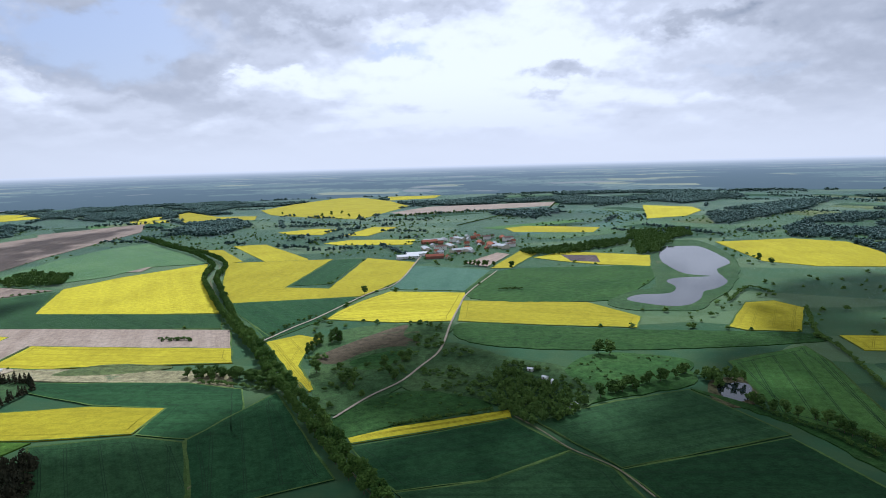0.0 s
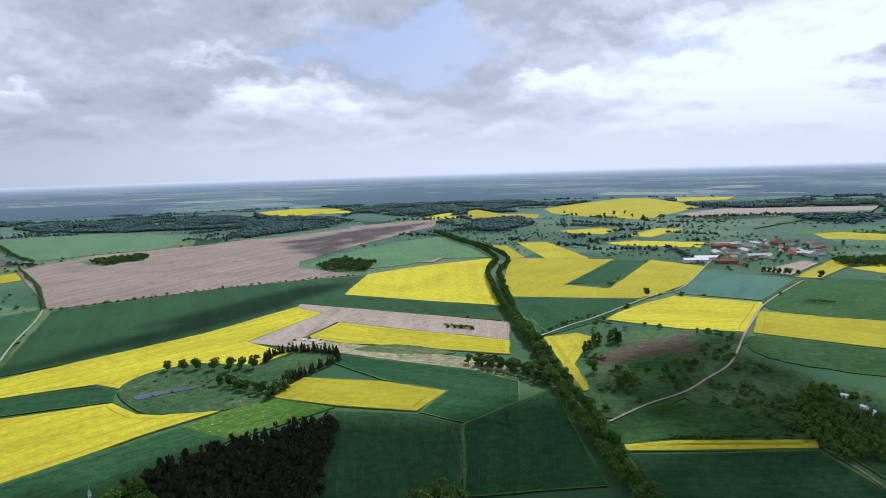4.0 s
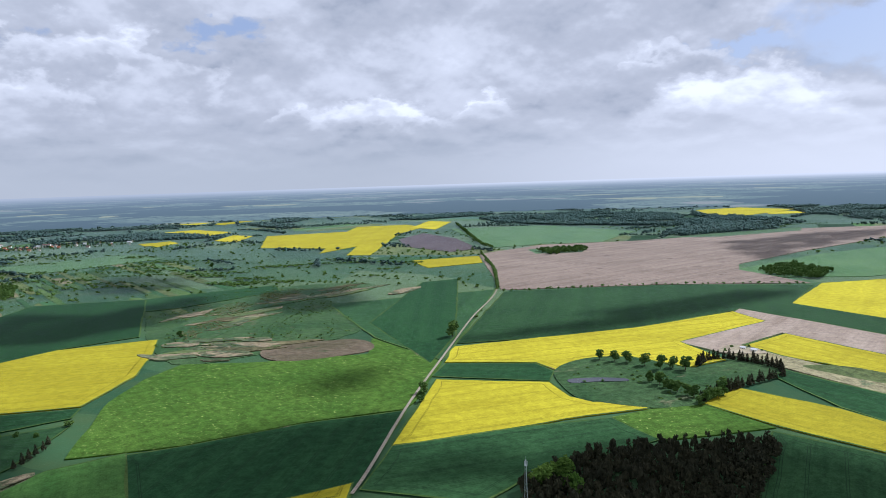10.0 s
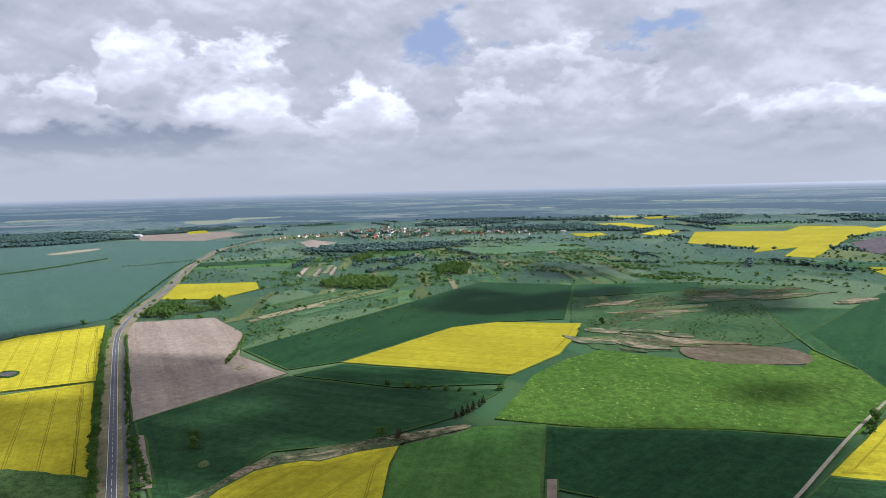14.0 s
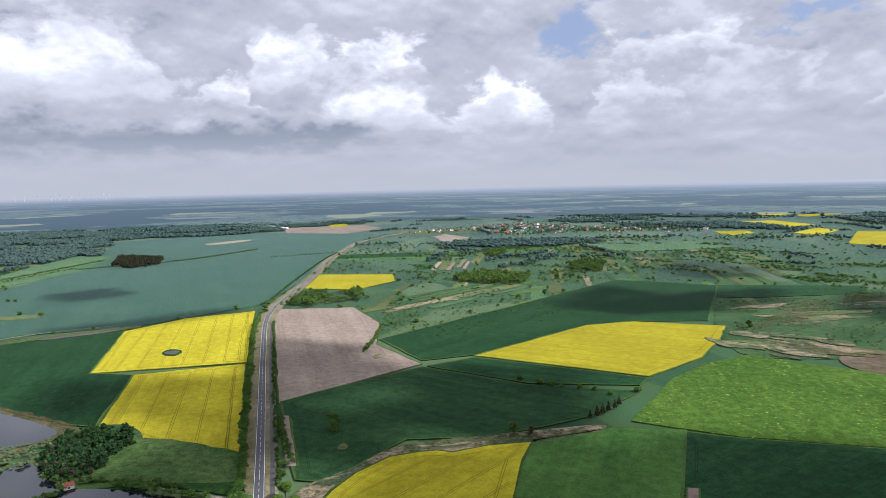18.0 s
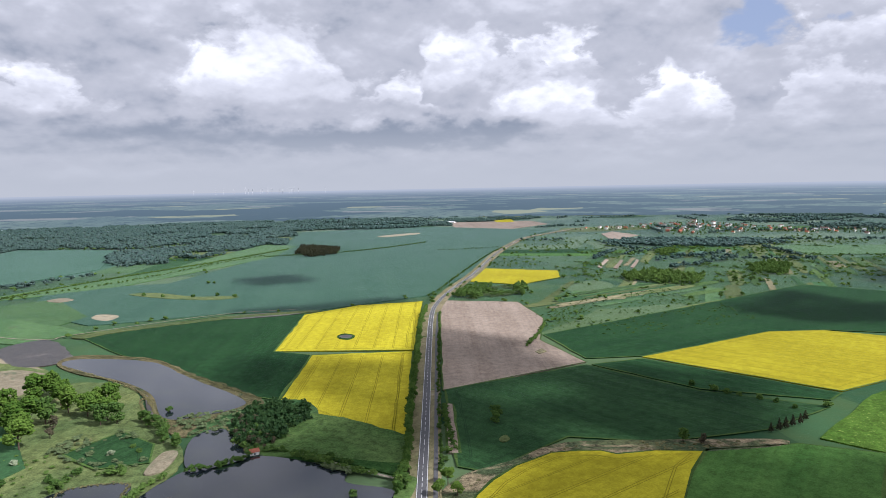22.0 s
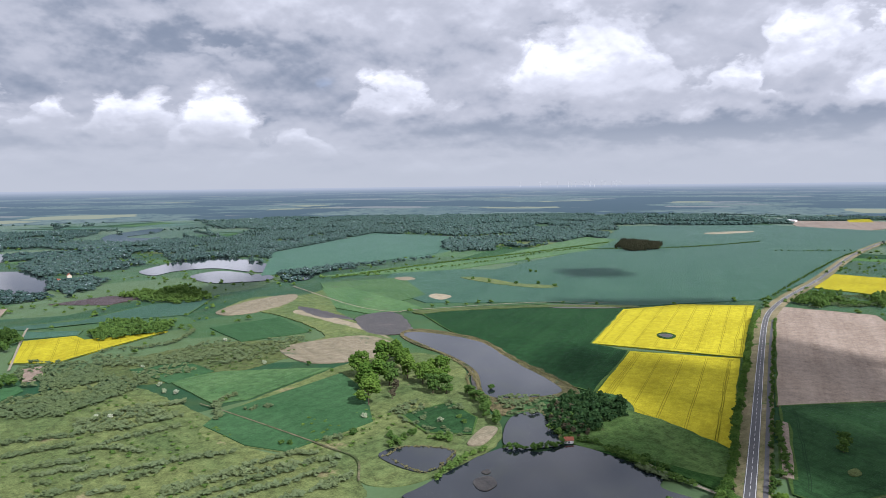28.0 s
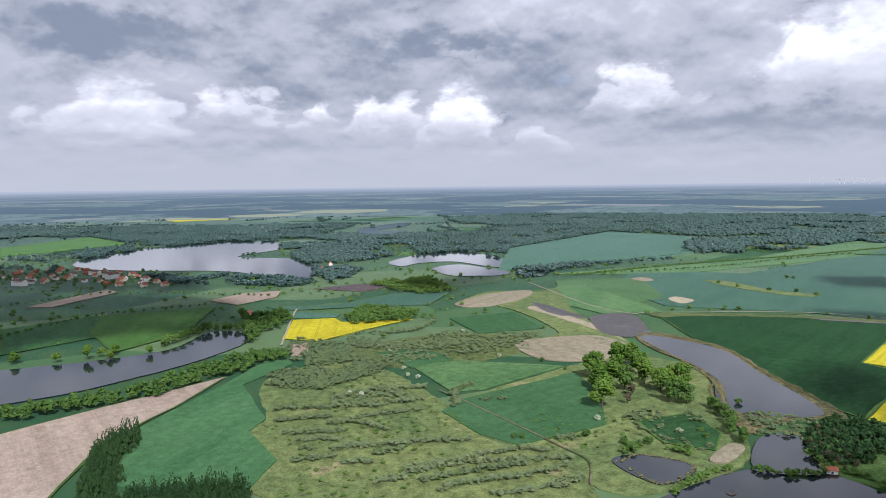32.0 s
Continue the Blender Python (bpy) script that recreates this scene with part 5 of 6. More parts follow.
def canopy(name, xs, ys, heights, spreads, mat, tufts, rng, label, category, shape="round", stems=True):
    """Many trees grown together as one object."""
    banks = []
    for _ in range(5):
        c, s = crown(1.0, 0.42, tufts, 0.62 / math.sqrt(tufts) * 1.55, rng, 5, 0.12, shape)
        banks.append(leaf_clumps(c, s * 1.15, rng, True))
    V, F, base = [], [], 0
    pick = rng.integers(0, 5, len(xs))
    for x, y, h, sp, k in zip(xs, ys, heights, spreads, pick):
        v, f = banks[k]
        a = rng.uniform(0, 6.28)
        ca, sa = math.cos(a), math.sin(a)
        w = sp / 0.42
        V.append(np.stack(((v[:, 0] * ca - v[:, 1] * sa) * w + x, (v[:, 0] * sa + v[:, 1] * ca) * w + y, v[:, 2] * h + 0.2), -1))
        F.append(f + base)
        base += len(v)
    if not V:
        return None
    V, F = np.concatenate(V), np.concatenate(F)
    ob = new(name, fast_mesh(name, V, F, mat, mat == "leaf_hazed"))
    return tagged(ob, label, category, category + "s", "stuff")


wrng = np.random.default_rng(23)


def wood(kind, *poly):
    """A wood over a patch of the plan."""
    gap, h, sp, mat, tufts, shape, label = {
        "pine": (5.4, 14.0, 3.0, "needle", 40, "round", "dense dark pine wood with reddish-brown crowns"),
        "mixed": (7.0, 9.5, 3.4, "leaf", 44, "round", "dark mixed wood among rough grass"),
        "alder": (6.0, 8.0, 3.2, "leaf_dark", 34, "round", "low dark alder wood beside the ponds"),
        "brown": (7.0, 11.0, 3.8, "needle", 34, "round", "small dark brownish copse in the wide field"),
        "copse": (8.0, 11.0, 4.4, "leaf", 34, "round", "small leafy green copse between the fields"),
        "spruces": (4.6, 13.0, 2.3, "leaf_dark", 40, "cone", "dense plantation of dark green young trees"),
        "far": (9.5, 9.5, 5.0, "leaf_hazed", 5, "round", "hazy distant woodland with uneven canopy"),
        "farther": (14.0, 10.0, 7.4, "leaf_hazed", 4, "round", "hazy far forest stretching along the horizon"),
    }[kind]
    edge = refine(poly, gap * 3, gap * 1.2, random.Random(len(bpy.data.objects)))
    xs, ys = scatter(edge, gap, wrng)
    keep = wrng.uniform(size=len(xs)) > 0.06
    if kind in ("far", "farther"):
        keep &= np.array([noise.noise((x * 0.0055, y * 0.0055, 2.0)) + 0.5 * noise.noise((x * 0.02, y * 0.02, 6.0)) for x, y in zip(xs, ys)]) > -0.16
    for p in plots if kind in ("far", "farther") else waters:
        keep &= ~inside(p, xs, ys)
    xs, ys = xs[keep], ys[keep]
    if not len(xs):
        return None
    hs = h * wrng.uniform(0.55, 1.25, len(xs))
    return canopy("wood", xs, ys, hs, sp * wrng.uniform(0.8, 1.25, len(xs)), mat, tufts, wrng, label, "wood", shape)


def scrub(kind, *poly):
    """Bushes scattered over rough ground, in drifts or in old furrow rows."""
    gap, h, sp, mat, tufts, dense, label = {
        "rows": (5.0, 3.0, 2.8, "leaf_willow", 34, 0.0, "rows of grey-green willow scrub on old furrows"),
        "willow": (6.0, 3.0, 2.8, "leaf_willow", 34, 0.46, "scattered grey-green willow scrub in the meadow"),
        "dark": (7.5, 4.6, 3.2, "leaf", 36, 0.52, "scattered dark green bushes on rough grassland"),
        "thin": (13.0, 4.0, 4.0, "leaf", 16, 0.60, "sparse hedges and bushes over pale meadow strips"),
        "spots": (11.0, 1.6, 1.6, "leaf", 16, 0.50, "small bushes and tussocks dotted over the meadow"),
        "dense": (3.8, 3.2, 2.4, "leaf_willow", 30, 0.36, "dense thicket of grey-green willow scrub"),
        "tuft": (5.0, 1.2, 1.6, "reed_tuft", 12, 0.52, "dry beige reed tufts on the marsh"),
    }[kind]
    xs, ys = scatter(poly, gap, wrng, 0.5)
    n = np.array([noise.noise((x * 0.018, y * 0.018, 3.0)) for x, y in zip(xs, ys)]) * 0.5 + 0.5
    if kind == "rows":
        fur = np.array([noise.noise((x * 0.030 + y * 0.010, (y * 0.9 - x * 0.35) * 0.075, 8.0)) for x, y in zip(xs, ys)])
        keep = (fur > 0.10) & (wrng.uniform(size=len(xs)) > 0.15)
    elif kind == "thin":
        fur = np.array([noise.noise(((x * 0.55 + y * 0.85) * 0.006, (y * 0.55 - x * 0.85) * 0.022, 5.0)) for x, y in zip(xs, ys)])
        keep = (fur > 0.22) & (wrng.uniform(size=len(xs)) > 0.25)
    else:
        keep = (n + wrng.uniform(-0.12, 0.12, len(xs))) > dense
    xs, ys = xs[keep], ys[keep]
    size = wrng.uniform(0.6, 1.35, len(xs))
    return canopy("scrub", xs, ys, h * size, sp * size, mat, tufts, wrng, label, "scrub")


# ---------------------------------------------------------------- clouds that shade the fields
def cloud_material():
    m = bpy.data.materials.new("cloud_vapour")
    m.use_nodes = True
    n = Net(m.node_tree)
    a, b = n.n("ShaderNodeBsdfDiffuse"), n.n("ShaderNodeBsdfTranslucent")
    a.inputs[0].default_value = (0.9, 0.9, 0.92, 1)
    b.inputs[0].default_value = (0.9, 0.9, 0.92, 1)
    mx = n.n("ShaderNodeMixShader")
    mx.inputs[0].default_value = 0.33
    n.t.links.new(a.outputs[0], mx.inputs[1])
    n.t.links.new(b.outputs[0], mx.inputs[2])
    o = n.n("ShaderNodeOutputMaterial")
    n.t.links.new(mx.outputs[0], o.inputs[0])
    return m


MATS["cloud"] = cloud_material()
CLOUD_BASE = 1500.0
ball = bmesh.new()
bmesh.ops.create_icosphere(ball, subdivisions=2, radius=1.0)
BALL_V = np.array([v.co[:] for v in ball.verts])
BALL_F = np.array([[v.index for v in f.verts] for f in ball.faces])
ball.free()
crng = np.random.default_rng(4)


def cloud_over(*patch):
    """A cumulus cloud in the sun's way to a patch of the plan."""
    off = sun_dir / sun_dir.z * CLOUD_BASE
    area = abs(sum(patch[i - 1][0] * patch[i][1] - patch[i][0] * patch[i - 1][1] for i in range(len(patch)))) / 2
    gap = min(60.0, max(14.0, math.sqrt(area) / 9))
    xs, ys = scatter(patch, gap, crng, 0.35)
    V, F = [], []
    for i, (x, y) in enumerate(zip(xs, ys)):
        r = gap * crng.uniform(0.5, 0.8)
        lump = 1 + crng.uniform(-0.16, 0.16, (len(BALL_V), 1))
        v = BALL_V * lump * np.array((r, r, r * 0.55)) + np.array((x + off.x, y + off.y, CLOUD_BASE + crng.uniform(-0.1, 0.5) * gap))
        V.append(v)
        F.append(BALL_F + i * len(BALL_V))
    if not V:
        return
    ob = new("cloud", fast_mesh("cloud", np.concatenate(V), np.concatenate(F), "cloud"))
    tagged(ob, "white cumulus cloud drifting above the fields", "cloud", "cumulus clouds", "structure")



def far_belts(count):
    """Narrow belts of trees and hedges between the far plots."""
    rng = np.random.default_rng(77)
    made = 0
    while made < count:
        az = radians(rng.uniform(-205, 45))
        r = math.sqrt(rng.uniform(1700.0 ** 2, 4350.0 ** 2))
        x, y = MID[0] + r * math.sin(az), MID[1] + r * math.cos(az)
        lie = rng.uniform(0, math.pi)
        m = int(rng.integers(8, 34))
        s = (np.arange(m) - m / 2) * 11.0
        xs = x + s * math.cos(lie) + rng.uniform(-5, 5, m)
        ys = y + s * math.sin(lie) + rng.uniform(-5, 5, m)
        keep = np.hypot(xs - MID[0], ys - MID[1]) < RIM - 20
        for p in plots:
            keep &= ~inside(p, xs, ys)
        if keep.sum() < 5:
            continue
        xs, ys = xs[keep], ys[keep]
        canopy("tree_belt", xs, ys, rng.uniform(6, 14, len(xs)), rng.uniform(4, 7, len(xs)), "leaf_hazed", 8, rng, "thin belt of trees between distant fields", "tree belt")
        made += 1


def far_woods(count):
    """Woodlots scattered over the far plain, clear of the open fields and the water."""
    rng = np.random.default_rng(52)
    made = 0
    while made < count:
        turn, r = radians(rng.uniform(-205, 45)), math.sqrt(rng.uniform(2300.0 ** 2, 4400.0 ** 2))
        cx, cy = MID[0] + r * math.sin(turn), MID[1] + r * math.cos(turn)
        lie, long, wide = rng.uniform(0, math.pi), rng.uniform(150, 480), rng.uniform(60, 190)
        edge = []
        for i in range(14):
            a = 2 * math.pi * i / 14
            u, v = long * math.cos(a) * rng.uniform(0.7, 1.15), wide * math.sin(a) * rng.uniform(0.6, 1.25)
            edge.append((cx + u * math.cos(lie) - v * math.sin(lie), cy + u * math.sin(lie) + v * math.cos(lie)))
        xs, ys = scatter(edge, 15.0, rng)
        keep = np.hypot(xs - MID[0], ys - MID[1]) < RIM - 25
        for p in plots:
            keep &= ~inside(p, xs, ys)
        if keep.sum() < 60:
            continue
        xs, ys = xs[keep], ys[keep]
        canopy("wood", xs, ys, rng.uniform(6, 13, len(xs)), rng.uniform(6.5, 9.5, len(xs)), "leaf_hazed", 4, rng, "hazy woodlot among the far fields", "wood")
        made += 1


def lone_bushes(gap, near, far):
    """Single bushes and small trees dotted over the open land between the fields."""
    rng = np.random.default_rng(91)
    around = [(MID[0] + far * math.sin(radians(a)), MID[1] + far * math.cos(radians(a))) for a in range(40, -206, -6)]
    xs, ys = scatter(around + [MID], gap, rng, 0.5)
    keep = np.hypot(xs - MID[0], ys - MID[1]) > near
    lumps = np.array([noise.noise((x * 0.004, y * 0.004, 1.0)) + 0.6 * noise.noise((x * 0.015, y * 0.015, 4.0)) for x, y in zip(xs, ys)])
    keep &= lumps + rng.uniform(-0.35, 0.35, len(xs)) > 0.12
    for p in plots:
        keep &= ~inside(p, xs, ys)
    xs, ys = xs[keep], ys[keep]
    size = rng.uniform(0.6, 1.5, len(xs))
    canopy("scrub", xs, ys, 4.6 * size, 3.4 * size, "leaf", 9, rng, "lone dark bushes and small trees dotted over open land", "scrub")


lone_bushes(30.0, 900.0, 2900.0)
far_belts(330)
far_woods(44)
tree_row("ave", (-41, 428), (-55, 455), (-69, 481), (-90, 529), (-107, 570), (-123, 608), (-134, 629), (-149, 658), (-165, 695), (-184, 732), (-224, 822), (-250, 874), (-278, 930), (-313, 1012), (-396, 1221), (-443, 1349), (-483, 1537), (-586, 1728), (-729, 1909), (-924, 2169))
tree_row("ave", (-49, 429), (-58, 446), (-71, 468), (-85, 497), (-100, 530), (-112, 555), (-131, 596), (-144, 622), (-158, 657), (-178, 696), (-194, 729), (-210, 770), (-233, 820), (-265, 885), (-297, 952), (-335, 1031), (-421, 1230), (-471, 1360), (-511, 1533), (-619, 1735), (-752, 1915), (-939, 2173))
tree_row("ave3", (-423, -187), (-477, -208), (-544, -241), (-618, -276), (-789, -356), (-955, -434), (-1046, -470))
tree_row("ave2", (-468, -177), (-539, -211), (-656, -266), (-841, -352), (-1024, -436))
tree_row("ave2", (-1171, -526), (-1278, -548), (-1499, -601), (-1876, -687), (-2143, -735))
trees_at("poplar", (-163, 799), (-161, 814), (-159, 834), (-156, 844), (-143, 851), (-138, 859), (-133, 855))
trees_at("maple", (-138, 1174), (132, 1409), (635, 1419), (641, 1378), (180, 766), (169, 772))
trees_at("bush", (-96, 668), (-83, 650), (-119, 746), (-88, 743), (-58, 751), (-46, 761), (-40, 860), (-23, 844))
trees_at("maple", (-481, 3008), (-445, 3059), (-340, 2813), (-390, 2886), (-508, 2926), (-716, 3122))
wood("mixed", (40, 629), (56, 713), (80, 691), (109, 644), (130, 610), (108, 579), (67, 561), (46, 590))
scrub("dark", (-58, 948), (-4, 942), (-7, 816), (-34, 801), (-51, 884))
scrub("dark", (-167, 772), (-149, 798), (-91, 723), (-88, 674), (-134, 678))
scrub("dark", (-130, 670), (-94, 671), (-93, 608), (-114, 609))
scrub("dark", (-77, 775), (-44, 807), (-29, 770), (-47, 690), (-70, 698))
trees_at("maple*0.8", (-106, 686), (-102, 700), (-95, 682), (-61, 710), (-54, 696), (-51, 761), (-44, 772), (-69, 741), (-140, 727))
scrub("dark", (1, 815), (66, 750), (119, 704), (139, 632), (110, 593), (69, 580), (38, 617), (-30, 662), (-32, 708))
tree_row("trees", (-274, 723), (-236, 725), (-188, 702))
tree_row("trees", (-265, 714), (-219, 710), (-173, 674))
wood("copse", (176, 1654), (293, 1717), (476, 1838), (451, 1741), (272, 1592), (182, 1591))
wood("copse", (520, 2006), (713, 2054), (664, 1890), (586, 1811), (491, 1597), (427, 1550), (458, 1715))
hedge("hedge", (-104, 1905), (-42, 1890))
wood("copse", (245, 689), (286, 672), (278, 636), (252, 643), (240, 662))
tree_row("trees", (266, 601), (283, 575), (302, 548), (318, 493))
hedge("hedge", (267, 615), (274, 565), (292, 536), (306, 479))
hedge("hedge", (506, 977), (446, 836), (435, 760), (401, 627))
hedge("hedge", (419, 1032), (492, 1134), (509, 1082))
tree_row("trees", (156, 639), (178, 642))
hedge("hedge", (-373, 892), (-330, 881))
hedge("hedge", (-50, 569), (-8, 582), (37, 598))
tree_row("trees", (137, 625), (163, 647), (214, 674), (240, 694))
hedge("loose", (-232, 880), (-212, 955), (-188, 998))
tree_row("trees", (43, 1464), (106, 1436))
trees_at("fresh", (-369, 335), (-363, 342), (-364, 322), (-347, 334))
trees_at("maple", (-585, 600), (-569, 607), (-556, 613), (-535, 618), (-515, 619), (-511, 634), (-496, 636))
tree_row("spruces", (-499, 661), (-508, 691), (-489, 712), (-443, 715), (-420, 692))
tree_row("spruces", (-421, 561), (-425, 597), (-424, 637), (-422, 681))
tree_row("trees", (-490, 575), (-453, 567), (-423, 564))
tree_row("trees", (-415, 554), (-419, 579), (-432, 617))
wood("pine", (-380, 316), (-385, 381), (-362, 445), (-344, 467), (-326, 516), (-296, 474), (-255, 392), (-238, 356), (-352, 295))
wood("mixed", (-202, 413), (-187, 430), (-165, 427), (-156, 404), (-192, 385))
tree_row("trees", (-269, 716), (-238, 717), (-189, 703), (-175, 680))
hedge("hedge", (-254, 700), (-225, 692), (-175, 670))
trees_at("maple*1.2", (-793, 539))
trees_at("bush", (-596, 371), (-608, 381), (-583, 362))
hedge("hedge", (-1476, 1101), (-1304, 1001), (-1090, 842))
trees_at("bush*0.8", (-364, 880), (-354, 880), (-345, 881), (-328, 877))
wood("copse", (-886, 1376), (-885, 1502), (-775, 1451), (-736, 1337), (-817, 1322))
wood("copse", (-1550, 1334), (-1517, 1483), (-1432, 1422), (-1452, 1291))
hedge("hedge", (-1607, 1185), (-1397, 1060), (-1158, 894), (-1074, 832))
tree_row("trees", (-2753, 1882), (-1898, 1388), (-1705, 1300))
hedge("loose", (-1043, 823), (-895, 1089), (-725, 1270))
wood("far", (-3050, 2229), (-3026, 2645), (-2939, 3011), (-2246, 2957), (-1743, 2866), (-1520, 2459), (-1922, 2304), (-2231, 2112), (-2711, 2082))
wood("far", (-1688, 2024), (-1461, 2326), (-1356, 2228), (-1504, 1950))
wood("far", (-4432, 657), (-4367, 1001), (-4325, 1168), (-4406, 813))
wood("far", (-1623, 3303), (-1600, 4084), (-1311, 4284), (-1102, 3601), (-1306, 2996))
wood("far", (-4111, 1781), (-3935, 2141), (-3719, 2498), (-3867, 2262), (-4070, 1872))
wood("farther", (-3596, 2671), (-3130, 3206), (-2601, 3647), (-2191, 3907), (-2601, 3647), (-3254, 3079))
wood("farther", (-2737, 3547), (-2056, 3981), (-1310, 4284), (-1310, 4284), (-2056, 3980))
wood("farther", (-2378, 3797), (-1757, 4121), (-1251, 4302), (-1254, 4301), (-1762, 4119), (-2382, 3794))
wood("far", (-2383, 3794), (-2104, 3955), (-1764, 4118), (-1256, 4300), (-1025, 3936), (-1186, 3043), (-1349, 2867), (-2013, 3461))
wood("far", (-551, 4164), (-319, 4171), (-315, 3718), (-472, 3790))
wood("far", (-113, 3439), (339, 3721), (706, 3945), (941, 3526), (804, 3207), (305, 3344), (-68, 3253))
wood("farther", (-1158, 4328), (-585, 4442), (53, 4480), (52, 4480), (-586, 4441))
wood("farther", (408, 4461), (1089, 4346), (1699, 4145), (2416, 3772), (2418, 3772), (1534, 4143), (706, 4127))
wood("far", (938, 2528), (1114, 2765), (1533, 3127), (1710, 3131), (1445, 2764), (1036, 2339), (845, 2181))
wood("far", (1058, 3363), (1553, 3785), (1538, 3542), (1095, 3159))
wood("far", (980, 2026), (1232, 2319), (1755, 2699), (1247, 1913), (933, 1486), (913, 1593), (879, 1786))
hedge("hedge", (43, 2360), (253, 2781), (400, 2880), (552, 3474))
tree_row("trees", (-217, 2800), (31, 2920), (263, 2899), (426, 2902))
hedge("loose", (-1517, 2396), (-1511, 2587), (-1456, 2680))
wood("far", (-3787, -2394), (-3989, -2039), (-4278, -1331), (-4296, -1270), (-4054, -1907), (-3879, -2130), (-2890, -1809))
wood("copse", (-1550, -256), (-1649, -203), (-1567, -86), (-1453, -95), (-1474, -225))
wood("copse", (-1786, -17), (-1896, 33), (-1844, 79), (-1663, 65), (-1675, -1))
scrub("thin", (-1844, -494), (-2509, -443), (-2689, 248), (-2231, 561), (-1778, 731), (-1668, 947), (-1418, 698), (-1537, 273), (-1542, -17), (-1284, -273))
scrub("dark", (-1270, -522), (-1369, -511), (-1320, -397), (-1244, -367), (-1190, -459))
wood("copse", (-1182, -488), (-1284, -487), (-1265, -439), (-1169, -431))
wood("copse", (-1285, -406), (-1366, -417), (-1321, -386), (-1225, -361))
hedge("hedge", (-854, -239), (-922, -246), (-998, -259))
trees_at("bush", (-750, -38), (-738, -17), (-733, -5), (-725, 23), (-720, 37), (-721, 77), (-707, 51), (-730, 6))
trees_at("spruce*0.8", (-638, 32), (-645, 38), (-652, 43), (-660, 48), (-668, 54), (-680, 58))
trees_at("bud", (-590, -15))
trees_at("maple*0.8", (-588, -29), (-587, -180), (-1040, 246))
scrub("tuft", (-443, -160), (-468, -159), (-505, -137), (-553, -110), (-590, -31), (-611, 24), (-599, 24), (-549, -72), (-545, -100), (-502, -134), (-448, -142))
scrub("tuft", (-1107, 251), (-1203, 313), (-1285, 383), (-1384, 520), (-1329, 676), (-1246, 644), (-1191, 403), (-1094, 355), (-981, 244))
trees_at("maple*0.8", (-604, 378), (-1526, -29), (-1315, -44), (-1895, 522))
hedge("loose", (-1540, 515), (-1436, 594), (-1329, 676))
scrub("thin", (-1803, 316), (-1841, 756), (-1899, 1135), (-1555, 957), (-1346, 663), (-1474, 379))
wood("far", (-4480, -34), (-4473, 247), (-4452, 497), (-4113, 235))
wood("farther", (-4468, -321), (-4420, 734), (-4156, 1673), (-4156, 1673), (-4420, 733))
wood("far", (-4350, 1069), (-4156, 1673), (-3974, 2068), (-3974, 2068), (-4210, 1532))
wood("brown", (-1798, -1284), (-2028, -1417), (-1985, -1242), (-1825, -1144), (-1722, -1166))
hedge("loose", (-797, -1300), (-1133, -1259), (-1502, -1318), (-1721, -1334))
hedge("hedge", (-1692, -1311), (-1928, -1138), (-2274, -1070))
trees_at("bush*1.2", (-1012, -1053), (-1010, -1003), (-1028, -945), (-1058, -914), (-1054, -868), (-1187, -1056), (-1192, -1044))
wood("far", (-1436, -2896), (-2039, -3096), (-1807, -2330), (-1879, -2187), (-1597, -1810), (-1462, -1846), (-1127, -1682), (-931, -1695), (-929, -1847))
wood("far", (-1362, -1535), (-1601, -1800), (-2001, -1772), (-2301, -1799), (-2650, -1914), (-1967, -1531), (-1484, -1474))
wood("farther", (-1974, -4022), (-2697, -3577), (-3331, -2995), (-3836, -2315), (-3600, -1682), (-2710, -1958), (-2237, -1987), (-2305, -2617), (-2150, -3268), (-1553, -3138))
wood("far", (-3754, -1650), (-4279, -1327), (-4072, -1193), (-3416, -1434))
wood("alder", (-478, -372), (-520, -392), (-559, -385), (-564, -348), (-529, -329), (-497, -327), (-471, -316), (-458, -333), (-456, -348))
trees_at("bud*0.6", (-471, -361), (-490, -371), (-484, -359), (-502, -365), (-481, -344), (-464, -346), (-468, -340))
trees_at("bush*0.9", (-483, -340), (-481, -330), (-481, -323), (-491, -354), (-456, -348))
scrub("willow", (-444, -411), (-490, -438), (-525, -401), (-488, -376), (-461, -389))
hedge("hedge", (-455, -275), (-454, -259))
trees_at("maple*0.7", (-432, -191), (-434, -187), (-577, -177))
trees_at("fresh*0.6", (-451, -164), (-431, -161), (-437, -151))
hedge("hedge", (-600, -234), (-548, -207), (-506, -182))
trees_at("spruce*0.5", (-450, -202), (-454, -200), (-453, -197), (-455, -196))
hedge("loose", (-2011, -894), (-2082, -803), (-2140, -752))
scrub("willow", (-1201, -490), (-1385, -438), (-1254, -373), (-1156, -439))
trees_at("fresh*1.35", (-406, -529), (-383, -499), (-423, -542), (-475, -573), (-470, -600), (-428, -582), (-478, -528), (-462, -496), (-489, -523), (-462, -521), (-490, -603), (-462, -546), (-411, -547))
trees_at("maple*1.4", (-475, -610), (-504, -624), (-433, -537), (-458, -480), (-449, -489))
trees_at("bud", (-410, -500), (-428, -520))
hedge("willows", (-295, -558), (-318, -552))
wood("mixed", (-326, -399), (-341, -410), (-351, -404), (-345, -388), (-328, -386))
hedge("hedge", (-371, -397), (-380, -381))
tree_row("trees", (-469, -463), (-457, -431), (-439, -403), (-433, -380))
wood("copse", (127, -692), (82, -684), (20, -702), (-29, -745), (-102, -820), (-154, -822), (-153, -780), (-84, -738), (-25, -687), (58, -667), (122, -669))
trees_at("fresh*0.7", (135, -889), (91, -878), (59, -878), (46, -887), (35, -870), (31, -892), (-7, -876))
tree_row("trees", (-22, -910), (-71, -979), (-123, -976), (-131, -952))
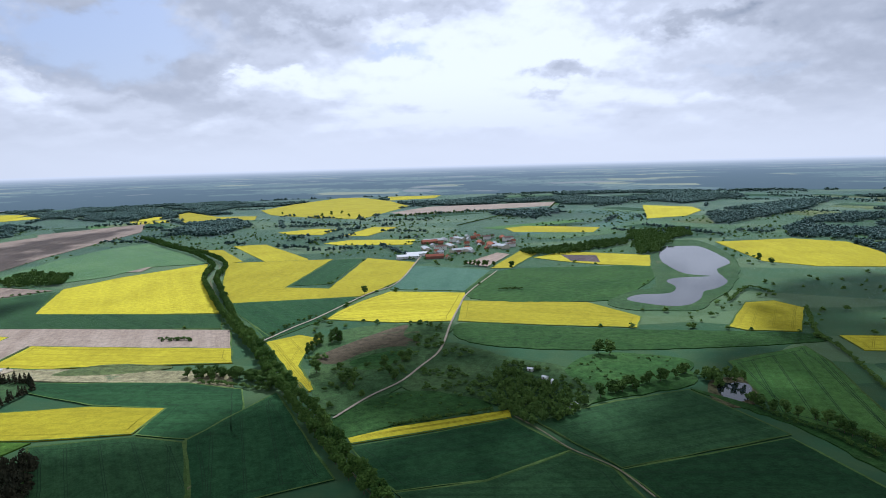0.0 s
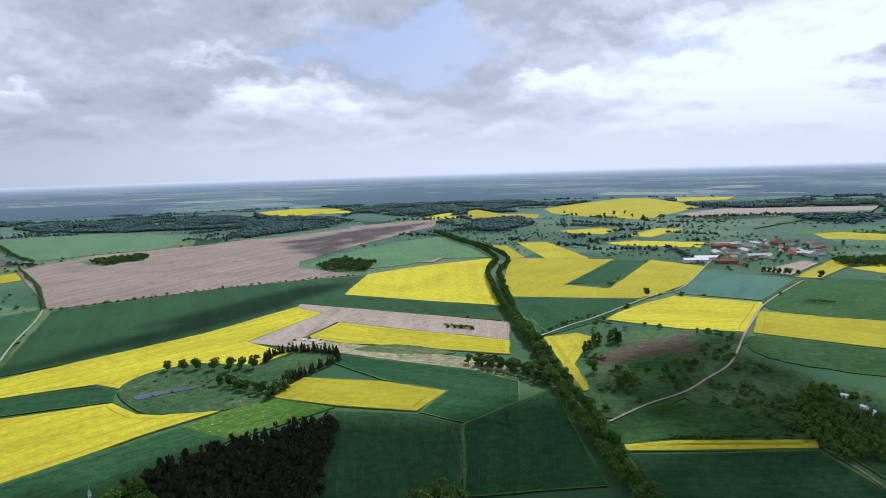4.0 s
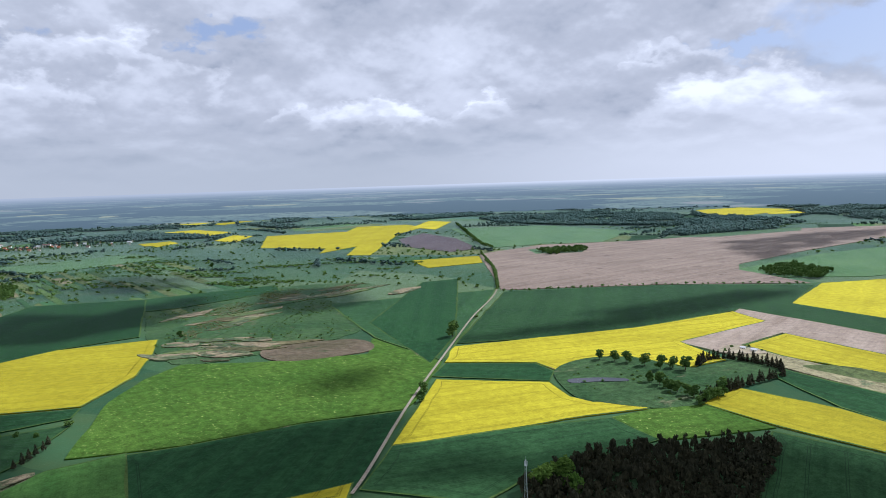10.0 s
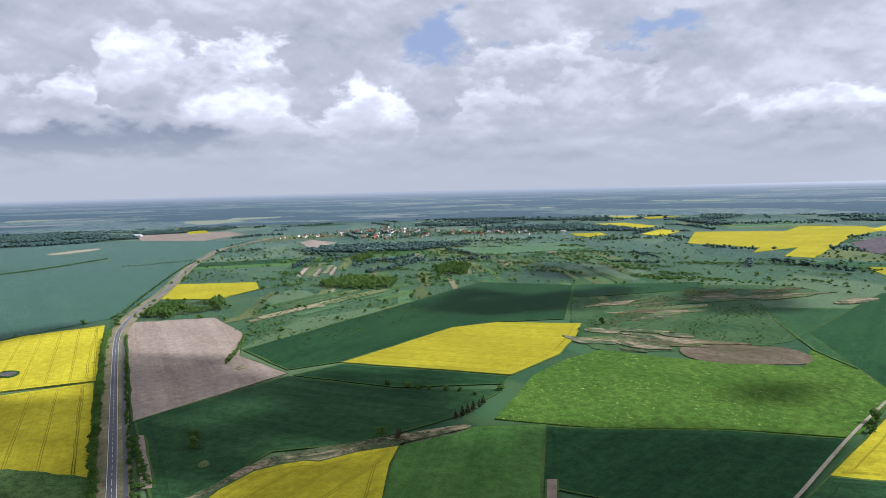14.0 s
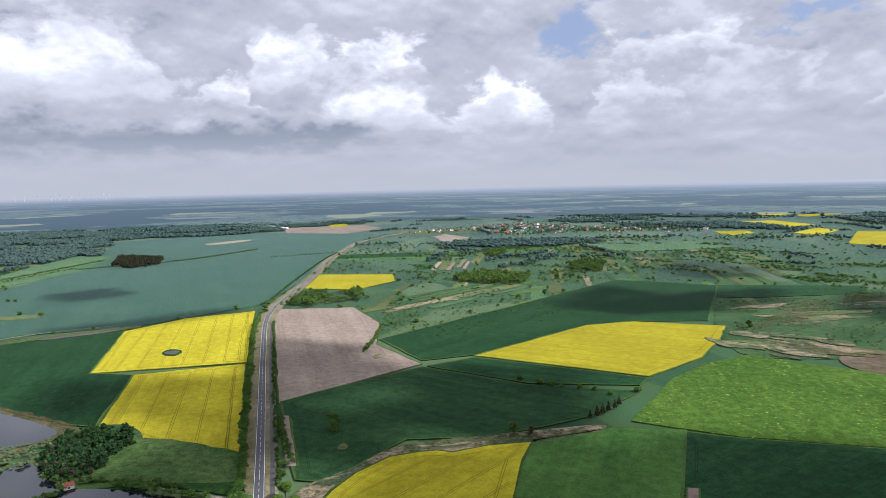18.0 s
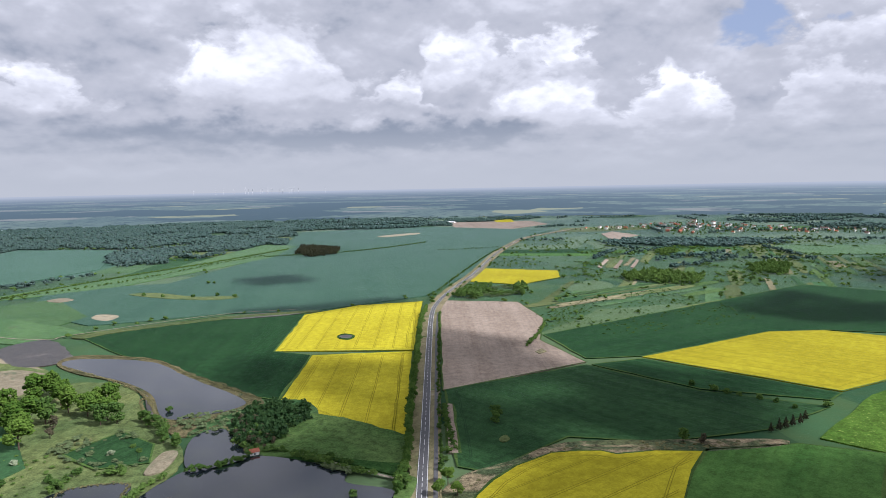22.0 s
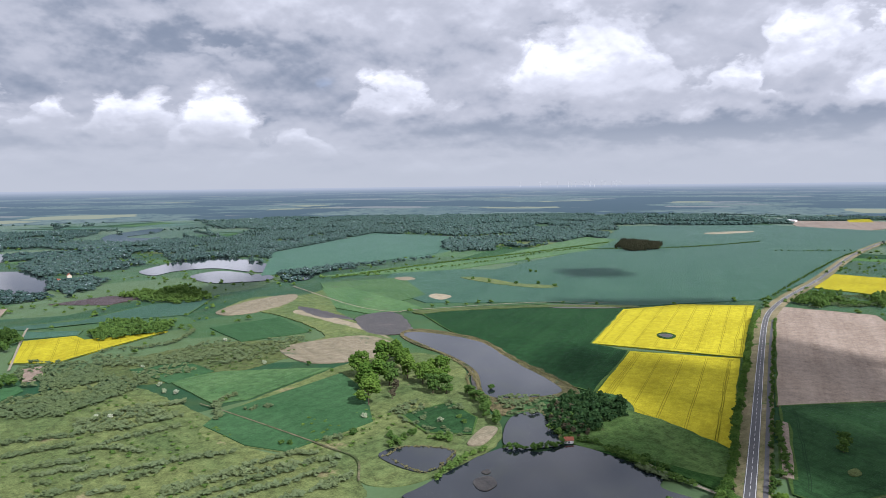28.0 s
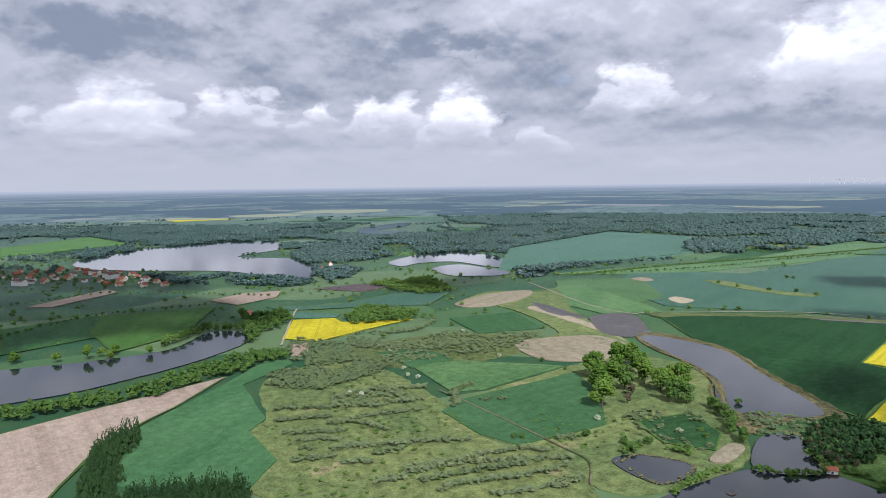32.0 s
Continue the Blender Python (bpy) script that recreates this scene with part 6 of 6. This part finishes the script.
trees_at("maple", (-128, -954), (-130, -1062), (-134, -951))
wood("spruces", (25, -484), (17, -582), (-6, -593), (-10, -559), (2, -537), (1, -456), (4, -432), (20, -438))
wood("spruces", (4, -453), (-10, -462), (-72, -452), (-79, -435), (-74, -400), (2, -431))
scrub("willow", (-128, -774), (-179, -893), (-251, -826), (-265, -728), (-245, -685), (-164, -663), (-123, -681))
scrub("willow", (-243, -796), (-385, -859), (-486, -793), (-404, -726), (-261, -716))
wood("copse", (-262, -1001), (-311, -1059), (-384, -997), (-355, -939), (-266, -947))
wood("far", (44, -1695), (-122, -1647), (-310, -1426), (-255, -1369), (-28, -1516))
wood("far", (-347, -2104), (-636, -2326), (-651, -1982), (-561, -1738), (-443, -1572), (-333, -1368), (-328, -1489), (-342, -1744))
wood("far", (-682, -1866), (-819, -2528), (-1432, -2815), (-1838, -2764), (-1633, -1929), (-1619, -2306), (-944, -1824), (-813, -1623), (-822, -1829))
wood("far", (775, -4099), (-284, -3653), (-931, -3473), (-563, -2749), (-358, -2511), (58, -2409), (207, -2153), (258, -2346), (99, -2628), (298, -3181), (603, -3216))
wood("farther", (-1804, -3570), (-2985, -3340), (-3628, -2628), (-2057, -1463), (-1409, -1561), (-1708, -2437), (-1525, -3003))
wood("far", (-821, -1572), (-1052, -1424), (-1240, -1448), (-875, -1392), (-714, -1278), (-745, -1420))
wood("farther", (843, -4400), (-11, -4480), (-1071, -4350), (-1150, -4330), (-14, -4480), (839, -4401))
wood("copse", (-111, -918), (-129, -1047), (-194, -1096), (-198, -1015), (-150, -948), (-128, -881))
wood("copse", (-389, -1320), (-528, -1346), (-511, -1178), (-444, -1172))
hedge("loose", (182, -1061), (78, -1182), (-90, -1217))
hedge("loose", (236, -1338), (71, -1429), (-198, -1265))
hedge("hedge", (-804, -1271), (-1144, -1331), (-1519, -1354), (-1929, -1405))
scrub("willow", (-383, -470), (-428, -484), (-447, -443), (-414, -376), (-376, -391))
cloud_over((-337, 443), (-362, 530), (-262, 540), (-215, 590), (-150, 640), (-116, 593), (-70, 529), (47, 550), (81, 479), (115, 472), (214, 510), (302, 448), (269, 398), (-326, 428))
cloud_over((24, 641), (100, 591), (73, 536), (1, 535), (-45, 562))
cloud_over((-479, 278), (-406, 401), (-342, 515), (-230, 530), (-161, 600), (-81, 463), (-451, 247))
cloud_over((-1221, -27), (-1427, 65), (-1346, 200), (-1408, 374), (-1199, 341), (-1156, 175), (-1130, 66))
cloud_over((-1639, 200), (-1893, 272), (-1785, 398), (-1581, 398), (-1546, 275))
cloud_over((-1191, 394), (-1387, 499), (-1314, 628), (-1112, 586), (-1097, 476))
cloud_over((-1303, 1885), (-1303, 2212), (-1168, 2633), (-1099, 2236), (-1055, 1790), (-986, 1519))
cloud_over((-140, 690), (-80, 900), (0, 930), (60, 760), (140, 650), (60, 570), (-80, 600))
cloud_over((-795, 789), (-762, 1150), (-677, 1179), (-684, 932), (-715, 778))
cloud_over((-784, 529), (-754, 773), (-693, 942), (-681, 755), (-749, 559))
cloud_over((-718, 302), (-697, 349), (-647, 343), (-668, 293))
cloud_over((-620, 76), (-578, 207), (-566, 329), (-449, 248), (-435, 192), (-556, 68))
cloud_over((-731, 329), (-725, 402), (-661, 356), (-673, 304))
cloud_over((-624, 109), (-578, 349), (-427, 225), (-467, 11), (-535, 38))
cloud_over((-745, -69), (-744, 26), (-621, 40), (-631, -78))
cloud_over((-834, -348), (-905, -243), (-789, -214), (-771, -276), (-734, -298))
cloud_over((-658, -167), (-713, -81), (-624, 5), (-582, -83), (-601, -160))
cloud_over((-1258, -1044), (-1388, -978), (-1292, -850), (-1175, -929))
cloud_over((-918, -783), (-1027, -689), (-1151, -584), (-1111, -540), (-969, -626))
cloud_over((-698, -526), (-676, -424), (-561, -394), (-590, -486))
cloud_over((334, -1553), (-166, -1246), (-149, -944), (61, -1000), (190, -926))
cloud_over((-432, -1310), (-741, -1410), (-639, -1255), (-466, -1175))
hedge("willows", (-118, -605), (-144, -597), (-170, -588))
hedge("willows", (-155, -552), (-194, -556), (-234, -556))
hedge("willows", (-113, -573), (-137, -571), (-157, -567))
hedge("willows", (-153, -549), (-175, -544), (-193, -516))
hedge("willows", (-116, -540), (-138, -534), (-158, -528))
hedge("willows", (-121, -519), (-139, -516), (-157, -509))
hedge("willows", (-122, -500), (-130, -498))
hedge("willows", (-142, -494), (-179, -487), (-215, -479), (-247, -472))
hedge("willows", (-113, -482), (-127, -479), (-144, -475))
hedge("willows", (-169, -470), (-182, -472), (-194, -473))
hedge("willows", (-144, -463), (-154, -462), (-164, -457))
hedge("willows", (-182, -436), (-228, -437), (-275, -440), (-288, -428))
hedge("willows", (-181, -430), (-221, -431), (-263, -420), (-299, -411))
hedge("willows", (-186, -414), (-219, -415), (-261, -412))
hedge("willows", (-191, -395), (-220, -399), (-254, -395), (-290, -397))
hedge("willows", (-157, -424), (-169, -423), (-179, -421))
hedge("willows", (-223, -377), (-253, -373), (-275, -371))
hedge("willows", (-218, -582), (-232, -581), (-244, -583))
hedge("willows", (-290, -873), (-343, -881), (-391, -939))
hedge("willows", (-232, -628), (-253, -619), (-266, -619))
hedge("willows", (-265, -553), (-284, -595), (-306, -608))
hedge("willows", (-308, -444), (-318, -446), (-320, -441))
hedge("willows", (-266, -375), (-280, -377), (-287, -377))
scrub("dense", (-177, -798), (-233, -807), (-239, -726), (-222, -681), (-186, -660), (-168, -649), (-136, -663), (-116, -690), (-165, -729))
scrub("dense", (-170, -630), (-228, -636), (-244, -585), (-215, -581), (-201, -575), (-167, -589))
scrub("willow", (-249, -892), (-288, -898), (-304, -867), (-365, -782), (-386, -794), (-321, -750), (-263, -794), (-233, -823))
hedge("reeds", (-620, -725), (-638, -632), (-601, -537), (-559, -408))
hedge("reeds", (-577, -705), (-549, -583), (-521, -512), (-480, -454), (-483, -426), (-521, -401))
hedge("reeds", (-520, -513), (-492, -472), (-472, -451), (-485, -477), (-516, -516))
hedge("hedge", (-401, -343), (-414, -328), (-431, -322), (-453, -319), (-458, -270), (-455, -242))
hedge("hedge", (-327, -336), (-358, -347), (-391, -354))
hedge("reeds", (-454, -398), (-482, -392), (-479, -376), (-447, -330))
hedge("reeds", (-323, -390), (-347, -395), (-368, -365), (-329, -348), (-324, -384))
cloud_over((97, 575), (202, 635), (263, 732), (360, 818), (522, 1182), (822, 1254), (311, 409), (62, 408))
cloud_over((-900, -407), (-911, -288), (-786, -161), (-644, -208), (-594, -89), (-511, -131), (-520, -226))
wood("copse", (-2090, -265), (-2172, -242), (-2126, -202), (-1999, -220))
cloud_over((-428, -343), (-596, -252), (-477, -192), (-308, -296))
cloud_over((-725, -461), (-735, -336), (-521, -229), (-470, -286))
cloud_over((443, -2023), (-64, -1770), (-67, -1394), (342, -1588))
scrub("spots", (-89, -416), (-105, -580), (-142, -662), (-221, -708), (-256, -593), (-260, -452), (-292, -373), (-259, -346))
scrub("spots", (-241, -738), (-378, -842), (-470, -763), (-391, -701), (-269, -700))
scrub("spots", (-284, -504), (-373, -507), (-383, -470), (-447, -443), (-364, -408), (-301, -423), (-273, -460))
scrub("spots", (-1176, -304), (-1400, -146), (-1250, -29), (-1135, 30), (-951, -150), (-961, -250))
scrub("spots", (-1348, 278), (-1430, 506), (-1156, 534), (-926, 472), (-875, 311), (-924, 198))
scrub("spots", (-101, 592), (-41, 660), (38, 613), (-46, 572), (-85, 547))
scrub("spots", (121, 714), (170, 774), (254, 744), (240, 694), (153, 648))
scrub("spots", (-546, 501), (-581, 576), (-499, 614), (-446, 720), (-426, 559), (-449, 518))
trees_at("bush", (-350, -420), (-356, -410), (-346, -408), (-366, -412), (-332, -445), (-498, -461), (-380, -394), (-382, -387))
trees_at("bush*0.7", (-292, -598), (-279, -463), (-284, -458), (-414, -663), (-419, -622), (-420, -418), (-415, -406))
hedge("hedge", (90, 1172), (129, 1177))
trees_at("blossom", (-11, -718), (-19, -719), (23, -701), (-262, -690), (-258, -663), (-265, -652), (-267, -802), (-198, -618), (-394, -842), (-361, -472))
trees_at("blossom", (-188, -624), (-272, -774), (-379, -699), (-402, -422))
hedge("hedge", (-453, -290), (-447, -250), (-443, -215))
hedge("willows", (-444, -260), (-442, -233))
trees_at("bush*0.8", (-441, -196), (-411, -213), (-503, -187), (-488, -182))
scrub("spots", (-1050, -298), (-1167, -219), (-1102, -189), (-1012, -231))
trees_at("bush*0.6", (-519, 736), (-525, 757), (-513, 773), (-493, 768), (-499, 732))
cloud_over((-742, -171), (-827, -94), (-785, 40), (-473, 60), (-375, -110), (-454, -138), (-520, -125), (-567, -47), (-638, -100))
trees_at("bud*0.65", (-489, -379), (-503, -383), (-492, -366), (-505, -369), (-475, -356), (-478, -350), (-492, -352), (-461, -338), (-461, -330), (-476, -334), (-455, -319), (-468, -321), (-460, -348))
trees_at("bush*1.1", (-478, -366), (-488, -356), (-477, -341), (-470, -346), (-490, -343), (-480, -331), (-452, -325), (-453, -337))
cloud_over((-444, -138), (-513, -123), (-538, -98), (-570, -15), (-522, -18), (-447, -19), (-385, -127))

# ---------------------------------------------------------------- buildings
def box_bm(x, y, z, cx=0, cy=0, cz=0, bm=None):
    bm = bm or bmesh.new()
    bmesh.ops.create_cube(bm, size=1.0, matrix=Matrix.Translation((cx, cy, cz + z / 2)) @ Matrix.Diagonal((x, y, z, 1)))
    return bm


def gable_bm(length, width, base, rise, over=0.5, thick=0.25):
    """Two pitched slabs that meet at the ridge."""
    bm = bmesh.new()
    h, w = length / 2 + over, width / 2 + over
    drop = rise * over / (width / 2)
    for s in (-1, 1):
        lo, hi = (s * w, base - drop), (0.0, base + rise)
        vs = [bm.verts.new(p) for p in ((-h, lo[0], lo[1]), (h, lo[0], lo[1]), (h, hi[0], hi[1]), (-h, hi[0], hi[1]),
                                        (-h, lo[0], lo[1] + thick), (h, lo[0], lo[1] + thick), (h, hi[0], hi[1] + thick), (-h, hi[0], hi[1] + thick))]
        for q in ((0, 1, 2, 3), (4, 7, 6, 5), (0, 4, 5, 1), (2, 6, 7, 3), (0, 3, 7, 4), (1, 5, 6, 2)):
            bm.faces.new([vs[i] for i in q])
    bmesh.ops.recalc_face_normals(bm, faces=bm.faces[:])
    return bm


def body_bm(length, width, base, rise):
    bm = bmesh.new()
    h, w = length / 2, width / 2
    lo = [bm.verts.new(p) for p in ((-h, -w, -0.3), (h, -w, -0.3), (h, w, -0.3), (-h, w, -0.3))]
    hi = [bm.verts.new(p) for p in ((-h, -w, base), (h, -w, base), (h, w, base), (-h, w, base))]
    a, b = bm.verts.new((-h, 0, base + rise - 0.05)), bm.verts.new((h, 0, base + rise - 0.05))
    bm.faces.new(lo[::-1])
    bm.faces.new((lo[0], lo[1], hi[1], hi[0]))
    bm.faces.new((lo[2], lo[3], hi[3], hi[2]))
    bm.faces.new((lo[1], lo[2], hi[2], b, hi[1]))
    bm.faces.new((lo[3], lo[0], hi[0], a, hi[3]))
    return bm


HOUSES = {
    # kind: length, width, eaves, rise, wall, roof, windows a side, name, label, category
    "red": (12, 8.5, 4.2, 3.8, "render_cream", "roof_red", 2, "house", "cream rendered village house with red tiled roof", "house"),
    "white": (11, 8.5, 4.6, 3.4, "render_white", "roof_brown", 2, "house", "white rendered village house with brown roof", "house"),
    "brick": (14, 9, 4.4, 3.6, "brick", "roof_red", 3, "house", "red brick farmhouse with red tiled roof", "house"),
    "grey": (13, 9, 4.2, 3.0, "render_white", "roof_grey", 2, "house", "white house with pale grey sheet roof", "house"),
    "block": (26, 11, 8.5, 2.6, "render_white", "roof_brown", 5, "apartment_house", "long two-storey rendered apartment house", "house"),
    "barn": (46, 16, 5.0, 3.2, "render_white", "roof_white", 6, "barn", "long white farm barn with pale sheet roof", "barn"),
    "barn_red": (40, 14, 5.0, 4.2, "brick", "roof_red", 5, "barn", "long brick barn with red roof", "barn"),
    "barn_grey": (52, 18, 5.5, 3.0, "render_cream", "roof_grey", 6, "barn", "long farm hall with grey sheet roof", "barn"),
    "shed": (6, 4, 2.5, 1.0, "render_white", "roof_white", 1, "garden_shed", "small white garden shed among trees", "shed"),
    "hut": (7, 5, 2.6, 1.8, "render_white", "roof_red", 1, "fishing_hut", "small hut with red roof at the pond dam", "hut"),
}
built = {}
hrng = random.Random(9)


def house(kind, x, y, turn):
    ln, wd, base, rise, wall, roof, wins, name, label, category = HOUSES[kind]
    if kind not in built:
        top = new(name)
        part("wall", body_bm(ln, wd, base, rise), wall, top)
        r = part("roof", gable_bm(ln, wd, base, rise), roof, top)
        if category == "house":
            part("chimney", box_bm(0.7, 0.7, 1.6, ln * 0.22, 0.6, base + rise - 0.7), "brick", r)
        for s in (-1, 1):
            for i in range(wins):
                px = ln * ((i + 0.5) / wins - 0.5)
                if s > 0 and i == wins // 2:
                    part("door", box_bm(1.2, 0.12, 2.1, px, s * (wd / 2 + 0.03), 0), "door", top)
                else:
                    part("window", box_bm(1.3, 0.12, 1.4, px, s * (wd / 2 + 0.03), base - 2.4), "glass", top)
        tagged(top, label, category, category + "s")
        built[kind] = top
        ob = top
    else:
        ob = copy_thing(built[kind], Matrix())
    k = hrng.uniform(0.9, 1.15)
    ob.matrix_basis = Matrix.Translation((x, y, 0.6)) @ Matrix.Rotation(radians(turn), 4, "Z") @ Matrix.Diagonal((k, k, k, 1))
    return ob


def houses_at(kind, *pts):
    what, _, turn = kind.partition("*")
    for x, y in pts:
        house(what, x, y, float(turn or hrng.uniform(0, 180)))


def village(kind, *poly):
    count, turn, mix = {
        "farm": (46, 20, ("red", "grey", "brick", "white", "barn_red", "grey", "block", "barn_grey")),
        "long": (110, 75, ("red", "white", "grey", "red", "brick", "white", "block")),
        "lake": (52, 40, ("red", "red", "brick", "white", "red", "block")),
    }[kind]
    x0, y0 = np.min(poly, axis=0)
    x1, y1 = np.max(poly, axis=0)
    put, tries = [], 0
    while len(put) < count and tries < 6000:
        tries += 1
        x, y = hrng.uniform(x0, x1), hrng.uniform(y0, y1)
        if not bool(inside(poly, np.array(x), np.array(y))) or any(math.dist((x, y), q) < 24 for q in put):
            continue
        put.append((x, y))
        house(hrng.choice(mix), x, y, turn + hrng.choice((0, 90)) + hrng.uniform(-12, 12))
    xs, ys = scatter(poly, 22.0, wrng, 0.5)
    far_enough = np.array([min(math.dist((x, y), q) for q in put) > 11 for x, y in zip(xs, ys)], bool) & (wrng.uniform(size=len(xs)) > 0.6)
    xs, ys = xs[far_enough], ys[far_enough]
    canopy("garden_trees", xs, ys, wrng.uniform(5, 11, len(xs)), wrng.uniform(2.5, 4.5, len(xs)), "leaf", 22, wrng, "garden trees between the village houses", "garden tree")


def mast(*at):
    """Lattice radio mast beside the pine wood."""
    (x, y), = at
    top = new("radio_mast")
    h = 38.0
    for i in range(3):
        a = 2 * math.pi * i / 3
        v, f = tube([(1.5 * math.cos(a), 1.5 * math.sin(a), -0.3), (0.45 * math.cos(a), 0.45 * math.sin(a), h)], [0.14, 0.09], 6)
        mesh_object("leg", v, f, "steel", top)
    for k in range(16):
        z0, z1 = h * k / 16, h * (k + 1) / 16
        v, f = [], []
        for i in range(3):
            a, b = 2 * math.pi * i / 3, 2 * math.pi * (i + 1) / 3
            r0, r1 = 1.5 - 1.05 * k / 16, 1.5 - 1.05 * (k + 1) / 16
            v2, f2 = tube([(r0 * math.cos(a), r0 * math.sin(a), z0), (r1 * math.cos(b), r1 * math.sin(b), z1)], [0.06, 0.06], 4)
            n = len(v)
            v += v2
            f += [tuple(j + n for j in q) for q in f2]
        mesh_object("bracing", v, f, "steel", top)
    for i in range(3):
        a = 2 * math.pi * i / 3 + 0.5
        part("antenna", box_bm(0.35, 0.25, 2.4, 0.9 * math.cos(a), 0.9 * math.sin(a), h - 3.2), "turbine_white", top, "white panel antenna")
    part("platform", box_bm(1.6, 1.6, 0.15, 0, 0, h - 3.6), "steel", top)
    v, f = tube([(0, 0, h - 0.5), (0, 0, h + 2.5)], [0.06, 0.03], 5)
    mesh_object("lightning_rod", v, f, "steel", top)
    top.location = (x, y, 0.4)
    tagged(top, "slim grey lattice radio mast with white panel antennas", "mast")


turbine_made = []


def turbines(*pts):
    """Wind turbines on the far rise."""
    for x, y in pts:
        if not turbine_made:
            top = new("wind_turbine")
            v, f = tube([(0, 0, -6), (0, 0, 25), (0, 0, 52)], [1.5, 1.2, 0.8], 8)
            mesh_object("tower", v, f, "turbine_white", top)
            part("nacelle", box_bm(2.0, 5.0, 2.0, 0, 1.0, 51.5), "turbine_white", top)
            hub = part("hub", box_bm(1.4, 1.4, 1.4, 0, -2.2, 51.8), "turbine_white", top)
            for i in range(3):
                a = 2 * math.pi * i / 3 + 0.4
                n = 8
                v, f = [], []
                for j in range(n + 1):
                    r = 0.5 + 19.0 * j / n
                    wd = 1.3 * (1 - j / n) + 0.2
                    for s in (-1, 1):
                        v.append((r * math.sin(a) + s * wd / 2 * math.cos(a), -2.6, 52.5 + r * math.cos(a) - s * wd / 2 * math.sin(a)))
                        v.append((r * math.sin(a) + s * wd / 2 * math.cos(a), -2.2, 52.5 + r * math.cos(a) - s * wd / 2 * math.sin(a)))
                for j in range(n):
                    b = 4 * j
                    for q in ((0, 2, 6, 4), (1, 5, 7, 3), (0, 4, 5, 1), (2, 3, 7, 6)):
                        f.append(tuple(b + k for k in q))
                mesh_object("blade", v, f, "turbine_white", hub)
            tagged(top, "white three-bladed wind turbine on the horizon", "wind turbine", "wind farm")
            turbine_made.append(top)
            ob = top
        else:
            ob = copy_thing(turbine_made[0], Matrix())
        d = Vector((x - MID[0], y - MID[1], 0)).normalized()
        yaw = math.degrees(math.atan2(d.y, d.x)) - 90
        ob.matrix_basis = Matrix.Translation((MID[0] + d.x * (RIM + 325), MID[1] + d.y * (RIM + 325), 166.0)) @ Matrix.Rotation(radians(yaw), 4, "Z") @ Matrix.Diagonal((0.7, 0.7, 0.7, 1))


village("farm", (-58, 1643), (-43, 1931), (103, 2056), (183, 1891), (176, 1721), (83, 1675), (-11, 1540))
houses_at("barn*15", (-86, 1591), (-67, 1635))
houses_at("barn_red*100", (92, 1834), (117, 1780))
houses_at("barn_grey*20", (137, 1752))
houses_at("shed", (85, 713), (96, 684), (100, 672), (93, 652), (109, 601))
village("long", (-3040, -737), (-3407, -504), (-3801, -294), (-3348, -16), (-3161, 562), (-2912, 519), (-2964, 83), (-2830, -189), (-3080, -453), (-2953, -668))
houses_at("barn*80", (-3471, -1596), (-3550, -1590), (-3482, -1512))
village("lake", (368, -1791), (283, -1943), (97, -1802), (7, -1616), (-40, -1456), (79, -1538), (171, -1627), (329, -1615))
houses_at("red", (-360, -1623), (-398, -1707), (-392, -1583), (-141, -1083))
turbines((-3252, -3081), (-3337, -2989), (-3365, -2957), (-3407, -2909), (-3448, -2860), (-3460, -2846), (-3475, -2827), (-3504, -2791), (-3530, -2758), (-3548, -2736), (-3574, -2702), (-3586, -2685), (-3609, -2654), (-3626, -2631), (-3642, -2608), (-3735, -2474))
turbines((-3449, -2859), (-3461, -2845), (-3476, -2826), (-3511, -2782), (-3533, -2755), (-3618, -2642))
houses_at("shed", (-512, 760), (-497, 759))
houses_at("hut", (-445, -321))
mast((-343, 291))
